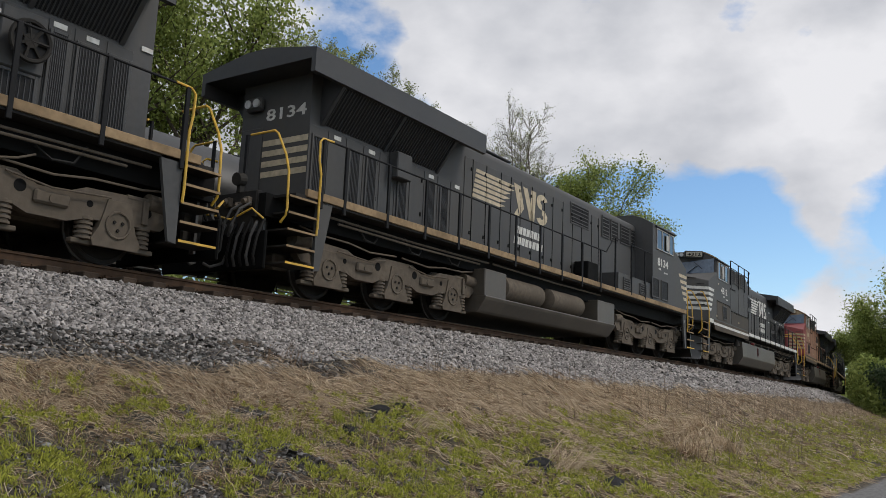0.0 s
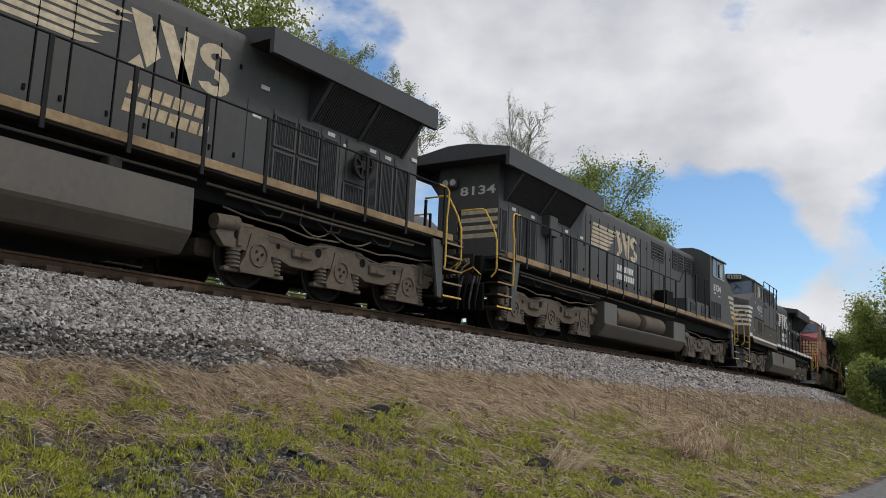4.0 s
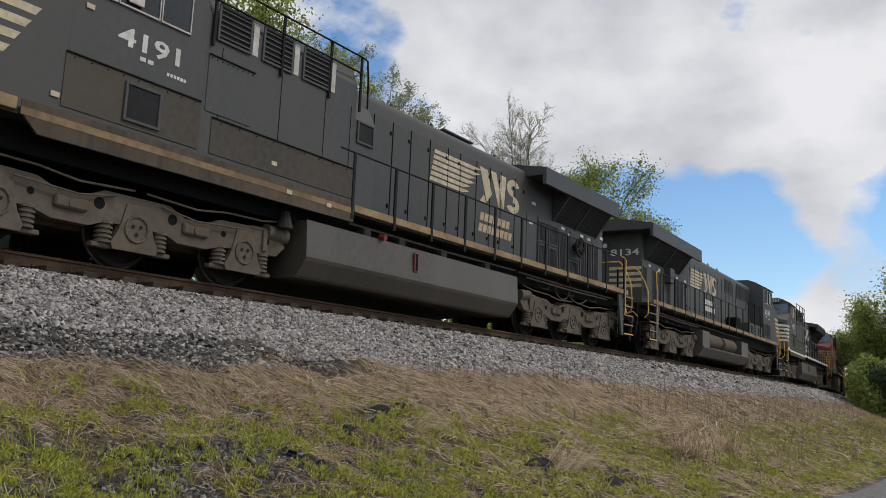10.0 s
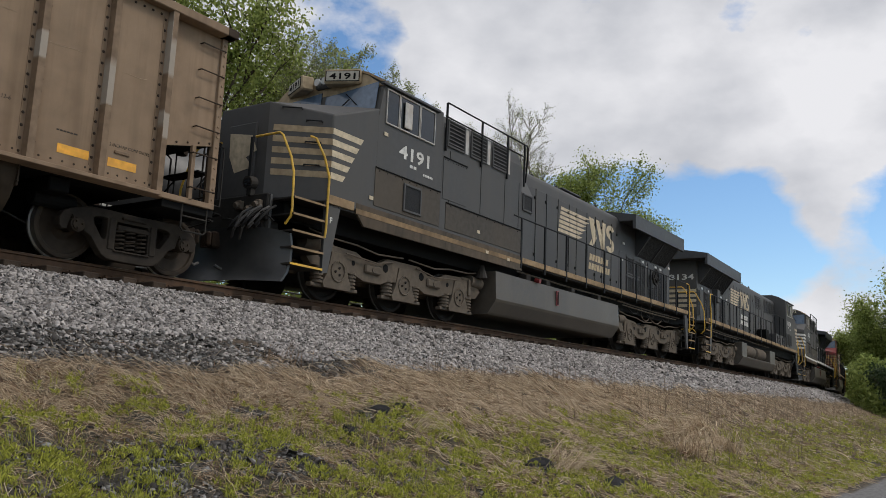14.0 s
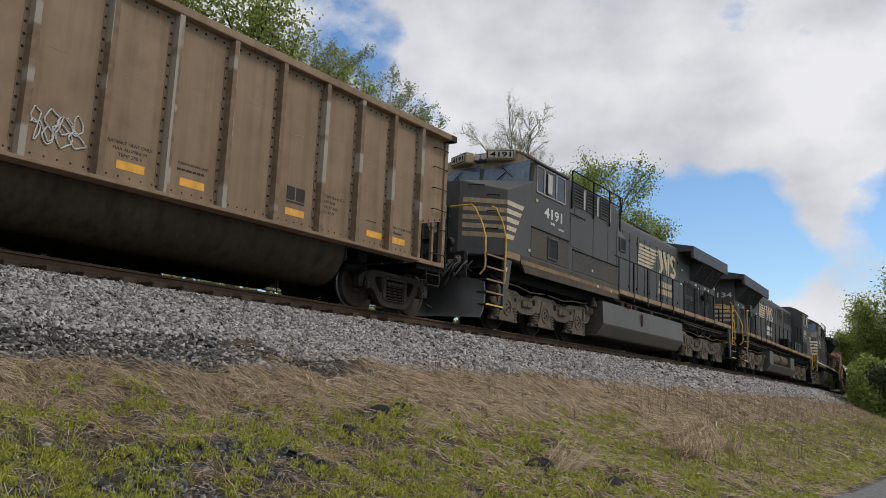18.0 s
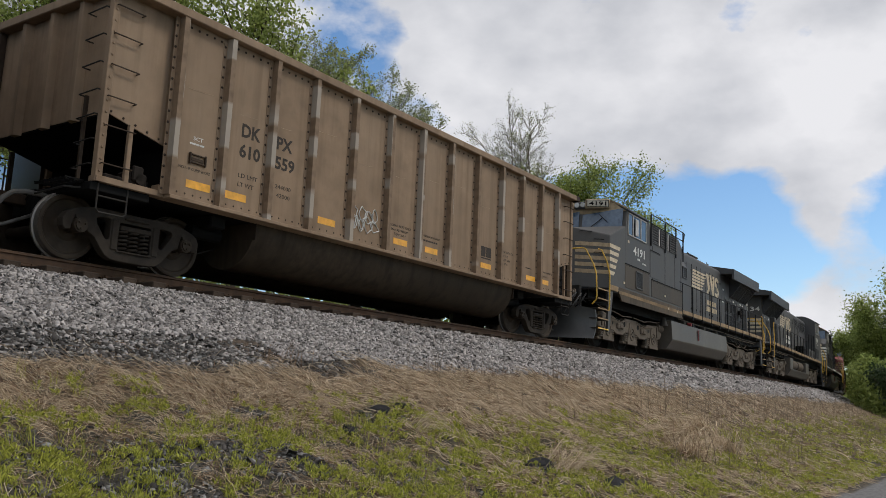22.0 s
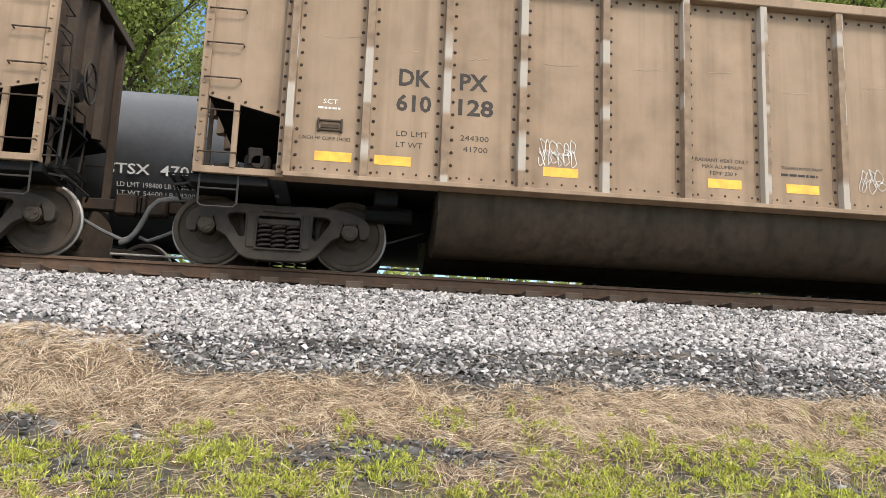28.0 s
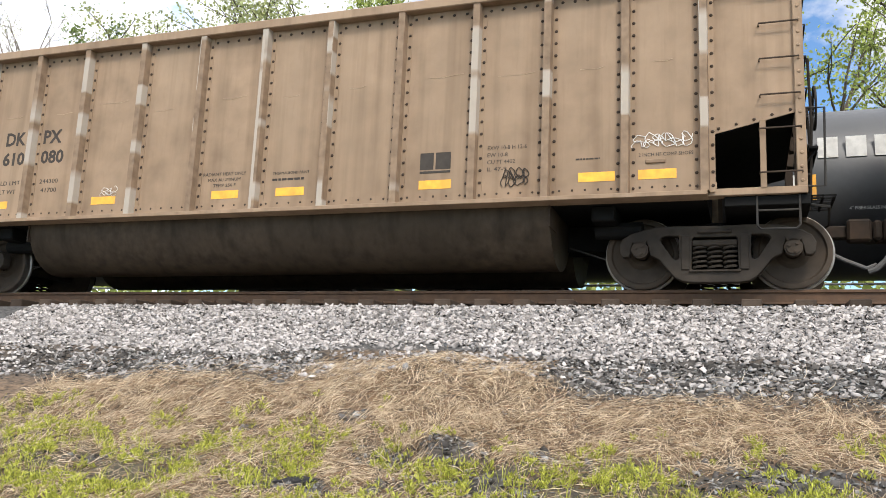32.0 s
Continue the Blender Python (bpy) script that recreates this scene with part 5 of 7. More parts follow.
    part("nose", s, nosepaint, L, "sloping wide nose", bevel=0.03)
    for i in range(5):
        z1 = 3.03 - i * 0.205
        tip = 9.14 + 0.115 * i
        for k in (-1, 1):
            s = Shape()
            y = k * 1.534
            s.prism([(X(tip), z1), (X(10.0), z1), (X(10.0), z1 - 0.115), (X(tip + 0.075), z1 - 0.115)], min(y, y - k * 0.003), max(y, y - k * 0.003))
            dx, dy = 0.72, -0.91
            nx, ny = 0.784 * 0.004, 0.62 * 0.004
            a0, a1 = (10.0 + nx, 1.53 + ny), (10.0 + dx * 0.92 + nx, 1.53 + dy * 0.92 + ny)
            part("nose_stripe", s, stripe, L)
            s = Shape()
            s.add([(X(a0[0]), k * a0[1], z1), (X(a1[0]), k * a1[1], z1), (X(a1[0]), k * a1[1], z1 - 0.115), (X(a0[0]), k * a0[1], z1 - 0.115)], [(0, 1, 2, 3)])
            part("nose_stripe", s, DUSTYSTRIPE if stripe is CREAM else stripe, L)
    s = Shape()
    s.box(*R(10.7, 10.76), -0.36, 0.36, 1.7, 3.1, 0.02)
    part("nose_door", s, nosepaint, L)
    s = Shape()
    s.prism([(0.30, 2.95), (-0.28, 2.85), (-0.42, 2.55), (-0.15, 2.45), (-0.35, 2.25), (0.12, 2.18), (0.28, 2.5)], *R(10.762, 10.768), "x")
    part("nose_badge", s, stripe, L, "pale plain badge on the nose")
    # windscreen, wipers, number boards, lamps
    for k in (-1, 1):
        lean = lambda z: 8.76 - (z - 3.60) * 0.16
        s = Shape()
        a, b = sorted((k * 0.06, k * 1.42))
        q = [(X(lean(3.66)), a, 3.66), (X(lean(3.66)), b, 3.66), (X(lean(4.30)), b, 4.26), (X(lean(4.36)), a, 4.38)]
        s.add(q + [(x + d * 0.012, y, z + 0.006) for x, y, z in q], [(0, 1, 2, 3), (4, 5, 6, 7), (0, 1, 5, 4), (1, 2, 6, 5), (2, 3, 7, 6), (3, 0, 4, 7)])
        part("windscreen", s, WINDSHIELD, L, "windscreen with a blue sky reflection in its colour")
        s = Shape()
        s.tube([(X(lean(3.8) + 0.05), k * 0.35, 3.8), (X(lean(4.1) + 0.05), k * 0.75, 4.1)], 0.013, 5)
        s.tube([(X(lean(3.95) + 0.04), k * 0.95, 3.95), (X(lean(4.25) + 0.04), k * 0.62, 4.25)], 0.011, 5)
        part("wiper", s, DARK, L)
        turn = math.degrees(math.atan2(d * 0.90, -k * 0.44))
        board = pose(X(8.72), k * 0.58, 4.41, 0, 0, turn)
        s = Shape()
        s.box(-0.38, 0.38, -0.16, 0.12, 0.0, 0.30, 0.03)
        nb = part("number_board", s, DUSTYSTRIPE if stripe is CREAM else body, L, "number board housing", at=board)
        s = Shape()
        s.box(-0.35, 0.35, -0.168, -0.158, 0.04, 0.26)
        part("board_frame", s, DARK, nb)
        s = Shape()
        s.box(-0.33, 0.33, -0.174, -0.166, 0.055, 0.245)
        part("number_plate", s, PLATE, nb, "pale lit number plate")
        if number:
            words(number, 0.13, DARK, nb, pose(-0.27, -0.177, 0.085), wide=0.54, bold=0.004)
    s = Shape()
    for y in (-0.10, 0.10):
        s.cyl((X(8.6), y, 4.58), (X(8.80), y, 4.58), 0.08, 14)
    part("headlight", s, LAMP, L)
    s = Shape()
    s.box(*R(8.35, 8.74), -0.21, 0.21, 4.46, 4.70, 0.03)
    part("headlight_housing", s, body, L)
    s = Shape()
    s.prism([(-1.52, 4.36), (-1.13, 4.585), (-0.8, 4.70), (-0.8, 4.74), (-1.14, 4.63), (-1.55, 4.40)], *R(8.5, 8.66), "x")
    part("roof_visor", s, SILL, L)
    s = Shape()
    s.prism([(-1.50, 4.30), (-1.13, 4.57), (-0.8, 4.69), (0.8, 4.69), (1.13, 4.57), (1.50, 4.30)], *R(8.52, 8.64), "x")
    part("headboard", s, DUSTYSTRIPE if stripe is CREAM else body, L, "dusty panel above the windscreen")
    # grab irons on the nose
    for k in (-1, 1):
        for z in (3.12, 2.72, 2.30, 3.34):
            for f0, f1 in ((0.18, 0.42),) if z != 3.34 else ((0.50, 0.80),):
                e0, e1 = (10.0 + 0.72 * f0, 1.53 - 0.91 * f0), (10.0 + 0.72 * f1, 1.53 - 0.91 * f1)
                out = (0.055, 0.045)
                railing(L, [(X(e0[0]), k * e0[1], z), (X(e0[0] + out[0]), k * (e0[1] + out[1]), z), (X(e1[0] + out[0]), k * (e1[1] + out[1]), z), (X(e1[0]), k * e1[1], z)], None, 0.014, "grab_iron")
    # number under the windows
    xs = 8.03 if d < 0 else 6.95
    if number:
        words(number, 0.27, numpaint, L, pose(X(xs), yw - 0.004, 3.01), wide=1.05, bold=0.008, label="large road number")
    else:
        blocks(L, X(xs), 3.01, 1.05, 0.27, 4, yw - 0.001, numpaint)
    blocks(L, X(7.65) if d < 0 else X(7.05), 2.87, 0.26, 0.06, 2, yw - 0.001, numpaint)
    blocks(L, X(7.18) if d < 0 else X(7.6), 2.80, 0.36, 0.05, 6, yw - 0.001, numpaint)
    if wide:
        # cabinets behind the cab, flush with its side
        sec = [(-1.53, 1.66), (-1.53, 4.05), (-1.40, 4.38), (0.9, 4.38), (0.9, 1.66)]
        s = Shape()
        s.prism(sec, *R(2.95, 6.52), "x")
        part("equipment_cabinet", s, body, L, "full-width equipment cabinet", bevel=0.015)
        for i in range(3):
            a = 6.30 - i * 0.95
            louvre(L, *R(a, a - 0.62), 3.72, 4.24, yw - 0.004, 6)
            s = Shape()
            s.box(*R(a - 0.70, a - 0.82), yw - 0.008, yw, 3.70, 4.26)
            part("blower_panel", s, BARE, L)
        # skirt below the floor line
        prof = [(X(9.25), 1.80), (X(9.25), 1.64), (X(9.0), 1.40), (X(2.85), 1.44), (X(2.85), 1.80)]
        s = Shape()
        s.prism(prof, -1.536, -1.49)
        part("skirt", s, SKIRT, L, "dusty brown lower skirt")
        s = Shape()
        s.box(*R(9.25, 2.85), -1.541, -1.536, 1.60, 1.70)
        part("skirt_stripe", s, FADED if sillpaint is SILL else sillpaint, L)
        for x0, x1, z0, z1 in ((8.75, 6.53, 1.86, 2.60), (6.3, 2.95, 1.86, 2.42), (6.45, 5.5, 2.5, 3.4)):
            s = Shape()
            s.box(*R(x0, x1), yw - 0.012, yw, z0, z1, 0.004)
            part("access_panel", s, DUSTED if body is BLACK and z0 < 2 else body, L)
            s = Shape()
            rivet_run(s, [(X(x0 - (x0 - x1) * (i + 0.5) / 9), z1 - 0.04) for i in range(9)], r=0.012, y=yw - 0.012)
            tagged(part("bolts", s, DARK, L), kind="stuff")
            s = Shape()
            s.box(*R(x0, x1), yw - 0.03, yw, z1, z1 + 0.02)
            part("drip_strip", s, DARK, L)
        louvre(L, *R(7.80, 7.28), 1.98, 2.46, yw - 0.014, 0)
        for x in (6.2, 3.8, 4.9, 3.1):
            s = Shape()
            s.box(*R(x, x - 0.012), yw - 0.006, yw, 1.86, 3.6)
            part("panel_seam", s, DARK, L)
        for x, z in ((5.0, 2.0), (8.55, 3.3), (8.9, 1.95), (3.6, 1.58), (4.6, 1.6)):
            s = Shape()
            s.box(*R(x, x - 0.12), yw - 0.02, yw - 0.012, z, z + 0.07)
            part("label_plate", s, CREAM, L)
        # roof-edge railing over the cabinet
        for x in (6.42, 4.95, 3.75, 2.9):
            s = Shape()
            s.box(*R(x - 0.025, x + 0.025), yw - 0.05, yw - 0.01, 3.55, 4.62, 0.006)
            part("stanchion", s, RAILBLACK, L)
        for z in (4.62, 4.30):
            railing(L, [(X(6.42), yw - 0.05, z), (X(2.9), yw - 0.05, z)] + ([(X(2.75), yw - 0.04, z - 0.02), (X(2.6), yw + 0.05, z - 0.3), (X(2.2), yw + 0.35, 3.3), (X(1.9), -0.95, 2.75)] if z > 4.5 else []))
        s = Shape()
        s.prism([(-1.53, 1.66), (-1.53, 3.4), (-1.25, 3.95), (-0.9, 3.95), (-0.9, 1.66)], *R(2.35, 2.96), "x")
        part("step_cabinet", s, body, L, bevel=0.01)
        louvre(L, *R(2.86, 2.45), 3.0, 3.35, yw - 0.004, 0)
        rail0 = 2.9
    else:
        # vents and a raised box on the walkway side
        for x0, x1, z0, z1 in ((5.9, 5.2, 3.55, 4.1), (4.9, 4.4, 3.5, 4.1), (4.2, 3.7, 3.5, 4.1), (2.6, 1.4, 3.5, 4.05), (6.4, 6.05, 3.5, 4.1)):
            louvre(L, *R(x0, x1), z0, z1, yb - 0.004, 5)
        slab("battery_box", 6.5, 3.6, -1.5, -0.9, 1.66, 2.30, body, 0.01)
        for x in (5.9, 4.5):
            louvre(L, *R(x, x - 0.5), 1.86, 2.15, -1.505, 4)
        for x in (7.9, 7.0):
            louvre(L, *R(x, x - 0.6), 1.9, 2.5, yw - 0.004, 0)
        s = Shape()
        s.box(*R(2.3, 1.6), -1.4, -0.95, 1.66, 2.35, 0.02)
        part("walkway_locker", s, DARK, L)
        rail0 = 2.2
    # doors and grilles along the hood
    rng = random.Random(int(number or 77))
    x = 2.3 if wide else 3.4
    while x > w1 + 0.1:
        wd = min(rng.choice((0.62, 0.7, 0.5)), x - w1 - 0.01)
        door_panel(L, *R(x, x - wd), 1.78, 3.98, yb, body)
        s = Shape()
        s.box(*R(x + 0.002, x + 0.018), yb - 0.0215, yb, 1.78, 3.98)
        part("door_seam", s, DARK, L)
        x -= wd + 0.02
    if wide:
        for a, b in ((-4.83, -5.40), (-5.44, -6.02), (-6.05, -6.64), (-6.67, -7.18), (-7.21, -8.00), (-8.03, -8.38), (-8.42, -8.90), (-8.93, -9.38)):
            door_panel(L, *R(a, b), 1.82, 3.24, yb, body, latch=False)
        for a, b in ((-5.50, -5.96), (-6.12, -6.58)):
            for z0, z1 in ((1.96, 2.46), (2.60, 3.10)):
                louvre(L, *R(a, b), z0, z1, yb - 0.016, 7, upright=True, frame_mat=BLACK)
        for a, b, z0, z1 in ((-6.74, -7.10, 2.0, 3.05), (-7.38, -7.92, 1.94, 2.30), (-8.10, -8.31, 1.95, 3.05), (-8.50, -8.82, 1.98, 3.02), (-9.0, -9.30, 1.98, 3.02)):
            louvre(L, *R(a, b), z0, z1, yb - 0.016, 7, upright=True, frame_mat=BLACK)
        for a, z in ((-4.95, 2.95), (-5.1, 3.5), (-6.85, 3.14), (-7.3, 3.02), (-8.1, 3.14), (-8.6, 3.12), (-9.5, 3.3)):
            s = Shape()
            s.box(*R(a, a - 0.2), yb - 0.022, yb, z, z + 0.075)
            part("label_plate", s, WHITE, L)
        s = Shape()
        ox, oz = X(-7.72), 2.74
        s.cyl((ox, -0.9, oz), (ox, -1.12, oz), 0.10, 14)
        wheel = part("hand_brake", s, GREYBLACK, L, "spoked hand brake wheel")
        s = Shape()
        s.tube([(ox + 0.27 * math.cos(a), -1.10, oz + 0.27 * math.sin(a)) for a in [j * math.pi / 14 for j in range(29)]], 0.034, 6)
        part("rim", s, GREYBLACK, wheel, smooth=True)
        s = Shape()
        s.cyl((ox, -1.07, oz), (ox, -1.08, oz), 0.26, 24)
        part("backing_disc", s, RAILBLACK, wheel)
        for j in range(7):
            s = Shape()
            s.tube([(ox, -1.10, oz), (ox + 0.27 * math.cos(j * 0.8976), -1.10, oz + 0.27 * math.sin(j * 0.8976))], 0.026, 5)
            part("spoke", s, GREYBLACK, wheel)
        s = Shape()
        s.box(ox - 0.34, ox + 0.30, -0.95, -0.9, 2.36, 3.2, 0.02)
        part("hand_brake_box", s, body, L)
        # slack chains over the rear truck
        for a, b in ((-5.95, -6.75), (-6.75, -7.9)):
            railing(L, [(X(a + (b - a) * f), -1.24, 1.34 - 0.62 * f * (1 - f) - 0.12) for f in (0, 0.2, 0.4, 0.6, 0.8, 1)], LOCOTRUCK, 0.017, "safety_chain")
        for a in (-5.95, -6.75):
            railing(L, [(X(a), -1.24, 1.24), (X(a - 0.05), -1.26, 1.62)], GREYHOSE, 0.012, "chain_hook")
    else:
        x = w1 - 0.05
        i = 0
        while x > -9.5:
            wd = 0.50
            door_panel(L, *R(x, x - wd), 1.82, 3.22, yb, body, latch=i % 3 == 0)
            if i % 5 in (1, 2, 4):
                louvre(L, *R(x - 0.12, x - wd + 0.12), 1.98, 3.0, yb - 0.016, 6, upright=True, frame_mat=BLACK)
            s = Shape()
            s.box(*R(x - 0.14, x - 0.34), yb - 0.022, yb, 3.1, 3.18)
            if i % 2 == 0:
                part("label_plate", s, WHITE, L)
            x -= wd + 0.03
            i += 1
        slab("relay_box", w0 + 3.5, w0 + 3.0, -1.15, -0.9, 2.75, 3.3, BLACK, 0.02)
    # emblem on the hood
    ex = 0.49 if d < 0 else -3.9
    emblem(L, ex, 3.05, 1.42 if d < 0 else 1.38, yb - 0.016, stripe)
    bx = ex + 2.0
    mark_paint = GOLD if d < 0 and stripe is CREAM else WHITE
    blocks(L, bx, 2.58, 1.45, 0.20, 7, yb - 0.016, mark_paint, 0.2, 0.2)
    blocks(L, bx - 0.05, 2.30, 1.62, 0.20, 8, yb - 0.016, mark_paint, 0.2, 0.2)
    # walkway railing
    xs = [rail0 - 1.28 * i for i in range(20) if rail0 - 1.28 * i > -9.9] + [-9.95]
    for x in xs:
        s = Shape()
        s.box(*R(x - 0.036, x + 0.036), -1.548, -1.508, 1.5, 2.76, 0.005)
        part("stanchion", s, RAILBLACK, L)
    railing(L, [(X(rail0 + 0.4), -1.525, 2.76), (X(-9.95), -1.525, 2.76)])
    if not wide:
        railing(L, [(X(2.6), -1.525, 2.76), (X(3.2), -1.525, 3.3), (X(6.4), -1.525, 3.3)])
        for x in (3.3, 4.6, 5.8):
            s = Shape()
            s.box(*R(x - 0.028, x + 0.028), -1.545, -1.505, 1.7, 3.3)
            part("stanchion", s, RAILBLACK, L)
    # fuel tank
    t0, t1 = (-3.45, 3.98) if wide else (-4.2, 3.42)
    prof = [(-1.24, 0.28), (-1.29, 0.32), (-1.47, 0.57), (-1.497, 0.63), (-1.495, 0.70), (-1.46, 1.28)]
    prof = prof + [(-y, z) for y, z in prof[::-1]]
    s = Shape()
    if wide:
        s.prism(prof, *R(t0, t1), "x")
        part("fuel_tank", s, TANK, L, "long dusty fuel tank with a chamfered foot")
        s = Shape()
        gx = X(0.79)
        s.box(gx - 0.07, gx + 0.07, -1.52, -1.49, 0.80, 1.20, 0.01)
        g = part("fuel_gauge", s, RED, L, "red-framed fuel sight gauge")
        s = Shape()
        s.box(gx - 0.035, gx + 0.035, -1.525, -1.515, 0.83, 1.17)
        part("gauge_glass", s, DARK, g)
        s = Shape()
        s.cyl((X(1.9), -1.42, 1.33), (X(1.9), -1.56, 1.31), 0.06, 12)
        part("fuel_cap", s, RED, L, "faded red filler cap")
        for x in (2.4, 1.3, -0.2, -2.0):
            s = Shape()
            s.box(*R(x, x - 0.22), -1.44, -1.2, 1.27, 1.42, 0.02)
            part("tank_fitting", s, GREYBLACK, L)
        s = Shape()
        s.cyl((X(4.35), -1.3, 1.36), (X(4.35), -1.3, 1.06), 0.06, 12, 0.15)
        part("bell", s, GREYBLACK, L, "dusty bell beside the tank")
    else:
        s.prism([(y, min(z, 0.66)) for y, z in prof], *R(t0, t1), "x")
        for a, b, y in ((t0, t0 + 1.0, 1.46), (t1 - 1.25, t1, 1.46), (t0 + 1.0, t1 - 1.25, 0.7)):
            slab("tank_box", a, b, -y, y, 0.64, 1.28, TANK, 0.02)
        part("fuel_tank", s, TANK, L, "dusty fuel tank with a recess for air reservoirs", bevel=0.02)
        for a in (-3.1, -0.65):
            s = Shape()
            s.revolve([(0.0, 0.05), (0.02, 0.18), (0.10, 0.29), (0.2, 0.30), (1.9, 0.30), (2.0, 0.29), (2.08, 0.18), (2.1, 0.05)], (X(a), -1.14, 0.98), (d, 0, 0), 24)
            part("air_reservoir", s, LOCOTRUCK, L, "dusty air reservoir cylinder", smooth=True)
    for e in (-1, 1):
        loco_truck(L, e * LOCO_HALF)
    # pipes under the sill
    for z, a, b in ((1.46, -9.6, -3.8), (1.38, -9.2, -4.2), (1.47, 2.7, -3.6)):
        railing(L, [(X(a), -1.3, z), (X((a + b) / 2), -1.32, z - 0.03), (X(b), -1.3, z)], LOCOTRUCK, 0.022, "pipe")
    for i in range(3):
        a = -8.6 + i * 1.5
        railing(L, [(X(a), -1.25, 1.5), (X(a + 0.2), -1.3, 1.22), (X(a + 0.5), -1.28, 1.2), (X(a + 0.7), -1.2, 1.35)], HOSE, 0.02, "traction_cable")
    # ends: steps, platforms, railings, couplers
    for e, xa, xb in ((1, 10.05, 10.85), (-1, -10.02, -10.72)):
        for k in (-1, 1):
            ys = sorted((k * 1.0, k * 1.52))
            for i in range(5):
                z = 0.42 + 0.285 * i
                s = Shape()
                s.box(*R(xa, xb), *ys, z, z + 0.03)
                st = part("step", s, GREYBLACK, L)
                s = Shape()
                s.box(*R(xa, xb), min(k * 1.515, k * 1.53), max(k * 1.515, k * 1.53), z - 0.002, z + 0.034)
                part("step_edge", s, SILL if i else YELLOW, st, "pale yellow worn step edge")
            s = Shape()
            s.prism([(X(xa + (-0.02 if e > 0 else 0.02)), 1.66), (X(xa + (-0.02 if e > 0 else 0.02)), 0.38), (X(xa - e * 0.16), 0.40), (X(xa - e * 0.42), 1.66)], min(k * 1.44, k * 1.5), max(k * 1.44, k * 1.5))
            part("step_side_plate", s, body, L)
            if e > 0 and k < 0:
                words("F", 0.11, WHITE, L, pose(X(xa) - (0.20 if d > 0 else -0.14), -1.503, 1.30), wide=0.06, bold=0.003)
            s = Shape()
            s.prism([(X(xb), 1.66), (X(xb), 0.38), (X(xb + e * 0.05), 0.38), (X(xb + e * 0.05), 1.66)], *sorted((k * 0.9, k * 1.0)))
            part("step_end_plate", s, body, L)
            railing(L, [(X(xb), k * 1.34, 1.12), (X(xb), k * 1.46, 1.24), (X(xb), k * 1.48, 1.36), (X(xb), k * 1.46, 2.0), (X(xb - e * 0.01), k * 1.36, 2.3), (X(xb - e * 0.02), k * 1.12, 2.72), (X(xb - e * 0.02), k * 1.04, 2.78), (X(xb - e * 0.02), k * 0.45, 2.78)], YELLOW, 0.022)
            railing(L, [(X(xa), k * 1.53, 1.0), (X(xa), k * 1.55, 1.15), (X(xa), k * 1.55, 2.1)] + ([(X(xa + 0.10), k * 1.50, 2.45), (X(xa + 0.22), k * 1.38, 2.78), (X(xa + 0.26), k * 1.28, 2.82)] if e > 0 else [(X(xa - 0.05), k * 1.54, 2.35), (X(xa - 0.06), k * 1.54, 2.68), (X(xa + 0.02), k * 1.53, 2.76), (X(xa + 0.3), k * 1.53, 2.77)]), YELLOW, 0.022)
            s = Shape()
            s.box(*R(xb + e * 0.02, xb + e * 0.06), min(k * 0.40, k * 0.46), max(k * 0.40, k * 0.46), 1.66, 2.76)
            part("end_stanchion", s, RAILBLACK, L)
        xe = 10.95 * e
        s = Shape()
        s.box(*R(xe - 0.14 * e, xe), -0.98, 0.98, 1.2, 1.68, 0.02)
        s.box(*R(xe - 0.4 * e, xe), -0.9, 0.9, 0.55, 1.25, 0.03)
        part("end_plate", s, GREYBLACK, L)
        if e > 0:
            s = Shape()
            ys = [1.42 * (1 - i / 8) for i in range(17)]
            face = lambda out, z: [(X(10.78 + 0.46 * (1 - (y / 1.42) ** 2) + out), y, z - 0.10 * (abs(y) / 1.42) ** 6 * (z > 0.8)) for y in ys]
            rings = []
            for out, z in ((0.17, 0.12), (0.05, 0.28), (-0.02, 0.50), (-0.03, 0.75), (0.02, 1.06)):
                rings.append(face(out, z) + face(out - 0.05, z)[::-1])
            s.loft(rings)
            part("snow_plough", s, PLOUGH, L, "curved worn black plough", smooth=True)
        else:
            s = Shape()
            s.box(*R(xe - 0.02 * e, xe + 0.04 * e), -1.3, 1.3, 0.3, 0.95, 0.02)
            part("pilot_plate", s, DARK, L)
        coupler(L, X(xe), d * e, 0.42)
        for j in range(5):
            y = -0.55 - 0.16 * j
            if e > 0:
                railing(L, [(X(xe), y, 1.42), (X(xe + 0.16), y - 0.03, 1.33), (X(xe + 0.30), y + 0.02, 1.16), (X(xe + 0.33), y + 0.10, 1.05), (X(xe + 0.26), y + 0.20, 1.02), (X(xe + 0.10), y + 0.26, 1.14)], GREYHOSE if j % 2 else HOSE, 0.024, "control_hose")
                continue
            railing(L, [(X(xe), y, 1.12), (X(xe + 0.14 * e), y - 0.02, 0.85), (X(xe + 0.16 * e), y + 0.03, 0.5), (X(xe + 0.06 * e), y + 0.08, 0.36)], GREYHOSE if j % 2 else HOSE, 0.026, "control_hose")
        railing(L, [(X(xe + 0.02 * e), -1.2, 1.15), (X(xe + 0.2 * e), -1.1, 1.3), (X(xe + 0.28 * e), -0.7, 1.12), (X(xe + 0.25 * e), -0.3, 1.22), (X(xe), 0.1, 1.3)], YELLOW if e < 0 else HOSE, 0.018, "cut_lever")
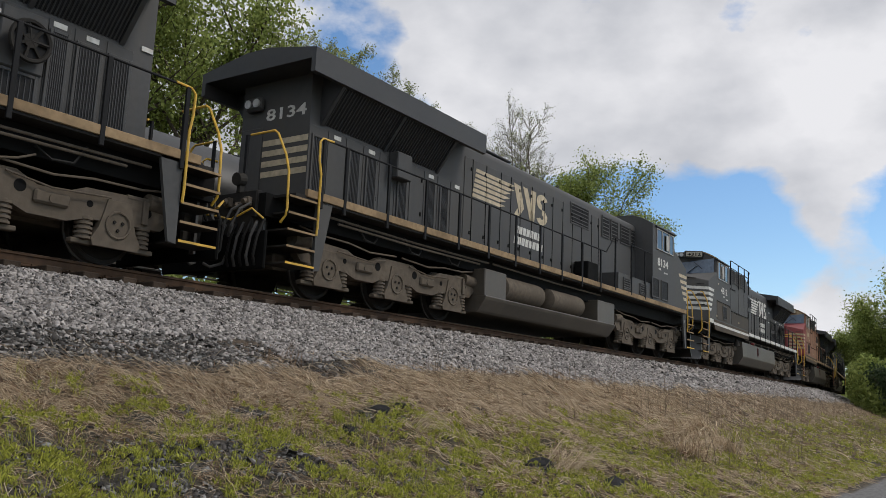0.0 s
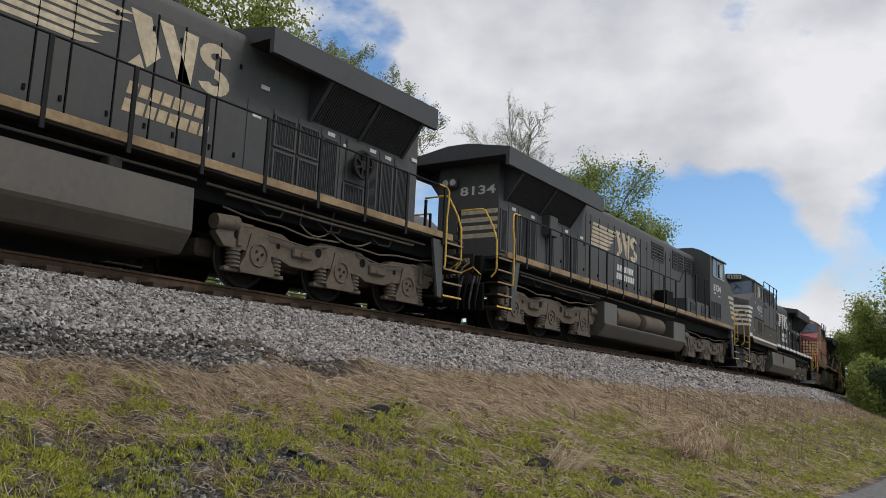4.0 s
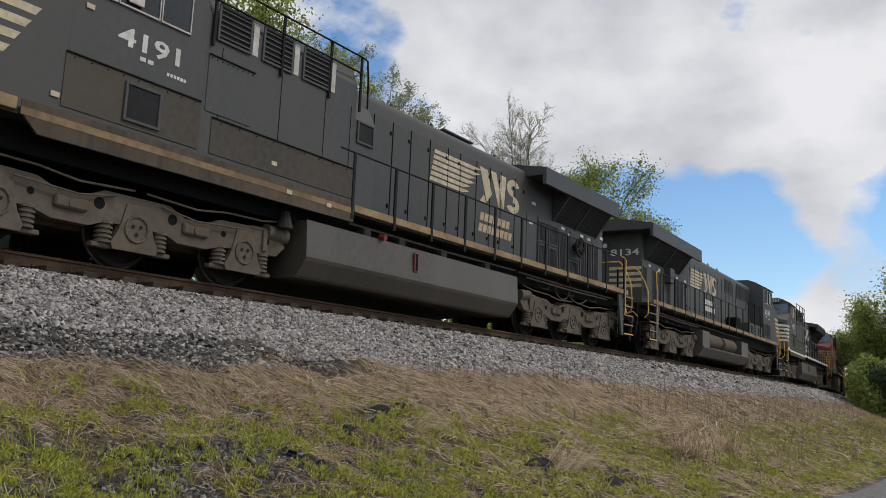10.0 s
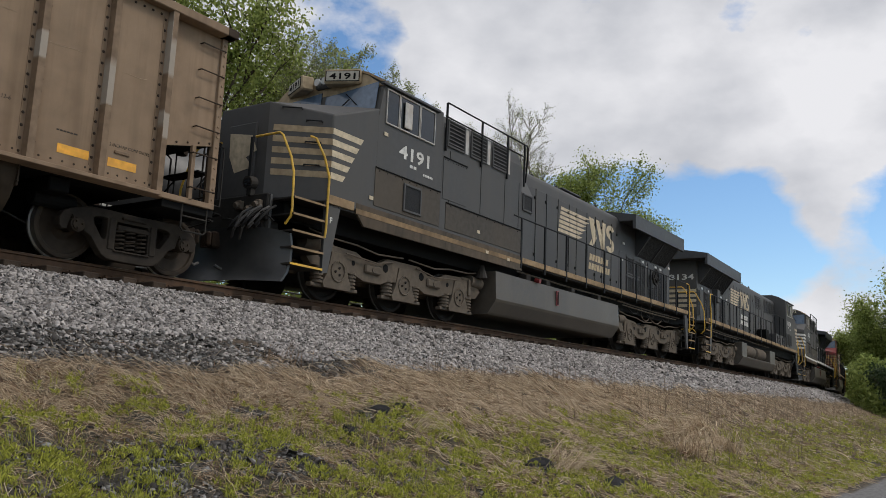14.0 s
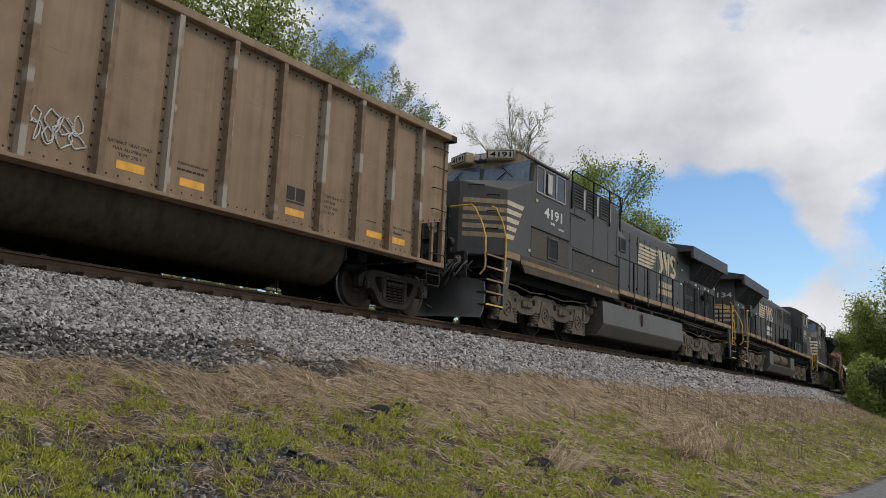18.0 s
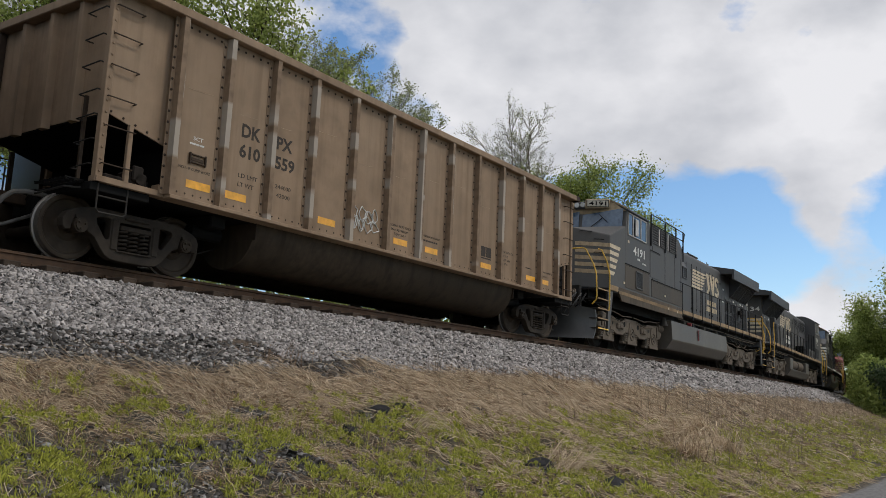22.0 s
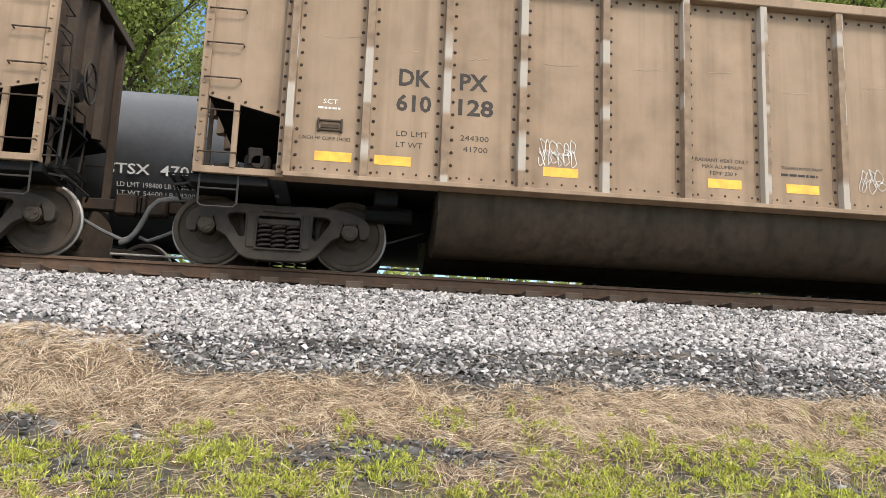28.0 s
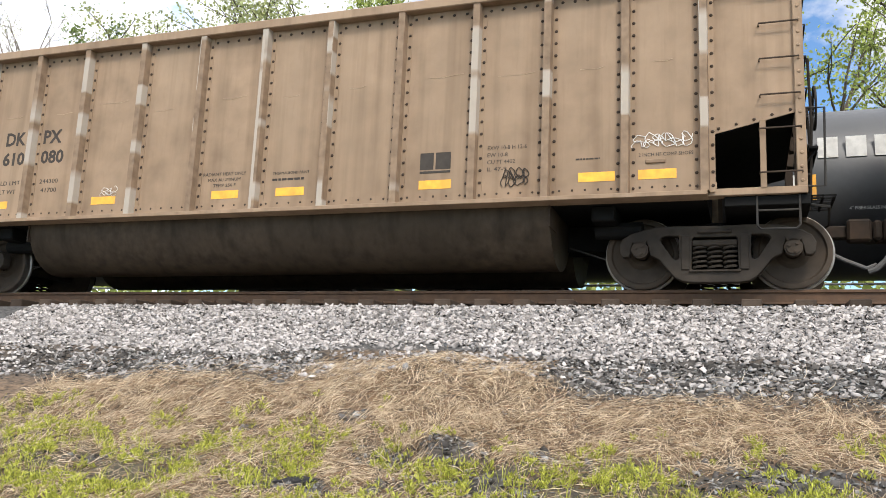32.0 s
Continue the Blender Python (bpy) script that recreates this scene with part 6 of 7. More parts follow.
        for y, z in ((-0.82, 1.48), (-0.62, 1.40), (0.62, 1.42), (-0.35, 1.50)):
            s = Shape()
            s.box(*R(xe, xe + 0.10 * e), y - 0.07, y + 0.07, z - 0.09, z + 0.07, 0.015)
            s.cyl((X(xe + 0.08 * e), y, z), (X(xe + 0.16 * e), y, z - 0.03), 0.05, 10)
            part("cable_receptacle", s, LOCOTRUCK, L, "dusty cable socket on the end plate")
        for y in (-0.9, -0.7, 0.75):
            railing(L, [(X(xe + 0.05 * e), y, 1.44), (X(xe + 0.24 * e), y + 0.05, 1.30), (X(xe + 0.30 * e), y + 0.16, 1.02), (X(xe + 0.22 * e), y + 0.30, 0.86), (X(xe + 0.05 * e), y + 0.38, 1.1)], GREYHOSE, 0.024, "jumper_cable")
        for y in (-0.55, 0.55):
            s = Shape()
            s.cyl((X(xe - 0.06 * e), y, 1.90), (X(xe + 0.10 * e), y, 1.88), 0.115, 14)
            s.box(*R(xe - 0.06 * e, xe + 0.04 * e), y - 0.04, y + 0.04, 1.66, 1.82)
            lamp = part("ditch_light", s, GREYBLACK, L, "dusty ditch light on the platform")
            if e > 0:
                s = Shape()
                s.cyl((X(xe + 0.09 * e), y, 1.88), (X(xe + 0.108 * e), y, 1.88), 0.085, 14)
                part("lens", s, GLASS, lamp)
    # rear face: stripes, lamp, number, door
    xr = -9.72
    rear = lambda dx: X(xr - dx)
    for i in range(4):
        z1 = 3.02 - i * 0.205
        s = Shape()
        s.box(*R(xr - 0.006, xr), -0.89, 0.28, z1 - 0.115, z1)
        part("rear_stripe", s, stripe, L)
    if number:
        words(number, 0.23, WHITE, L, pose(rear(0.008), -0.83 if d < 0 else 0.24, 3.42, 0, 0, 90 if d < 0 else -90), wide=1.05, bold=0.006)
    s = Shape()
    s.box(*R(xr - 0.16, xr), 0.28, 0.70, 3.62, 3.90, 0.05)
    h = part("rear_headlight", s, BLACK, L)
    s = Shape()
    for y in (0.38, 0.60):
        s.cyl((rear(0.14), y, 3.76), (rear(0.18), y, 3.76), 0.085, 14)
    part("lens", s, LAMP, h, "clear lamp lens")
    s = Shape()
    s.box(*R(xr - 0.03, xr), 0.30, 0.86, 1.75, 3.3, 0.01)
    part("rear_door", s, BLACK, L)
    return L


NS_LOOK = (BLACK, CREAM, BLACK, SILL, WHITE)
CLEAN_LOOK = (BLACK, WHITE, BLACK, WHITE, WHITE)
RED_LOOK = (RUSTRED, CREAM, RED, SILL, CREAM)
LA = locomotive("4191", -1, True, NS_LOOK, (-9.6, -4.78), "weathered black diesel locomotive with dusty cream nose stripes")
LB = locomotive("8134", 1, False, NS_LOOK, (-10.3, -4.41), "weathered black diesel locomotive with a long flared radiator roof")
LC = locomotive("4312", -1, True, CLEAN_LOOK, (-9.5, -4.68), "cleaner black diesel locomotive with white nose stripes")
LD = locomotive("", -1, True, RED_LOOK, (-9.5, -4.68), "faded orange-brown and red diesel locomotive")
LE = locomotive("", 1, False, NS_LOOK, (-10.37, -4.47), "black diesel locomotive at the head of the train")
LOCOS = [(LA, 42.94, LOCO_HALF), (LB, 65.79, LOCO_HALF), (LC, 88.64, LOCO_HALF), (LD, 111.5, LOCO_HALF), (LE, 134.35, LOCO_HALF)]

# ---- the train standing on the siding ----
SIDING_TRUCK = TRUCK_ME.copy()
SIDING_TRUCK.materials[0] = DARKGEAR
SIDING_WHEEL = CAR_WHEEL.copy()
SIDING_WHEEL.materials[0] = DARKGEAR


def tank_car(x0, x1, label, marks):
    """A tank car from x0 to x1 on the second track."""
    cx, half = (x0 + x1) / 2, (x1 - x0) / 2
    c = thing("tank_car", label, "tank car", "tank cars on the siding", at=pose(cx, TRACK_Y + 4.27, 0))
    s = Shape()
    r, zc = 1.49, 2.39
    s.revolve([(-half + 0.35, 0.05), (-half + 0.38, 0.6), (-half + 0.5, 1.05), (-half + 0.75, 1.36), (-half + 1.05, r), (half - 1.05, r), (half - 0.75, 1.36), (half - 0.5, 1.05), (half - 0.38, 0.6), (half - 0.35, 0.05)], (0, 0, zc), (1, 0, 0), 48)
    part("tank_shell", s, TANKCAR, c, "smooth black painted tank shell", smooth=True)
    for e in (-1, 1):
        s = Shape()
        s.box(min(e * (half - 2.2), e * half), max(e * (half - 2.2), e * half), -0.3, 0.3, 0.72, 1.05, 0.02)
        s.box(e * (half - 0.1) - 0.06, e * (half - 0.1) + 0.06, -1.4, 1.4, 0.9, 1.05, 0.01)
        part("stub_sill", s, TANKCAR, c)
        car_tr = part("truck", SIDING_TRUCK, DARKGEAR, c, "sooty two-axle truck", at=pose(e * (half - 1.75), 0, 0))
        for k in (-1, 1):
            for f in (-0.18, 0.0, 0.18):
                part("coil_spring", SPRING_ME, TRUCK, car_tr, at=pose(f, k * 1.0, 0))
        for dx in (-0.889, 0.889):
            part("wheelset", SIDING_WHEEL, DARKGEAR, car_tr, at=pose(dx, 0, 0.457))
        s = Shape()
        for y in (-1.35, 1.35):
            s.tube([(e * (half - 0.1), y, 1.0), (e * (half - 0.1), y, 2.0), (e * (half - 0.6), y, 2.0)], 0.018, 6)
        part("end_rail", s, BLACK, c)
    s = Shape()
    lx = -1.32
    s.box(lx - 0.62, lx + 0.85, -1.42, -0.95, 3.37, 3.46, 0.01)
    part("dome_platform", s, BLACKROOF, c)
    for a, b in ((-0.61, -0.28), (0.26, 0.72)):
        s = Shape()
        s.tube([(lx + a, -1.40, 3.3), (lx + a, -1.40, 4.06), (lx + a + 0.06, -1.40, 4.15), (lx + a + 0.12, -1.40, 4.17), (lx + b - 0.1, -1.40, 4.17), (lx + b - 0.03, -1.40, 4.13), (lx + b, -1.40, 4.05), (lx + b, -1.40, 3.3)], 0.022, 6)
        s.tube([(lx + (a + b) / 2, -1.40, 3.4), (lx + (a + b) / 2, -1.40, 4.15)], 0.018, 6)
        part("dome_railing", s, GREYBLACK, c, "bent pipe railing beside the dome", smooth=True)
    for x in (-0.215, 0.215):
        s = Shape()
        s.tube([(lx + x, -1.42, 3.4), (lx + x, -1.60, 2.4), (lx + x, -1.58, 1.6)], 0.018, 6)
        part("ladder_rail", s, GREYBLACK, c)
        s = Shape()
        s.tube([(lx + x, -1.46, 1.13), (lx + x, -1.46, 0.56)], 0.018, 6)
        part("ladder_rail", s, GREYBLACK, c)
    for z in (3.21, 2.96, 2.65, 2.3, 1.96, 1.13, 0.92, 0.58):
        s = Shape()
        y = -1.46 if z < 1.5 else -1.60 if z < 2.5 else -1.60 + 0.18 * (z - 2.4)
        s.tube([(lx - 0.235, y, z), (lx + 0.235, y, z)], 0.016, 6)
        part("rung", s, GREYHOSE, c)
    s = Shape()
    s.cyl((lx, 0.1, zc + r - 0.1), (lx, 0.1, zc + r + 0.06), 0.35, 18)
    part("dome", s, TANKCAR, c)
    s = Shape()
    s.tube([(-half + 1.0, -1.38, 0.62), (half - 1.0, -1.38, 0.62)], 0.02, 6)
    part("side_pipe", s, BARE, c)
    yy = lambda z: -math.sqrt(max(0.01, r * r - (z - zc) ** 2)) - 0.012
    for text, x, z, size, width in marks:
        a = math.degrees(math.asin((z - zc) / r))
        if text[0] == "#":
            s = Shape()
            n = int(text[1:])
            p = width / n
            for i in range(n):
                s.box(x - cx + i * p, x - cx + i * p + p * 0.72, yy(z) - 0.004, yy(z) + 0.03, z - 0.003, z + size)
            part("mark", s, WHITE, c, "plain white blocks of lettering")
        elif text[0] == "!":
            s = Shape()
            s.box(x - cx, x - cx + width, yy(z + size / 2) - 0.004, yy(z + size / 2) + 0.03, z, z + size)
            part("reflector", s, ORANGE if text == "!o" else WHITE, c)
        else:
            words(text, size, WHITE, c, pose(x - cx, yy(z) - 0.01, z, -a * 0.9), wide=width, bold=0.003 if size > 0.1 else 0.0)
    return c


tank_car(-6.2, 7.6, "black tank car with white lettering standing on the siding", [
    ("STSX", -4.17, 2.0, 0.18, 0.71), ("4706", -3.29, 2.0, 0.18, 0.64), ("LD LMT 198400 LB 90000 KG", -4.0, 1.79, 0.085, 1.4), ("LT WT 54600 LB 29200", -4.0, 1.66, 0.085, 1.3),
    ("!w", -2.10, 1.97, 0.42, 0.10), ("!o", -1.90, 1.97, 0.42, 0.10), ("PLATE", -2.40, 2.14, 0.05, 0.15), ("C", -2.36, 2.04, 0.07, 0.06), ("CONSULT OWNER BEFORE", -2.03, 1.77, 0.05, 0.75), ("#8", -2.03, 1.69, 0.05, 0.7), ("#3", -1.7, 1.61, 0.05, 0.3),
    ("!w", -2.44, 2.0, 0.012, 0.23), ("!w", -2.44, 2.22, 0.012, 0.23), ("!w", -2.445, 2.0, 0.23, 0.012), ("!w", -2.215, 2.0, 0.23, 0.012),
    ("!w", 0.77, 1.98, 0.42, 0.10), ("!o", 1.02, 1.98, 0.42, 0.10), ("#5", 1.16, 2.68, 0.34, 2.1),
    ("MAX OPERATING PRESSURE", -0.08, 1.80, 0.055, 0.75), ("FOR HEATER COILS 75 PSI", -0.08, 1.72, 0.055, 0.75),
    ("4\" FIBERGLASS INSULATION", 1.6, 1.82, 0.055, 0.85)])
tank_car(8.3, 22.1, "black tank car with a white number on the siding", [("51591", 8.95, 2.1, 0.2, 0.6), ("#6", 8.9, 1.85, 0.09, 0.9), ("#4", 9.2, 1.7, 0.07, 0.5)])
tank_car(-20.7, -6.9, "black tank car trailing on the siding", [("#6", -18.0, 2.1, 0.2, 1.2)])


# ---- trees ----
def tree(label, spot, height, spread, leaf, leaves, seed, lean=0.0, bare=0.30, twig=0.012, leaf_size=0.16, puff=0.5, fine=0):
    """A tapered trunk with forked limbs; leaves in small clumps at the twig ends."""
    rng = random.Random(seed)
    nr = np.random.default_rng(seed)
    t = thing("tree", label, "tree", at=pose(*spot))
    wood = Shape()
    tips = []

    def limb(p, d, length, r, depth):
        n = 3
        pts = [p]
        q = p.copy()
        dd = d.copy()
        for i in range(n):
            dd = (dd + Vector((rng.gauss(0, 0.16), rng.gauss(0, 0.16), rng.gauss(0.03, 0.10)))).normalized()
            q = q + dd * (length / n)
            pts.append(q.copy())
            if depth >= 2:
                tips.append(q.copy())
        rings = []
        for i, o in enumerate(pts):
            rr = max(twig * (1.4 if fine else 0.6), r * (1 - 0.5 * i / n))
            a = dd.orthogonal().normalized()
            b = dd.cross(a)
            k = 7 if depth == 0 else 5 if depth < 3 else 3
            rings.append([o + a * rr * math.cos(6.283 * j / k) + b * rr * math.sin(6.283 * j / k) for j in range(k)])
        wood.loft(rings)
        if depth < 4 + fine:
            for _ in range(3 if depth < 3 else 2):
                sp = rng.uniform(0.45, 0.95)
                ax = Vector((rng.gauss(0, 1), rng.gauss(0, 1), rng.gauss(0, 0.4))).normalized()
                nd = (dd + ax * sp * spread + Vector((0, 0, 0.12))).normalized()
                limb(pts[rng.choice((2, 3))], nd, length * (rng.uniform(0.58, 0.8) if not fine else rng.uniform(0.5, 0.66) if depth else rng.uniform(0.3, 0.42)), r * 0.55, depth + 1)

    limb(Vector((0, 0, -0.3)), Vector((lean, 0, 1)).normalized(), height * bare, height * 0.012 + 0.03, 0)
    top = max(p.z for p in tips)
    k = height / top
    wood.v = [(x * k, y * k, z * k if z > 0 else z) for x, y, z in wood.v]
    part("trunk", wood, BARK, t, "forked grey-brown trunk and limbs")
    if leaves:
        c = np.array([tuple(p * k) for p in tips])
        pick = nr.integers(0, len(c), leaves)
        pos = c[pick] + np.clip(nr.normal(0, puff * 0.5, (leaves, 3)), -puff * 0.65, puff * 0.65) * np.array([1, 1, 0.75]) * nr.uniform(0.15, 1.0, (leaves, 1))
        size = nr.uniform(0.5, 1.3, leaves) * leaf_size
        a = nr.normal(size=(leaves, 3))
        a /= np.linalg.norm(a, axis=1)[:, None]
        b = np.cross(a, nr.normal(size=(leaves, 3)))
        b /= np.linalg.norm(b, axis=1)[:, None] + 1e-9
        n = np.cross(a, b)
        v = np.stack([pos - a * size[:, None] * 0.5, pos + b * size[:, None] * 0.32 + n * size[:, None] * 0.1, pos + a * size[:, None] * 0.5, pos - b * size[:, None] * 0.32 + n * size[:, None] * 0.1], 1).reshape(-1, 3)
        f = np.arange(leaves * 4).reshape(-1, 4)
        tagged(part("crown", soup("crown", v, f, leaf), leaf, t, "uneven crown of small leaves"), kind="stuff")
    return t


def at_bearing(az, dist, z=-0.8):
    return (-math.sin(radians(az)) * dist, math.cos(radians(az)) * dist, z)


def rise(el, dist, z=-0.8):
    """Height of a tree whose top stands at an elevation from the camera."""
    return EYE[2] + dist * math.tan(radians(el)) - z


G, SP, BA = "tall leafy green tree in spring leaf", "slender tree with sparse young leaves", "nearly bare tree with fine twigs"
for name, az, dist, el, spread, leaf, n, size, puff, seed in (
        (G, -37.5, 36, 27.0, 0.8, LEAF, 15000, 0.26, 1.5, 1), (G, -33.5, 34, 26.0, 0.8, LEAF, 14000, 0.26, 1.4, 2), (G, -40.5, 40, 25.5, 0.7, LEAF, 12000, 0.24, 1.4, 31),
        (G, -62.4, 50, 16.0, 0.6, LEAF, 22000, 0.21, 1.25, 7), (G, -68.7, 56, 13.2, 0.55, LEAF, 30000, 0.21, 1.35, 8), (G, -65.6, 58, 12.6, 0.55, LEAF, 14000, 0.21, 1.2, 32),
        (G, -82.3, 84, 6.0, 0.8, LEAF, 22000, 0.28, 1.9, 9), (G, -84.2, 78, 8.2, 0.8, LEAF, 24000, 0.28, 2.1, 10), (G, -81.0, 104, 4.4, 0.7, LEAF, 18000, 0.3, 1.6, 11), (G, -87.0, 74, 7.8, 0.8, LEAF, 12000, 0.3, 1.9, 12),
        (G, 14.5, 30, 30.0, 0.8, LEAF, 18000, 0.25, 1.9, 13), (G, 11.5, 34, 29.0, 0.9, LEAF, 14000, 0.25, 1.9, 53), (G, 17.0, 36, 29.0, 0.9, LEAF, 14000, 0.25, 1.9, 54), (G, 8.0, 28, 31.0, 0.7, LEAF, 7000, 0.22, 1.1, 14), (G, 20.0, 33, 29.0, 0.8, LEAF, 12000, 0.25, 1.4, 15),
        (SP, -4.0, 27, 31.0, 0.7, LEAF, 6000, 0.2, 0.9, 16), (SP, 1.5, 32, 29.0, 0.7, LEAF, 6000, 0.2, 1.0, 17), (SP, -9.0, 30, 30.0, 0.7, LEAF, 6500, 0.2, 1.0, 18),
        (G, 27.0, 36, 26.5, 0.8, LEAFPALE, 8000, 0.22, 1.3, 19), (G, 32.5, 38, 26.0, 0.8, LEAFPALE, 8000, 0.22, 1.3, 20), (G, 40.5, 38, 25.3, 0.65, LEAFDARK, 15000, 0.26, 1.1, 21), 
        (G, -24.0, 34, 25.5, 0.8, LEAF, 10000, 0.25, 1.4, 23), (G, -17.0, 34, 27.0, 0.8, LEAF, 10000, 0.25, 1.4, 24), (G, -29.0, 35, 24.8, 0.8, LEAF, 11000, 0.25, 1.4, 25)):
    z = -2.6 if az < -79 else -0.8
    tree(name, at_bearing(az, dist, z), rise(el, dist, z), spread, leaf, int(n * 1.15), seed, bare=0.16 if az < -79 else 0.3, leaf_size=size * 0.72, puff=puff)


def twiggy_tree(label, spot, height, clear, limbs, spread, leaf, leaf_size, per_tip, seed):
    """Slender upright limbs set with side branches and fine twigs; a few young leaves at the twig ends. clear: the bare trunk's share."""
    rng = random.Random(seed)
    nr = np.random.default_rng(seed)
    t = thing("tree", label, "tree", at=pose(*spot))
    wood = Shape()
    tips = []

    def branch(p, d, length, r, depth):
        n = 5 if depth < 2 else 3
        pts, dirs = [p], [d]
        for i in range(n):
            d = (d + Vector((rng.gauss(0, 0.13), rng.gauss(0, 0.13), rng.gauss(0.05, 0.08)))).normalized()
            pts.append(pts[-1] + d * (length / n))
            dirs.append(d)
        k = 5 if depth < 1 else 3
        rings = []
        for i, o in enumerate(pts):
            rr = max(0.0055, r * (1 - 0.75 * i / n))
            a = dirs[i].orthogonal().normalized()
            b = dirs[i].cross(a)
            rings.append([o + a * rr * math.cos(6.283 * j / k) + b * rr * math.sin(6.283 * j / k) for j in range(k)])
        wood.loft(rings)
        if depth < 3:
            for i in range(1, n + 1):
                for _ in range(2 if depth == 1 or (depth == 0 and per_tip > 1) else 1):
                    ax = Vector((rng.gauss(0, 1), rng.gauss(0, 1), rng.gauss(0, 0.5))).normalized()
                    nd = (dirs[i] + ax * rng.uniform(0.55, 1.0) * spread).normalized()
                    branch(pts[i], nd, length * (0.46 if depth else 0.44) * rng.uniform(0.7, 1.2) * (1.2 - 0.12 * i), r * 0.38, depth + 1)
        if depth >= 2:
            tips.extend(pts[1:])

    flare = 0.24
    stem = Vector((0, 0, height * clear))
    wood.cyl((0, 0, -0.4), stem, height * 0.016 + 0.02, 8, height * 0.011 + 0.02)
    for i in range(limbs):
        a = 6.283 * (i + rng.uniform(-0.2, 0.2)) / limbs
        branch(stem - Vector((0, 0, height * 0.08 * rng.random())), Vector((math.cos(a) * flare, math.sin(a) * flare, 1)).normalized(), height * (1 - clear) * rng.uniform(0.82, 1.0), height * 0.0042 + 0.01, 0)
    part("trunk", wood, TWIG, t, "slender grey-brown limbs and fine twigs")
    c = np.array([tuple(p) for p in tips])
    c = np.repeat(c, per_tip, axis=0) + nr.normal(0, 0.09, (len(c) * per_tip, 3))
    n = len(c)
    s = nr.uniform(0.5, 1.3, n)[:, None] * leaf_size
    a = nr.normal(size=(n, 3))
    a /= np.linalg.norm(a, axis=1)[:, None]
    b = np.cross(a, nr.normal(size=(n, 3)))
    b /= np.linalg.norm(b, axis=1)[:, None] + 1e-9
    v = np.stack([c - a * s * 0.5, c + b * s * 0.33, c + a * s * 0.5, c - b * s * 0.33], 1).reshape(-1, 3)
    tagged(part("crown", soup("crown", v, np.arange(n * 4).reshape(-1, 4), leaf), leaf, t, "sparse young leaves on the twigs"), kind="stuff")
    return t


for name, az, dist, el, clear, limbs, spread, leaf, size, per, seed in (
        (BA, -60.2, 42, 18.9, 0.60, 4, 1.05, LEAFPALE, 0.055, 2, 6), (BA, 47.5, 40, 23.0, 0.55, 5, 1.0, LEAFPALE, 0.06, 1, 22),
        (SP, -45.2, 38, 22.0, 0.4, 5, 1.05, LEAFPALE, 0.10, 4, 3), (SP, -47.8, 40, 20.7, 0.42, 5, 1.05, LEAFPALE, 0.10, 3, 4), (SP, -49.2, 42, 18.2, 0.42, 5, 0.85, LEAFPALE, 0.10, 3, 5)):
    twiggy_tree(name, at_bearing(az, dist), rise(el, dist), clear, limbs, spread, leaf, size, per, seed)


# ---- undergrowth behind the tracks and along the far curve ----
def leaf_bank(name, label, spots, size, mat, seed):
    nr = np.random.default_rng(seed)
    n = len(spots)
    a = nr.normal(size=(n, 3))
    a /= np.linalg.norm(a, axis=1)[:, None]
    b = np.cross(a, nr.normal(size=(n, 3)))
    b /= np.linalg.norm(b, axis=1)[:, None] + 1e-9
    s = nr.uniform(0.5, 1.3, n)[:, None] * size
    v = np.stack([spots - a * s * 0.5, spots + b * s * 0.35, spots + a * s * 0.5, spots - b * s * 0.35], 1).reshape(-1, 3)
    return tagged(new(name, soup(name, v, np.arange(n * 4).reshape(-1, 4), mat)), label, "bushes", "", "stuff")


def undergrowth():
    nr = np.random.default_rng(71)
    pts = []
    n = 60000
    x, d, f = nr.uniform(-45, 110, n), nr.uniform(0, 5, n), nr.random(n)
    for a, b, c in zip(x, d, f):
        top = 2.6 + 1.6 * noise.noise((a * 0.22, 3.0, 0.0)) + 0.9 * noise.noise((a * 0.9, 8.0, 0.0)) + 0.25 * b
        pts.append((a, TRACK_Y + bend(min(a, 130)) + 8.6 + b, -0.9 + (top + 0.9) * math.sqrt(c)))
    for a, b, c in zip(nr.uniform(-45, 60, 34000), nr.uniform(0, 2.5, 34000), nr.random(34000)):
        pts.append((a, TRACK_Y + bend(a) + 8.0 + b, -0.95 + 1.6 * c))
    leaf_bank("bushes", "dense green bushes behind the siding", np.array(pts), 0.25, LEAF, 4)
    pts = []
    n = 40000
    x, d, f = nr.uniform(66, 112, n), nr.uniform(0, 1, n), nr.random(n)
    for a, b, c in zip(x, d, f):
        y1 = 0.176 * a + 0.6 * noise.noise((a * 0.4, 1.0, 0.0))
        top = -0.3 + 2.2 * min(1, (1 - b) * 2.2) + 2.0 * noise.noise((a * 0.3, b * 3, 6.0))
        pts.append((a, y1 * (1 - 0.55 * b) - 0.8, -2.8 + (top + 2.8) * math.sqrt(c)))
    leaf_bank("bushes", "dark green bushes beside the far curve", np.array(pts), 0.3, LEAF, 5)
    n = 14000
    x, f, c = nr.uniform(140, 176, n), nr.uniform(0.09, 0.176, n), nr.random(n)
    top = 3.4 + np.array([1.6 * noise.noise((a * 0.2, 4.0, 2.0)) for a in x])
    leaf_bank("bushes", "green bushes beyond the far curve", np.stack([x, x * f, -3.0 + (top + 3.0) * np.sqrt(c)], 1), 0.55, LEAF, 6)


undergrowth()
tree("dark evergreen shrub at the roadside", at_bearing(-85.0, 44, -2.9), 3.7, 0.6, EVERGREEN, 12000, 91, bare=0.12, leaf_size=0.15, puff=0.9)


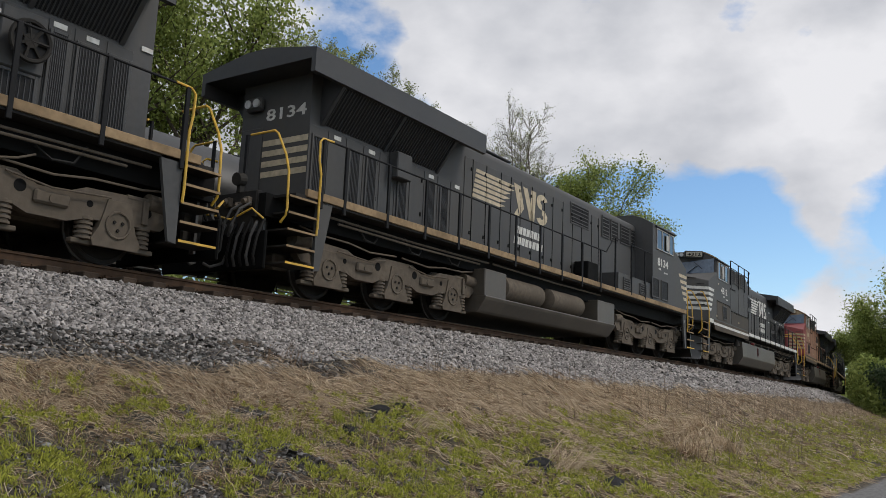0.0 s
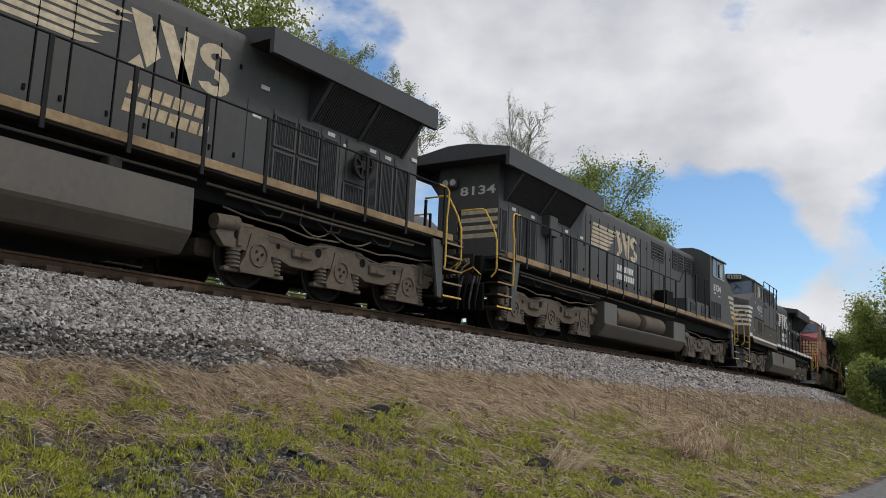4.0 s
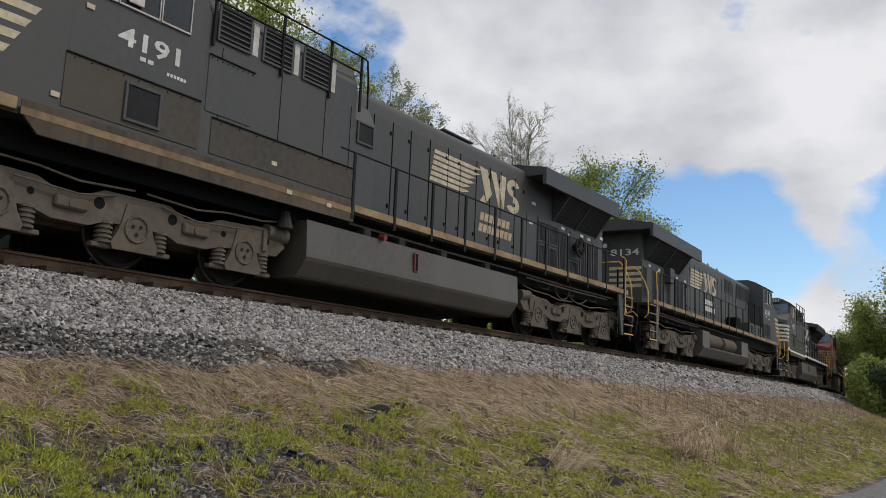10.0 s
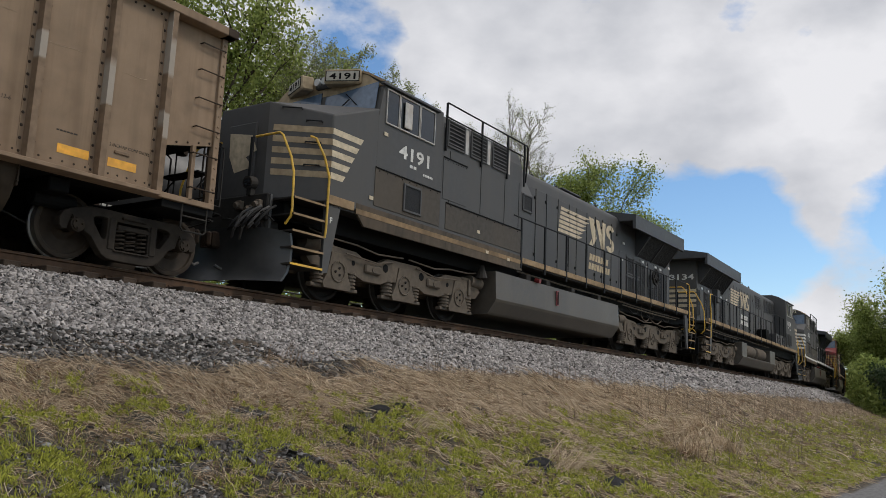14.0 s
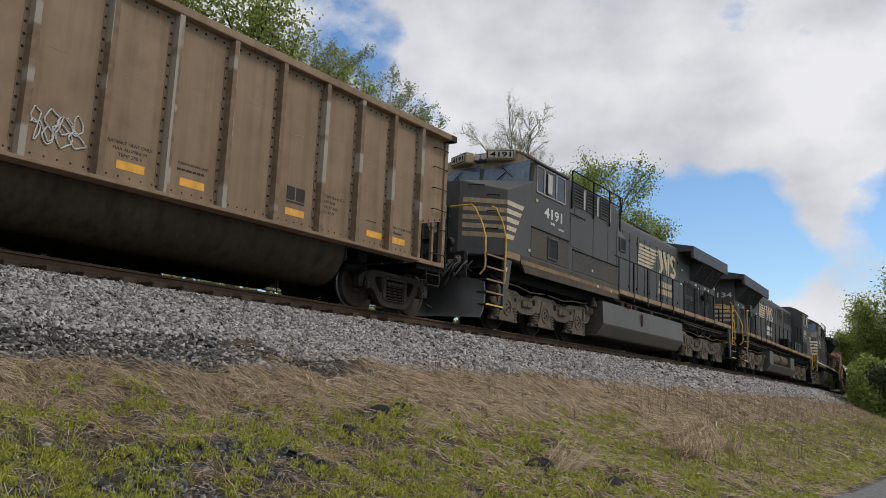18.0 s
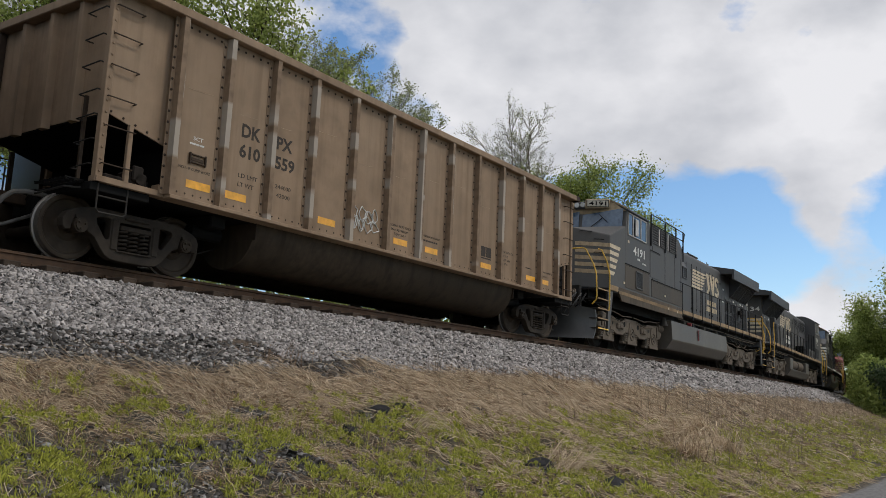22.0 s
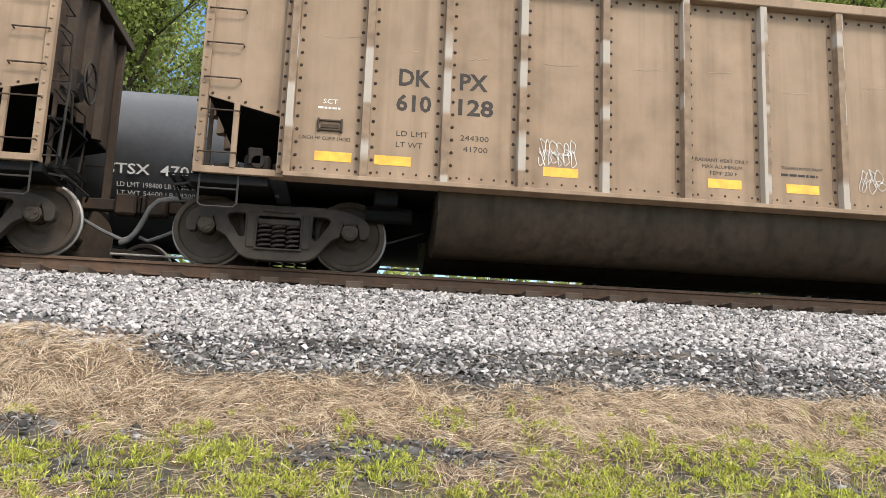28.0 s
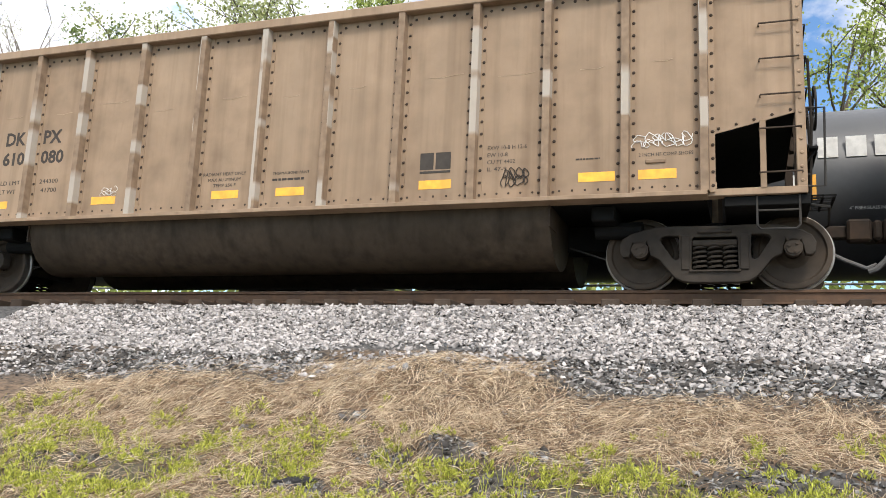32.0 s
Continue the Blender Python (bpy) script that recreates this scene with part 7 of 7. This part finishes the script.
# ---- turf ----
def blades(name, label, roots, heights, widths, leans, mat, category="grass", heading=None):
    """Thin bent blades, each two quads."""
    n = len(roots)
    rng = np.random.default_rng(len(name) + n)
    ang = rng.uniform(0, 2 * math.pi, n)
    side = np.stack([np.cos(ang), np.sin(ang), np.zeros(n)], 1) * widths[:, None] * 0.5
    ang2 = rng.uniform(0, 2 * math.pi, n) if heading is None else heading + rng.normal(0, 0.45, n)
    ang = ang if heading is None else ang2 + 1.57
    side = np.stack([np.cos(ang), np.sin(ang), np.zeros(n)], 1) * widths[:, None] * 0.5
    fall = np.stack([np.cos(ang2), np.sin(ang2), np.zeros(n)], 1) * (heights * leans)[:, None]
    up = np.array([0, 0, 1.0])[None] * (heights * np.sqrt(np.maximum(0.05, 1 - np.minimum(leans, 0.97) ** 2)))[:, None]
    mid = roots + up * 0.6 + fall * 0.35
    tip = roots + up + fall
    v = np.stack([roots - side, roots + side, mid + side * 0.8, mid - side * 0.8, tip + side * 0.15, tip - side * 0.15], 1).reshape(-1, 3)
    k = (np.arange(n) * 6)[:, None]
    f = np.stack([k + np.array([0, 1, 2, 3]), k + np.array([3, 2, 4, 5])], 1).reshape(-1, 4)
    return tagged(new(name, soup(name, v, f, mat)), label, category, "", "stuff")


class Lookup:
    """Height and cover of the bank on a close grid, for many points at once."""
    X0, Y0, STEP = -12.0, 2.4, 0.1

    def __init__(self):
        nx, ny = 860, 66
        self.z, self.kind, self.bare = (np.zeros((nx, ny)) for _ in range(3))
        for i in range(nx):
            x = self.X0 + i * self.STEP
            for j in range(ny):
                y = self.Y0 + j * self.STEP + bend(x)
                self.z[i, j], self.kind[i, j], self.bare[i, j] = ground_z(x, y), bank_kind(x, y), cinder_at(x, y)

    def read(self, grid, x, y):
        v = y - BEND_K * np.maximum(0, x - BEND_X) ** 2
        a, b = np.clip((x - self.X0) / self.STEP, 0, grid.shape[0] - 1.001), np.clip((v - self.Y0) / self.STEP, 0, grid.shape[1] - 1.001)
        i, j = a.astype(int), b.astype(int)
        a, b = a - i, b - j
        return grid[i, j] * (1 - a) * (1 - b) + grid[i + 1, j] * a * (1 - b) + grid[i, j + 1] * (1 - a) * b + grid[i + 1, j + 1] * a * b


LAND = Lookup()


def spread_points(rng, n, x0, x1, y0, y1, chance):
    """Points on the bank, kept where chance(kind, bare, x, y) allows."""
    x = rng.uniform(x0, x1, n)
    y = rng.uniform(y0, y1, n) + BEND_K * np.maximum(0, x - BEND_X) ** 2
    keep = rng.random(n) < chance(LAND.read(LAND.kind, x, y), LAND.read(LAND.bare, x, y), x, y)
    return x[keep], y[keep]


def ribbons(name, label, paths, widths, mat, category, rng):
    """Thin strips along paths of three points each, turned any way about their length."""
    n = len(paths)
    d = paths[:, 2] - paths[:, 0]
    d /= np.linalg.norm(d, axis=1)[:, None] + 1e-9
    s = np.cross(d, rng.normal(size=(n, 3)) + np.array([0, 0, 0.6]))
    s *= (widths * 0.5 / (np.linalg.norm(s, axis=1) + 1e-9))[:, None]
    v = np.stack([paths[:, 0] - s, paths[:, 0] + s, paths[:, 1] + s, paths[:, 1] - s, paths[:, 2] + s * 0.3, paths[:, 2] - s * 0.3], 1).reshape(-1, 3)
    k = (np.arange(n) * 6)[:, None]
    f = np.stack([k + np.array([0, 1, 2, 3]), k + np.array([3, 2, 4, 5])], 1).reshape(-1, 4)
    return tagged(new(name, soup(name, v, f, mat)), label, category, "", "stuff")


def lying_straw(rng, x, y, length, width, loft, lift_chance):
    """Strands that lie along the ground in combed swirls, some tips lifted."""
    n = len(x)
    swirl = np.array([2.2 * noise.noise((a * 0.9, b * 1.1, 31.0)) + 1.5 * noise.noise((a * 3.6, b * 3.9, 32.0)) for a, b in zip(x, y)])
    ang = swirl * 2.6 + rng.normal(0, 0.85, n)
    ln = rng.uniform(0.45, 1.25, n) * length
    curl = rng.normal(0, 0.5, n)
    p = np.zeros((n, 3, 3))
    base = rng.uniform(0.0, 1.0, n) ** 1.5 * loft
    tip = np.where(rng.random(n) < lift_chance, rng.uniform(0.02, 0.12, n), rng.uniform(-0.01, 0.02, n))
    px, py = x.copy(), y.copy()
    for k in range(3):
        p[:, k, 0], p[:, k, 1] = px, py
        p[:, k, 2] = LAND.read(LAND.z, px, py) + base + (0, 0.012, 0)[k] + (tip if k == 2 else tip * 0.3 if k == 1 else 0)
        px, py = px + np.cos(ang) * ln / 2, py + np.sin(ang) * ln / 2
        ang = ang + curl
    return p, rng.uniform(0.6, 1.3, n) * width


def sprouts(name, label, x, y, per, height, leaf_len, leaf_wide, mat, rng):
    """Bushy young weeds: short stems set with pointed leaves that fan upward."""
    n = len(x)
    size = np.repeat(rng.uniform(0.4, 1.0, n) + 0.8 * rng.random(n) ** 3, per)
    a = rng.uniform(0, 2 * math.pi, n * per)
    r = rng.random(n * per) ** 0.7 * height * 0.42 * size
    up = rng.random(n * per)
    bx, by = np.repeat(x, per) + np.cos(a) * r * 0.6, np.repeat(y, per) + np.sin(a) * r * 0.6
    bz = LAND.read(LAND.z, bx, by) + up * height * size * 0.75 * (1 - 0.45 * (r / (height * 0.42 * size)))
    root = np.stack([bx, by, bz], 1)
    tilt = rng.uniform(0.25, 1.15, n * per)
    a2 = a + rng.normal(0, 0.6, n * per)
    d = np.stack([np.cos(a2) * np.sin(tilt), np.sin(a2) * np.sin(tilt), np.cos(tilt)], 1)
    ln = (rng.uniform(0.6, 1.3, n * per) * leaf_len * size ** 0.5)[:, None]
    side = np.cross(d, rng.normal(size=(n * per, 3)))
    side *= (rng.uniform(0.7, 1.3, n * per) * leaf_wide * 0.5 / (np.linalg.norm(side, axis=1) + 1e-9))[:, None]
    v = np.stack([root, root + d * ln * 0.5 + side, root + d * ln, root + d * ln * 0.5 - side], 1).reshape(-1, 3)
    return tagged(new(name, soup(name, v, np.arange(n * per * 4).reshape(-1, 4), mat)), label, "weeds", "", "stuff")


def turf():
    rng = np.random.default_rng(8)
    bank = TRACK_Y - TOE

    def near_track(x, y):
        return np.clip((bank + 0.1 + BEND_K * np.maximum(0, x - BEND_X) ** 2 - y) / 0.35, 0, 1)

    def straw_here(kind, bare, x, y):
        return np.clip(1.3 - kind, 0.2, 1.0) * (1 - 0.97 * np.clip(bare * 1.5, 0, 1)) * near_track(x, y)

    for x0, x1, n, length, width, loft in ((-7.5, 8, 210000, 0.165, 0.0036, 0.05), (8, 22, 85000, 0.23, 0.0075, 0.06), (22, 72, 42000, 0.26, 0.015, 0.12)):
        x, y = spread_points(rng, n, x0, x1, ROAD_Y + 0.1, bank + 0.1, straw_here)
        p, w = lying_straw(rng, x, y, length, width, loft, 0.10)
        ribbons("dry_straw", "pale matted dry straw lying flat on the bank", p, w, STRAW, "straw", rng)
    # older brown thatch under the pale strands
    x, y = spread_points(rng, 75000, -7.5, 14, ROAD_Y + 0.1, bank + 0.05, lambda k, b, x, y: (1 - 0.95 * np.clip(b * 1.4, 0, 1)) * np.clip(1.5 - k, 0.3, 1))
    p, w = lying_straw(rng, x, y, 0.16, 0.006, 0.022, 0.02)
    ribbons("thatch", "old brown thatch on the soil", p, w, THATCH, "straw", rng)
    x, y = spread_points(rng, 14000, 14, 72, ROAD_Y + 0.1, bank + 0.05, lambda k, b, x, y: np.clip(1.5 - k, 0.4, 1))
    p, w = lying_straw(rng, x, y, 0.2, 0.012, 0.14, 0.25)
    ribbons("thatch", "old brown thatch on the far bank", p, w, THATCH, "straw", rng)

    def sprout_here(kind, bare, x, y):
        low = np.clip((bank - 0.75 + BEND_K * np.maximum(0, x - BEND_X) ** 2 - y) / 0.9, 0, 1)
        tuft = np.array([noise.noise((p * 2.1, q * 2.6, 77.0)) for p, q in zip(x, y)])
        return np.clip((kind - 0.2) * 1.8, 0.0, 1) * low * (1 - 0.45 * np.clip(bare, 0, 1)) * np.clip(0.5 + 2.2 * tuft, 0.03, 1)

    for x0, x1, n, per, h, ll, lw in ((-7.5, 8, 17500, 22, 0.095, 0.043, 0.011), (8, 24, 17000, 14, 0.095, 0.05, 0.014), (24, 72, 8000, 12, 0.14, 0.09, 0.028)):
        x, y = spread_points(rng, n, x0, x1, ROAD_Y + 0.1, bank - 0.7, sprout_here)
        sprouts("weed_sprouts", "small bushy yellow-green weed sprouts dotting the bank", x, y, per, h, ll, lw, GRASS, rng)
    # loose tufts of longer grass blades
    for x0, x1, n, per, hh, w in ((-7.5, 8, 1900, 9, 0.15, 0.005), (8, 24, 1100, 9, 0.13, 0.007), (24, 72, 500, 9, 0.2, 0.016)):
        x, y = spread_points(rng, n, x0, x1, ROAD_Y + 0.1, bank - 0.9, lambda k, b, x, y: np.clip((k - 0.5) * 1.4, 0, 1))
        tufts(x, y, per, 0.03, hh, w, rng)
    for x, y, n in ((1.5, 5.0, 26), (2.0, 5.2, 26), (1.75, 4.6, 20), (0.9, 4.7, 24), (-1.4, 4.9, 8)):
        tufts(rng.normal(x, 0.22, n), rng.normal(y, 0.18, n), 10, 0.035, 0.20, 0.006, rng)
    # thin dry stems standing further along
    x, y = spread_points(rng, 9000, 10, 62, 3.8, bank - 0.2, lambda k, b, x, y: np.array([max(0.0, 0.30 + noise.noise((p * 0.35, q * 0.5, 40.0))) for p, q in zip(x, y)]) * np.clip((x - 10) / 8, 0, 1))
    r = np.stack([x, y, LAND.read(LAND.z, x, y)], 1)
    m = len(r)
    blades("dry_weeds", "thin standing dry weed stems", r, rng.uniform(0.2, 0.7, m), rng.uniform(0.006, 0.012, m), rng.uniform(0.05, 0.5, m), WEED, "weeds")
    # reddish standing stalks near the ballast
    x, y = spread_points(rng, 2600, 7.5, 20, bank - 1.3, bank - 0.1, lambda k, b, x, y: np.array([max(0.0, noise.noise((p * 0.9, q * 1.1, 61.0)) - 0.05) * 2 for p, q in zip(x, y)]))
    r = np.stack([x, y, LAND.read(LAND.z, x, y)], 1)
    m = len(r)
    blades("dry_weeds", "reddish dry stalks standing near the ballast", r, rng.uniform(0.12, 0.42, m), rng.uniform(0.004, 0.007, m), rng.uniform(0.1, 0.6, m), THATCH, "weeds")
    # big leaning tussocks of pale stalks
    for x, y, n, hh, toward in ((16.2, 5.35, 420, 1.0, 2.7), (18.2, 5.7, 360, 1.0, 2.4), (15.0, 5.0, 260, 0.8, 3.3), (17.2, 5.0, 260, 0.9, 2.9), (10.2, 5.15, 150, 0.85, -0.4), (-2.2, 7.3, 170, 0.30, -2.2), (-2.75, 6.85, 150, 0.30, -1.2), (8.7, 6.35, 90, 0.4, -0.6)):
        a = rng.normal(toward, 0.5, n)
        s, ln = rng.normal(0, 0.13, (n, 2)), rng.uniform(0.4, 1.0, n) * hh
        px, py = x + s[:, 0], y + s[:, 1]
        z = LAND.read(LAND.z, px, py)
        high = rng.uniform(0.2, 0.75, n) * ln * 0.8
        p = np.stack([np.stack([px, py, z], 1), np.stack([px + np.cos(a) * ln * 0.45, py + np.sin(a) * ln * 0.45, z + high], 1),
                      np.stack([px + np.cos(a) * ln, py + np.sin(a) * ln, z + high * rng.uniform(0.3, 1.2, n)], 1)], 1)
        ribbons("straw_tussock", "pale leaning tussock of dry stalks", p, np.full(n, 0.013 if x > 12 else 0.008 if x > 5 else 0.004), STRAW, "straw", rng)


def tufts(x, y, per, reach, hh, w, rng):
    n = len(x)
    px, py = np.repeat(x, per) + rng.normal(0, reach, n * per), np.repeat(y, per) + rng.normal(0, reach, n * per)
    r = np.stack([px, py, LAND.read(LAND.z, px, py)], 1)
    return blades("grass", "tuft of longer yellow-green grass blades", r, rng.uniform(0.5, 1.3, n * per) * hh, rng.uniform(0.7, 1.4, n * per) * w, rng.uniform(0.1, 0.7, n * per), GRASS)


turf()


# ---- lumps of broken asphalt on the bank ----
ASPHALT = material("dark_broken_asphalt", (0.030, 0.029, 0.030), 0.9, grain=30.0, bump=0.9, bump_scale=45.0)


def chunk(x, y, size, seed, label, stretch=1.0):
    rng = random.Random(seed)
    s = Shape()
    n = 9
    ring = lambda k, z: [(k * stretch * size * (1 + rng.uniform(-0.25, 0.25)) * math.cos(6.283 * i / n), 0.7 * k * size * (1 + rng.uniform(-0.25, 0.25)) * math.sin(6.283 * i / n), z * size + rng.uniform(-0.06, 0.06) * size) for i in range(n)]
    s.loft([ring(0.9, -0.3), ring(1.0, 0.12), ring(0.75, 0.38), ring(0.35, 0.5)])
    c = tagged(new("asphalt_lump", s.mesh("asphalt_lump", ASPHALT)), label, "rock", "lumps on the bank")
    c.matrix_basis = pose(x, y, ground_z(x, y), 12, -8, rng.uniform(-30, 30))
    return c


for i, (x, y, size, st) in enumerate(((7.45, 6.38, 0.13, 1.0), (8.44, 6.86, 0.16, 1.3), (9.91, 5.31, 0.20, 1.4), (9.18, 7.02, 0.11, 1.2), (10.28, 4.46, 0.20, 1.9), (-3.33, 6.08, 0.10, 1.8), (6.6, 5.7, 0.10, 1.0), (8.2, 5.4, 0.09, 1.3))):
    chunk(x, y, size, 50 + i, "black lump of broken asphalt lying in the grass", st)


# ---- what moves ----
TRAIN = [(G3, -9.12, CAR_HALF), (G2, 7.06, CAR_HALF), (G1, 23.24, CAR_HALF)] + LOCOS


def motions():
    for ob, u, half in TRAIN:
        walk(ob, [(t, car_pose(u, half, t)) for t in [float(k) for k in range(33)]])
    # wheels roll without slipping
    for ob, at, r in TURNING:
        rows, t = [], 0.0
        while True:
            rows.append((t, Matrix.Translation(at) @ Matrix.Rotation((travelled(t) - travelled(0.0)) / r, 4, "Y")))
            if t >= 32.0:
                break
            t = min(32.0, round(t + 1 / 3, 4))
        walk(ob, rows)


motions()
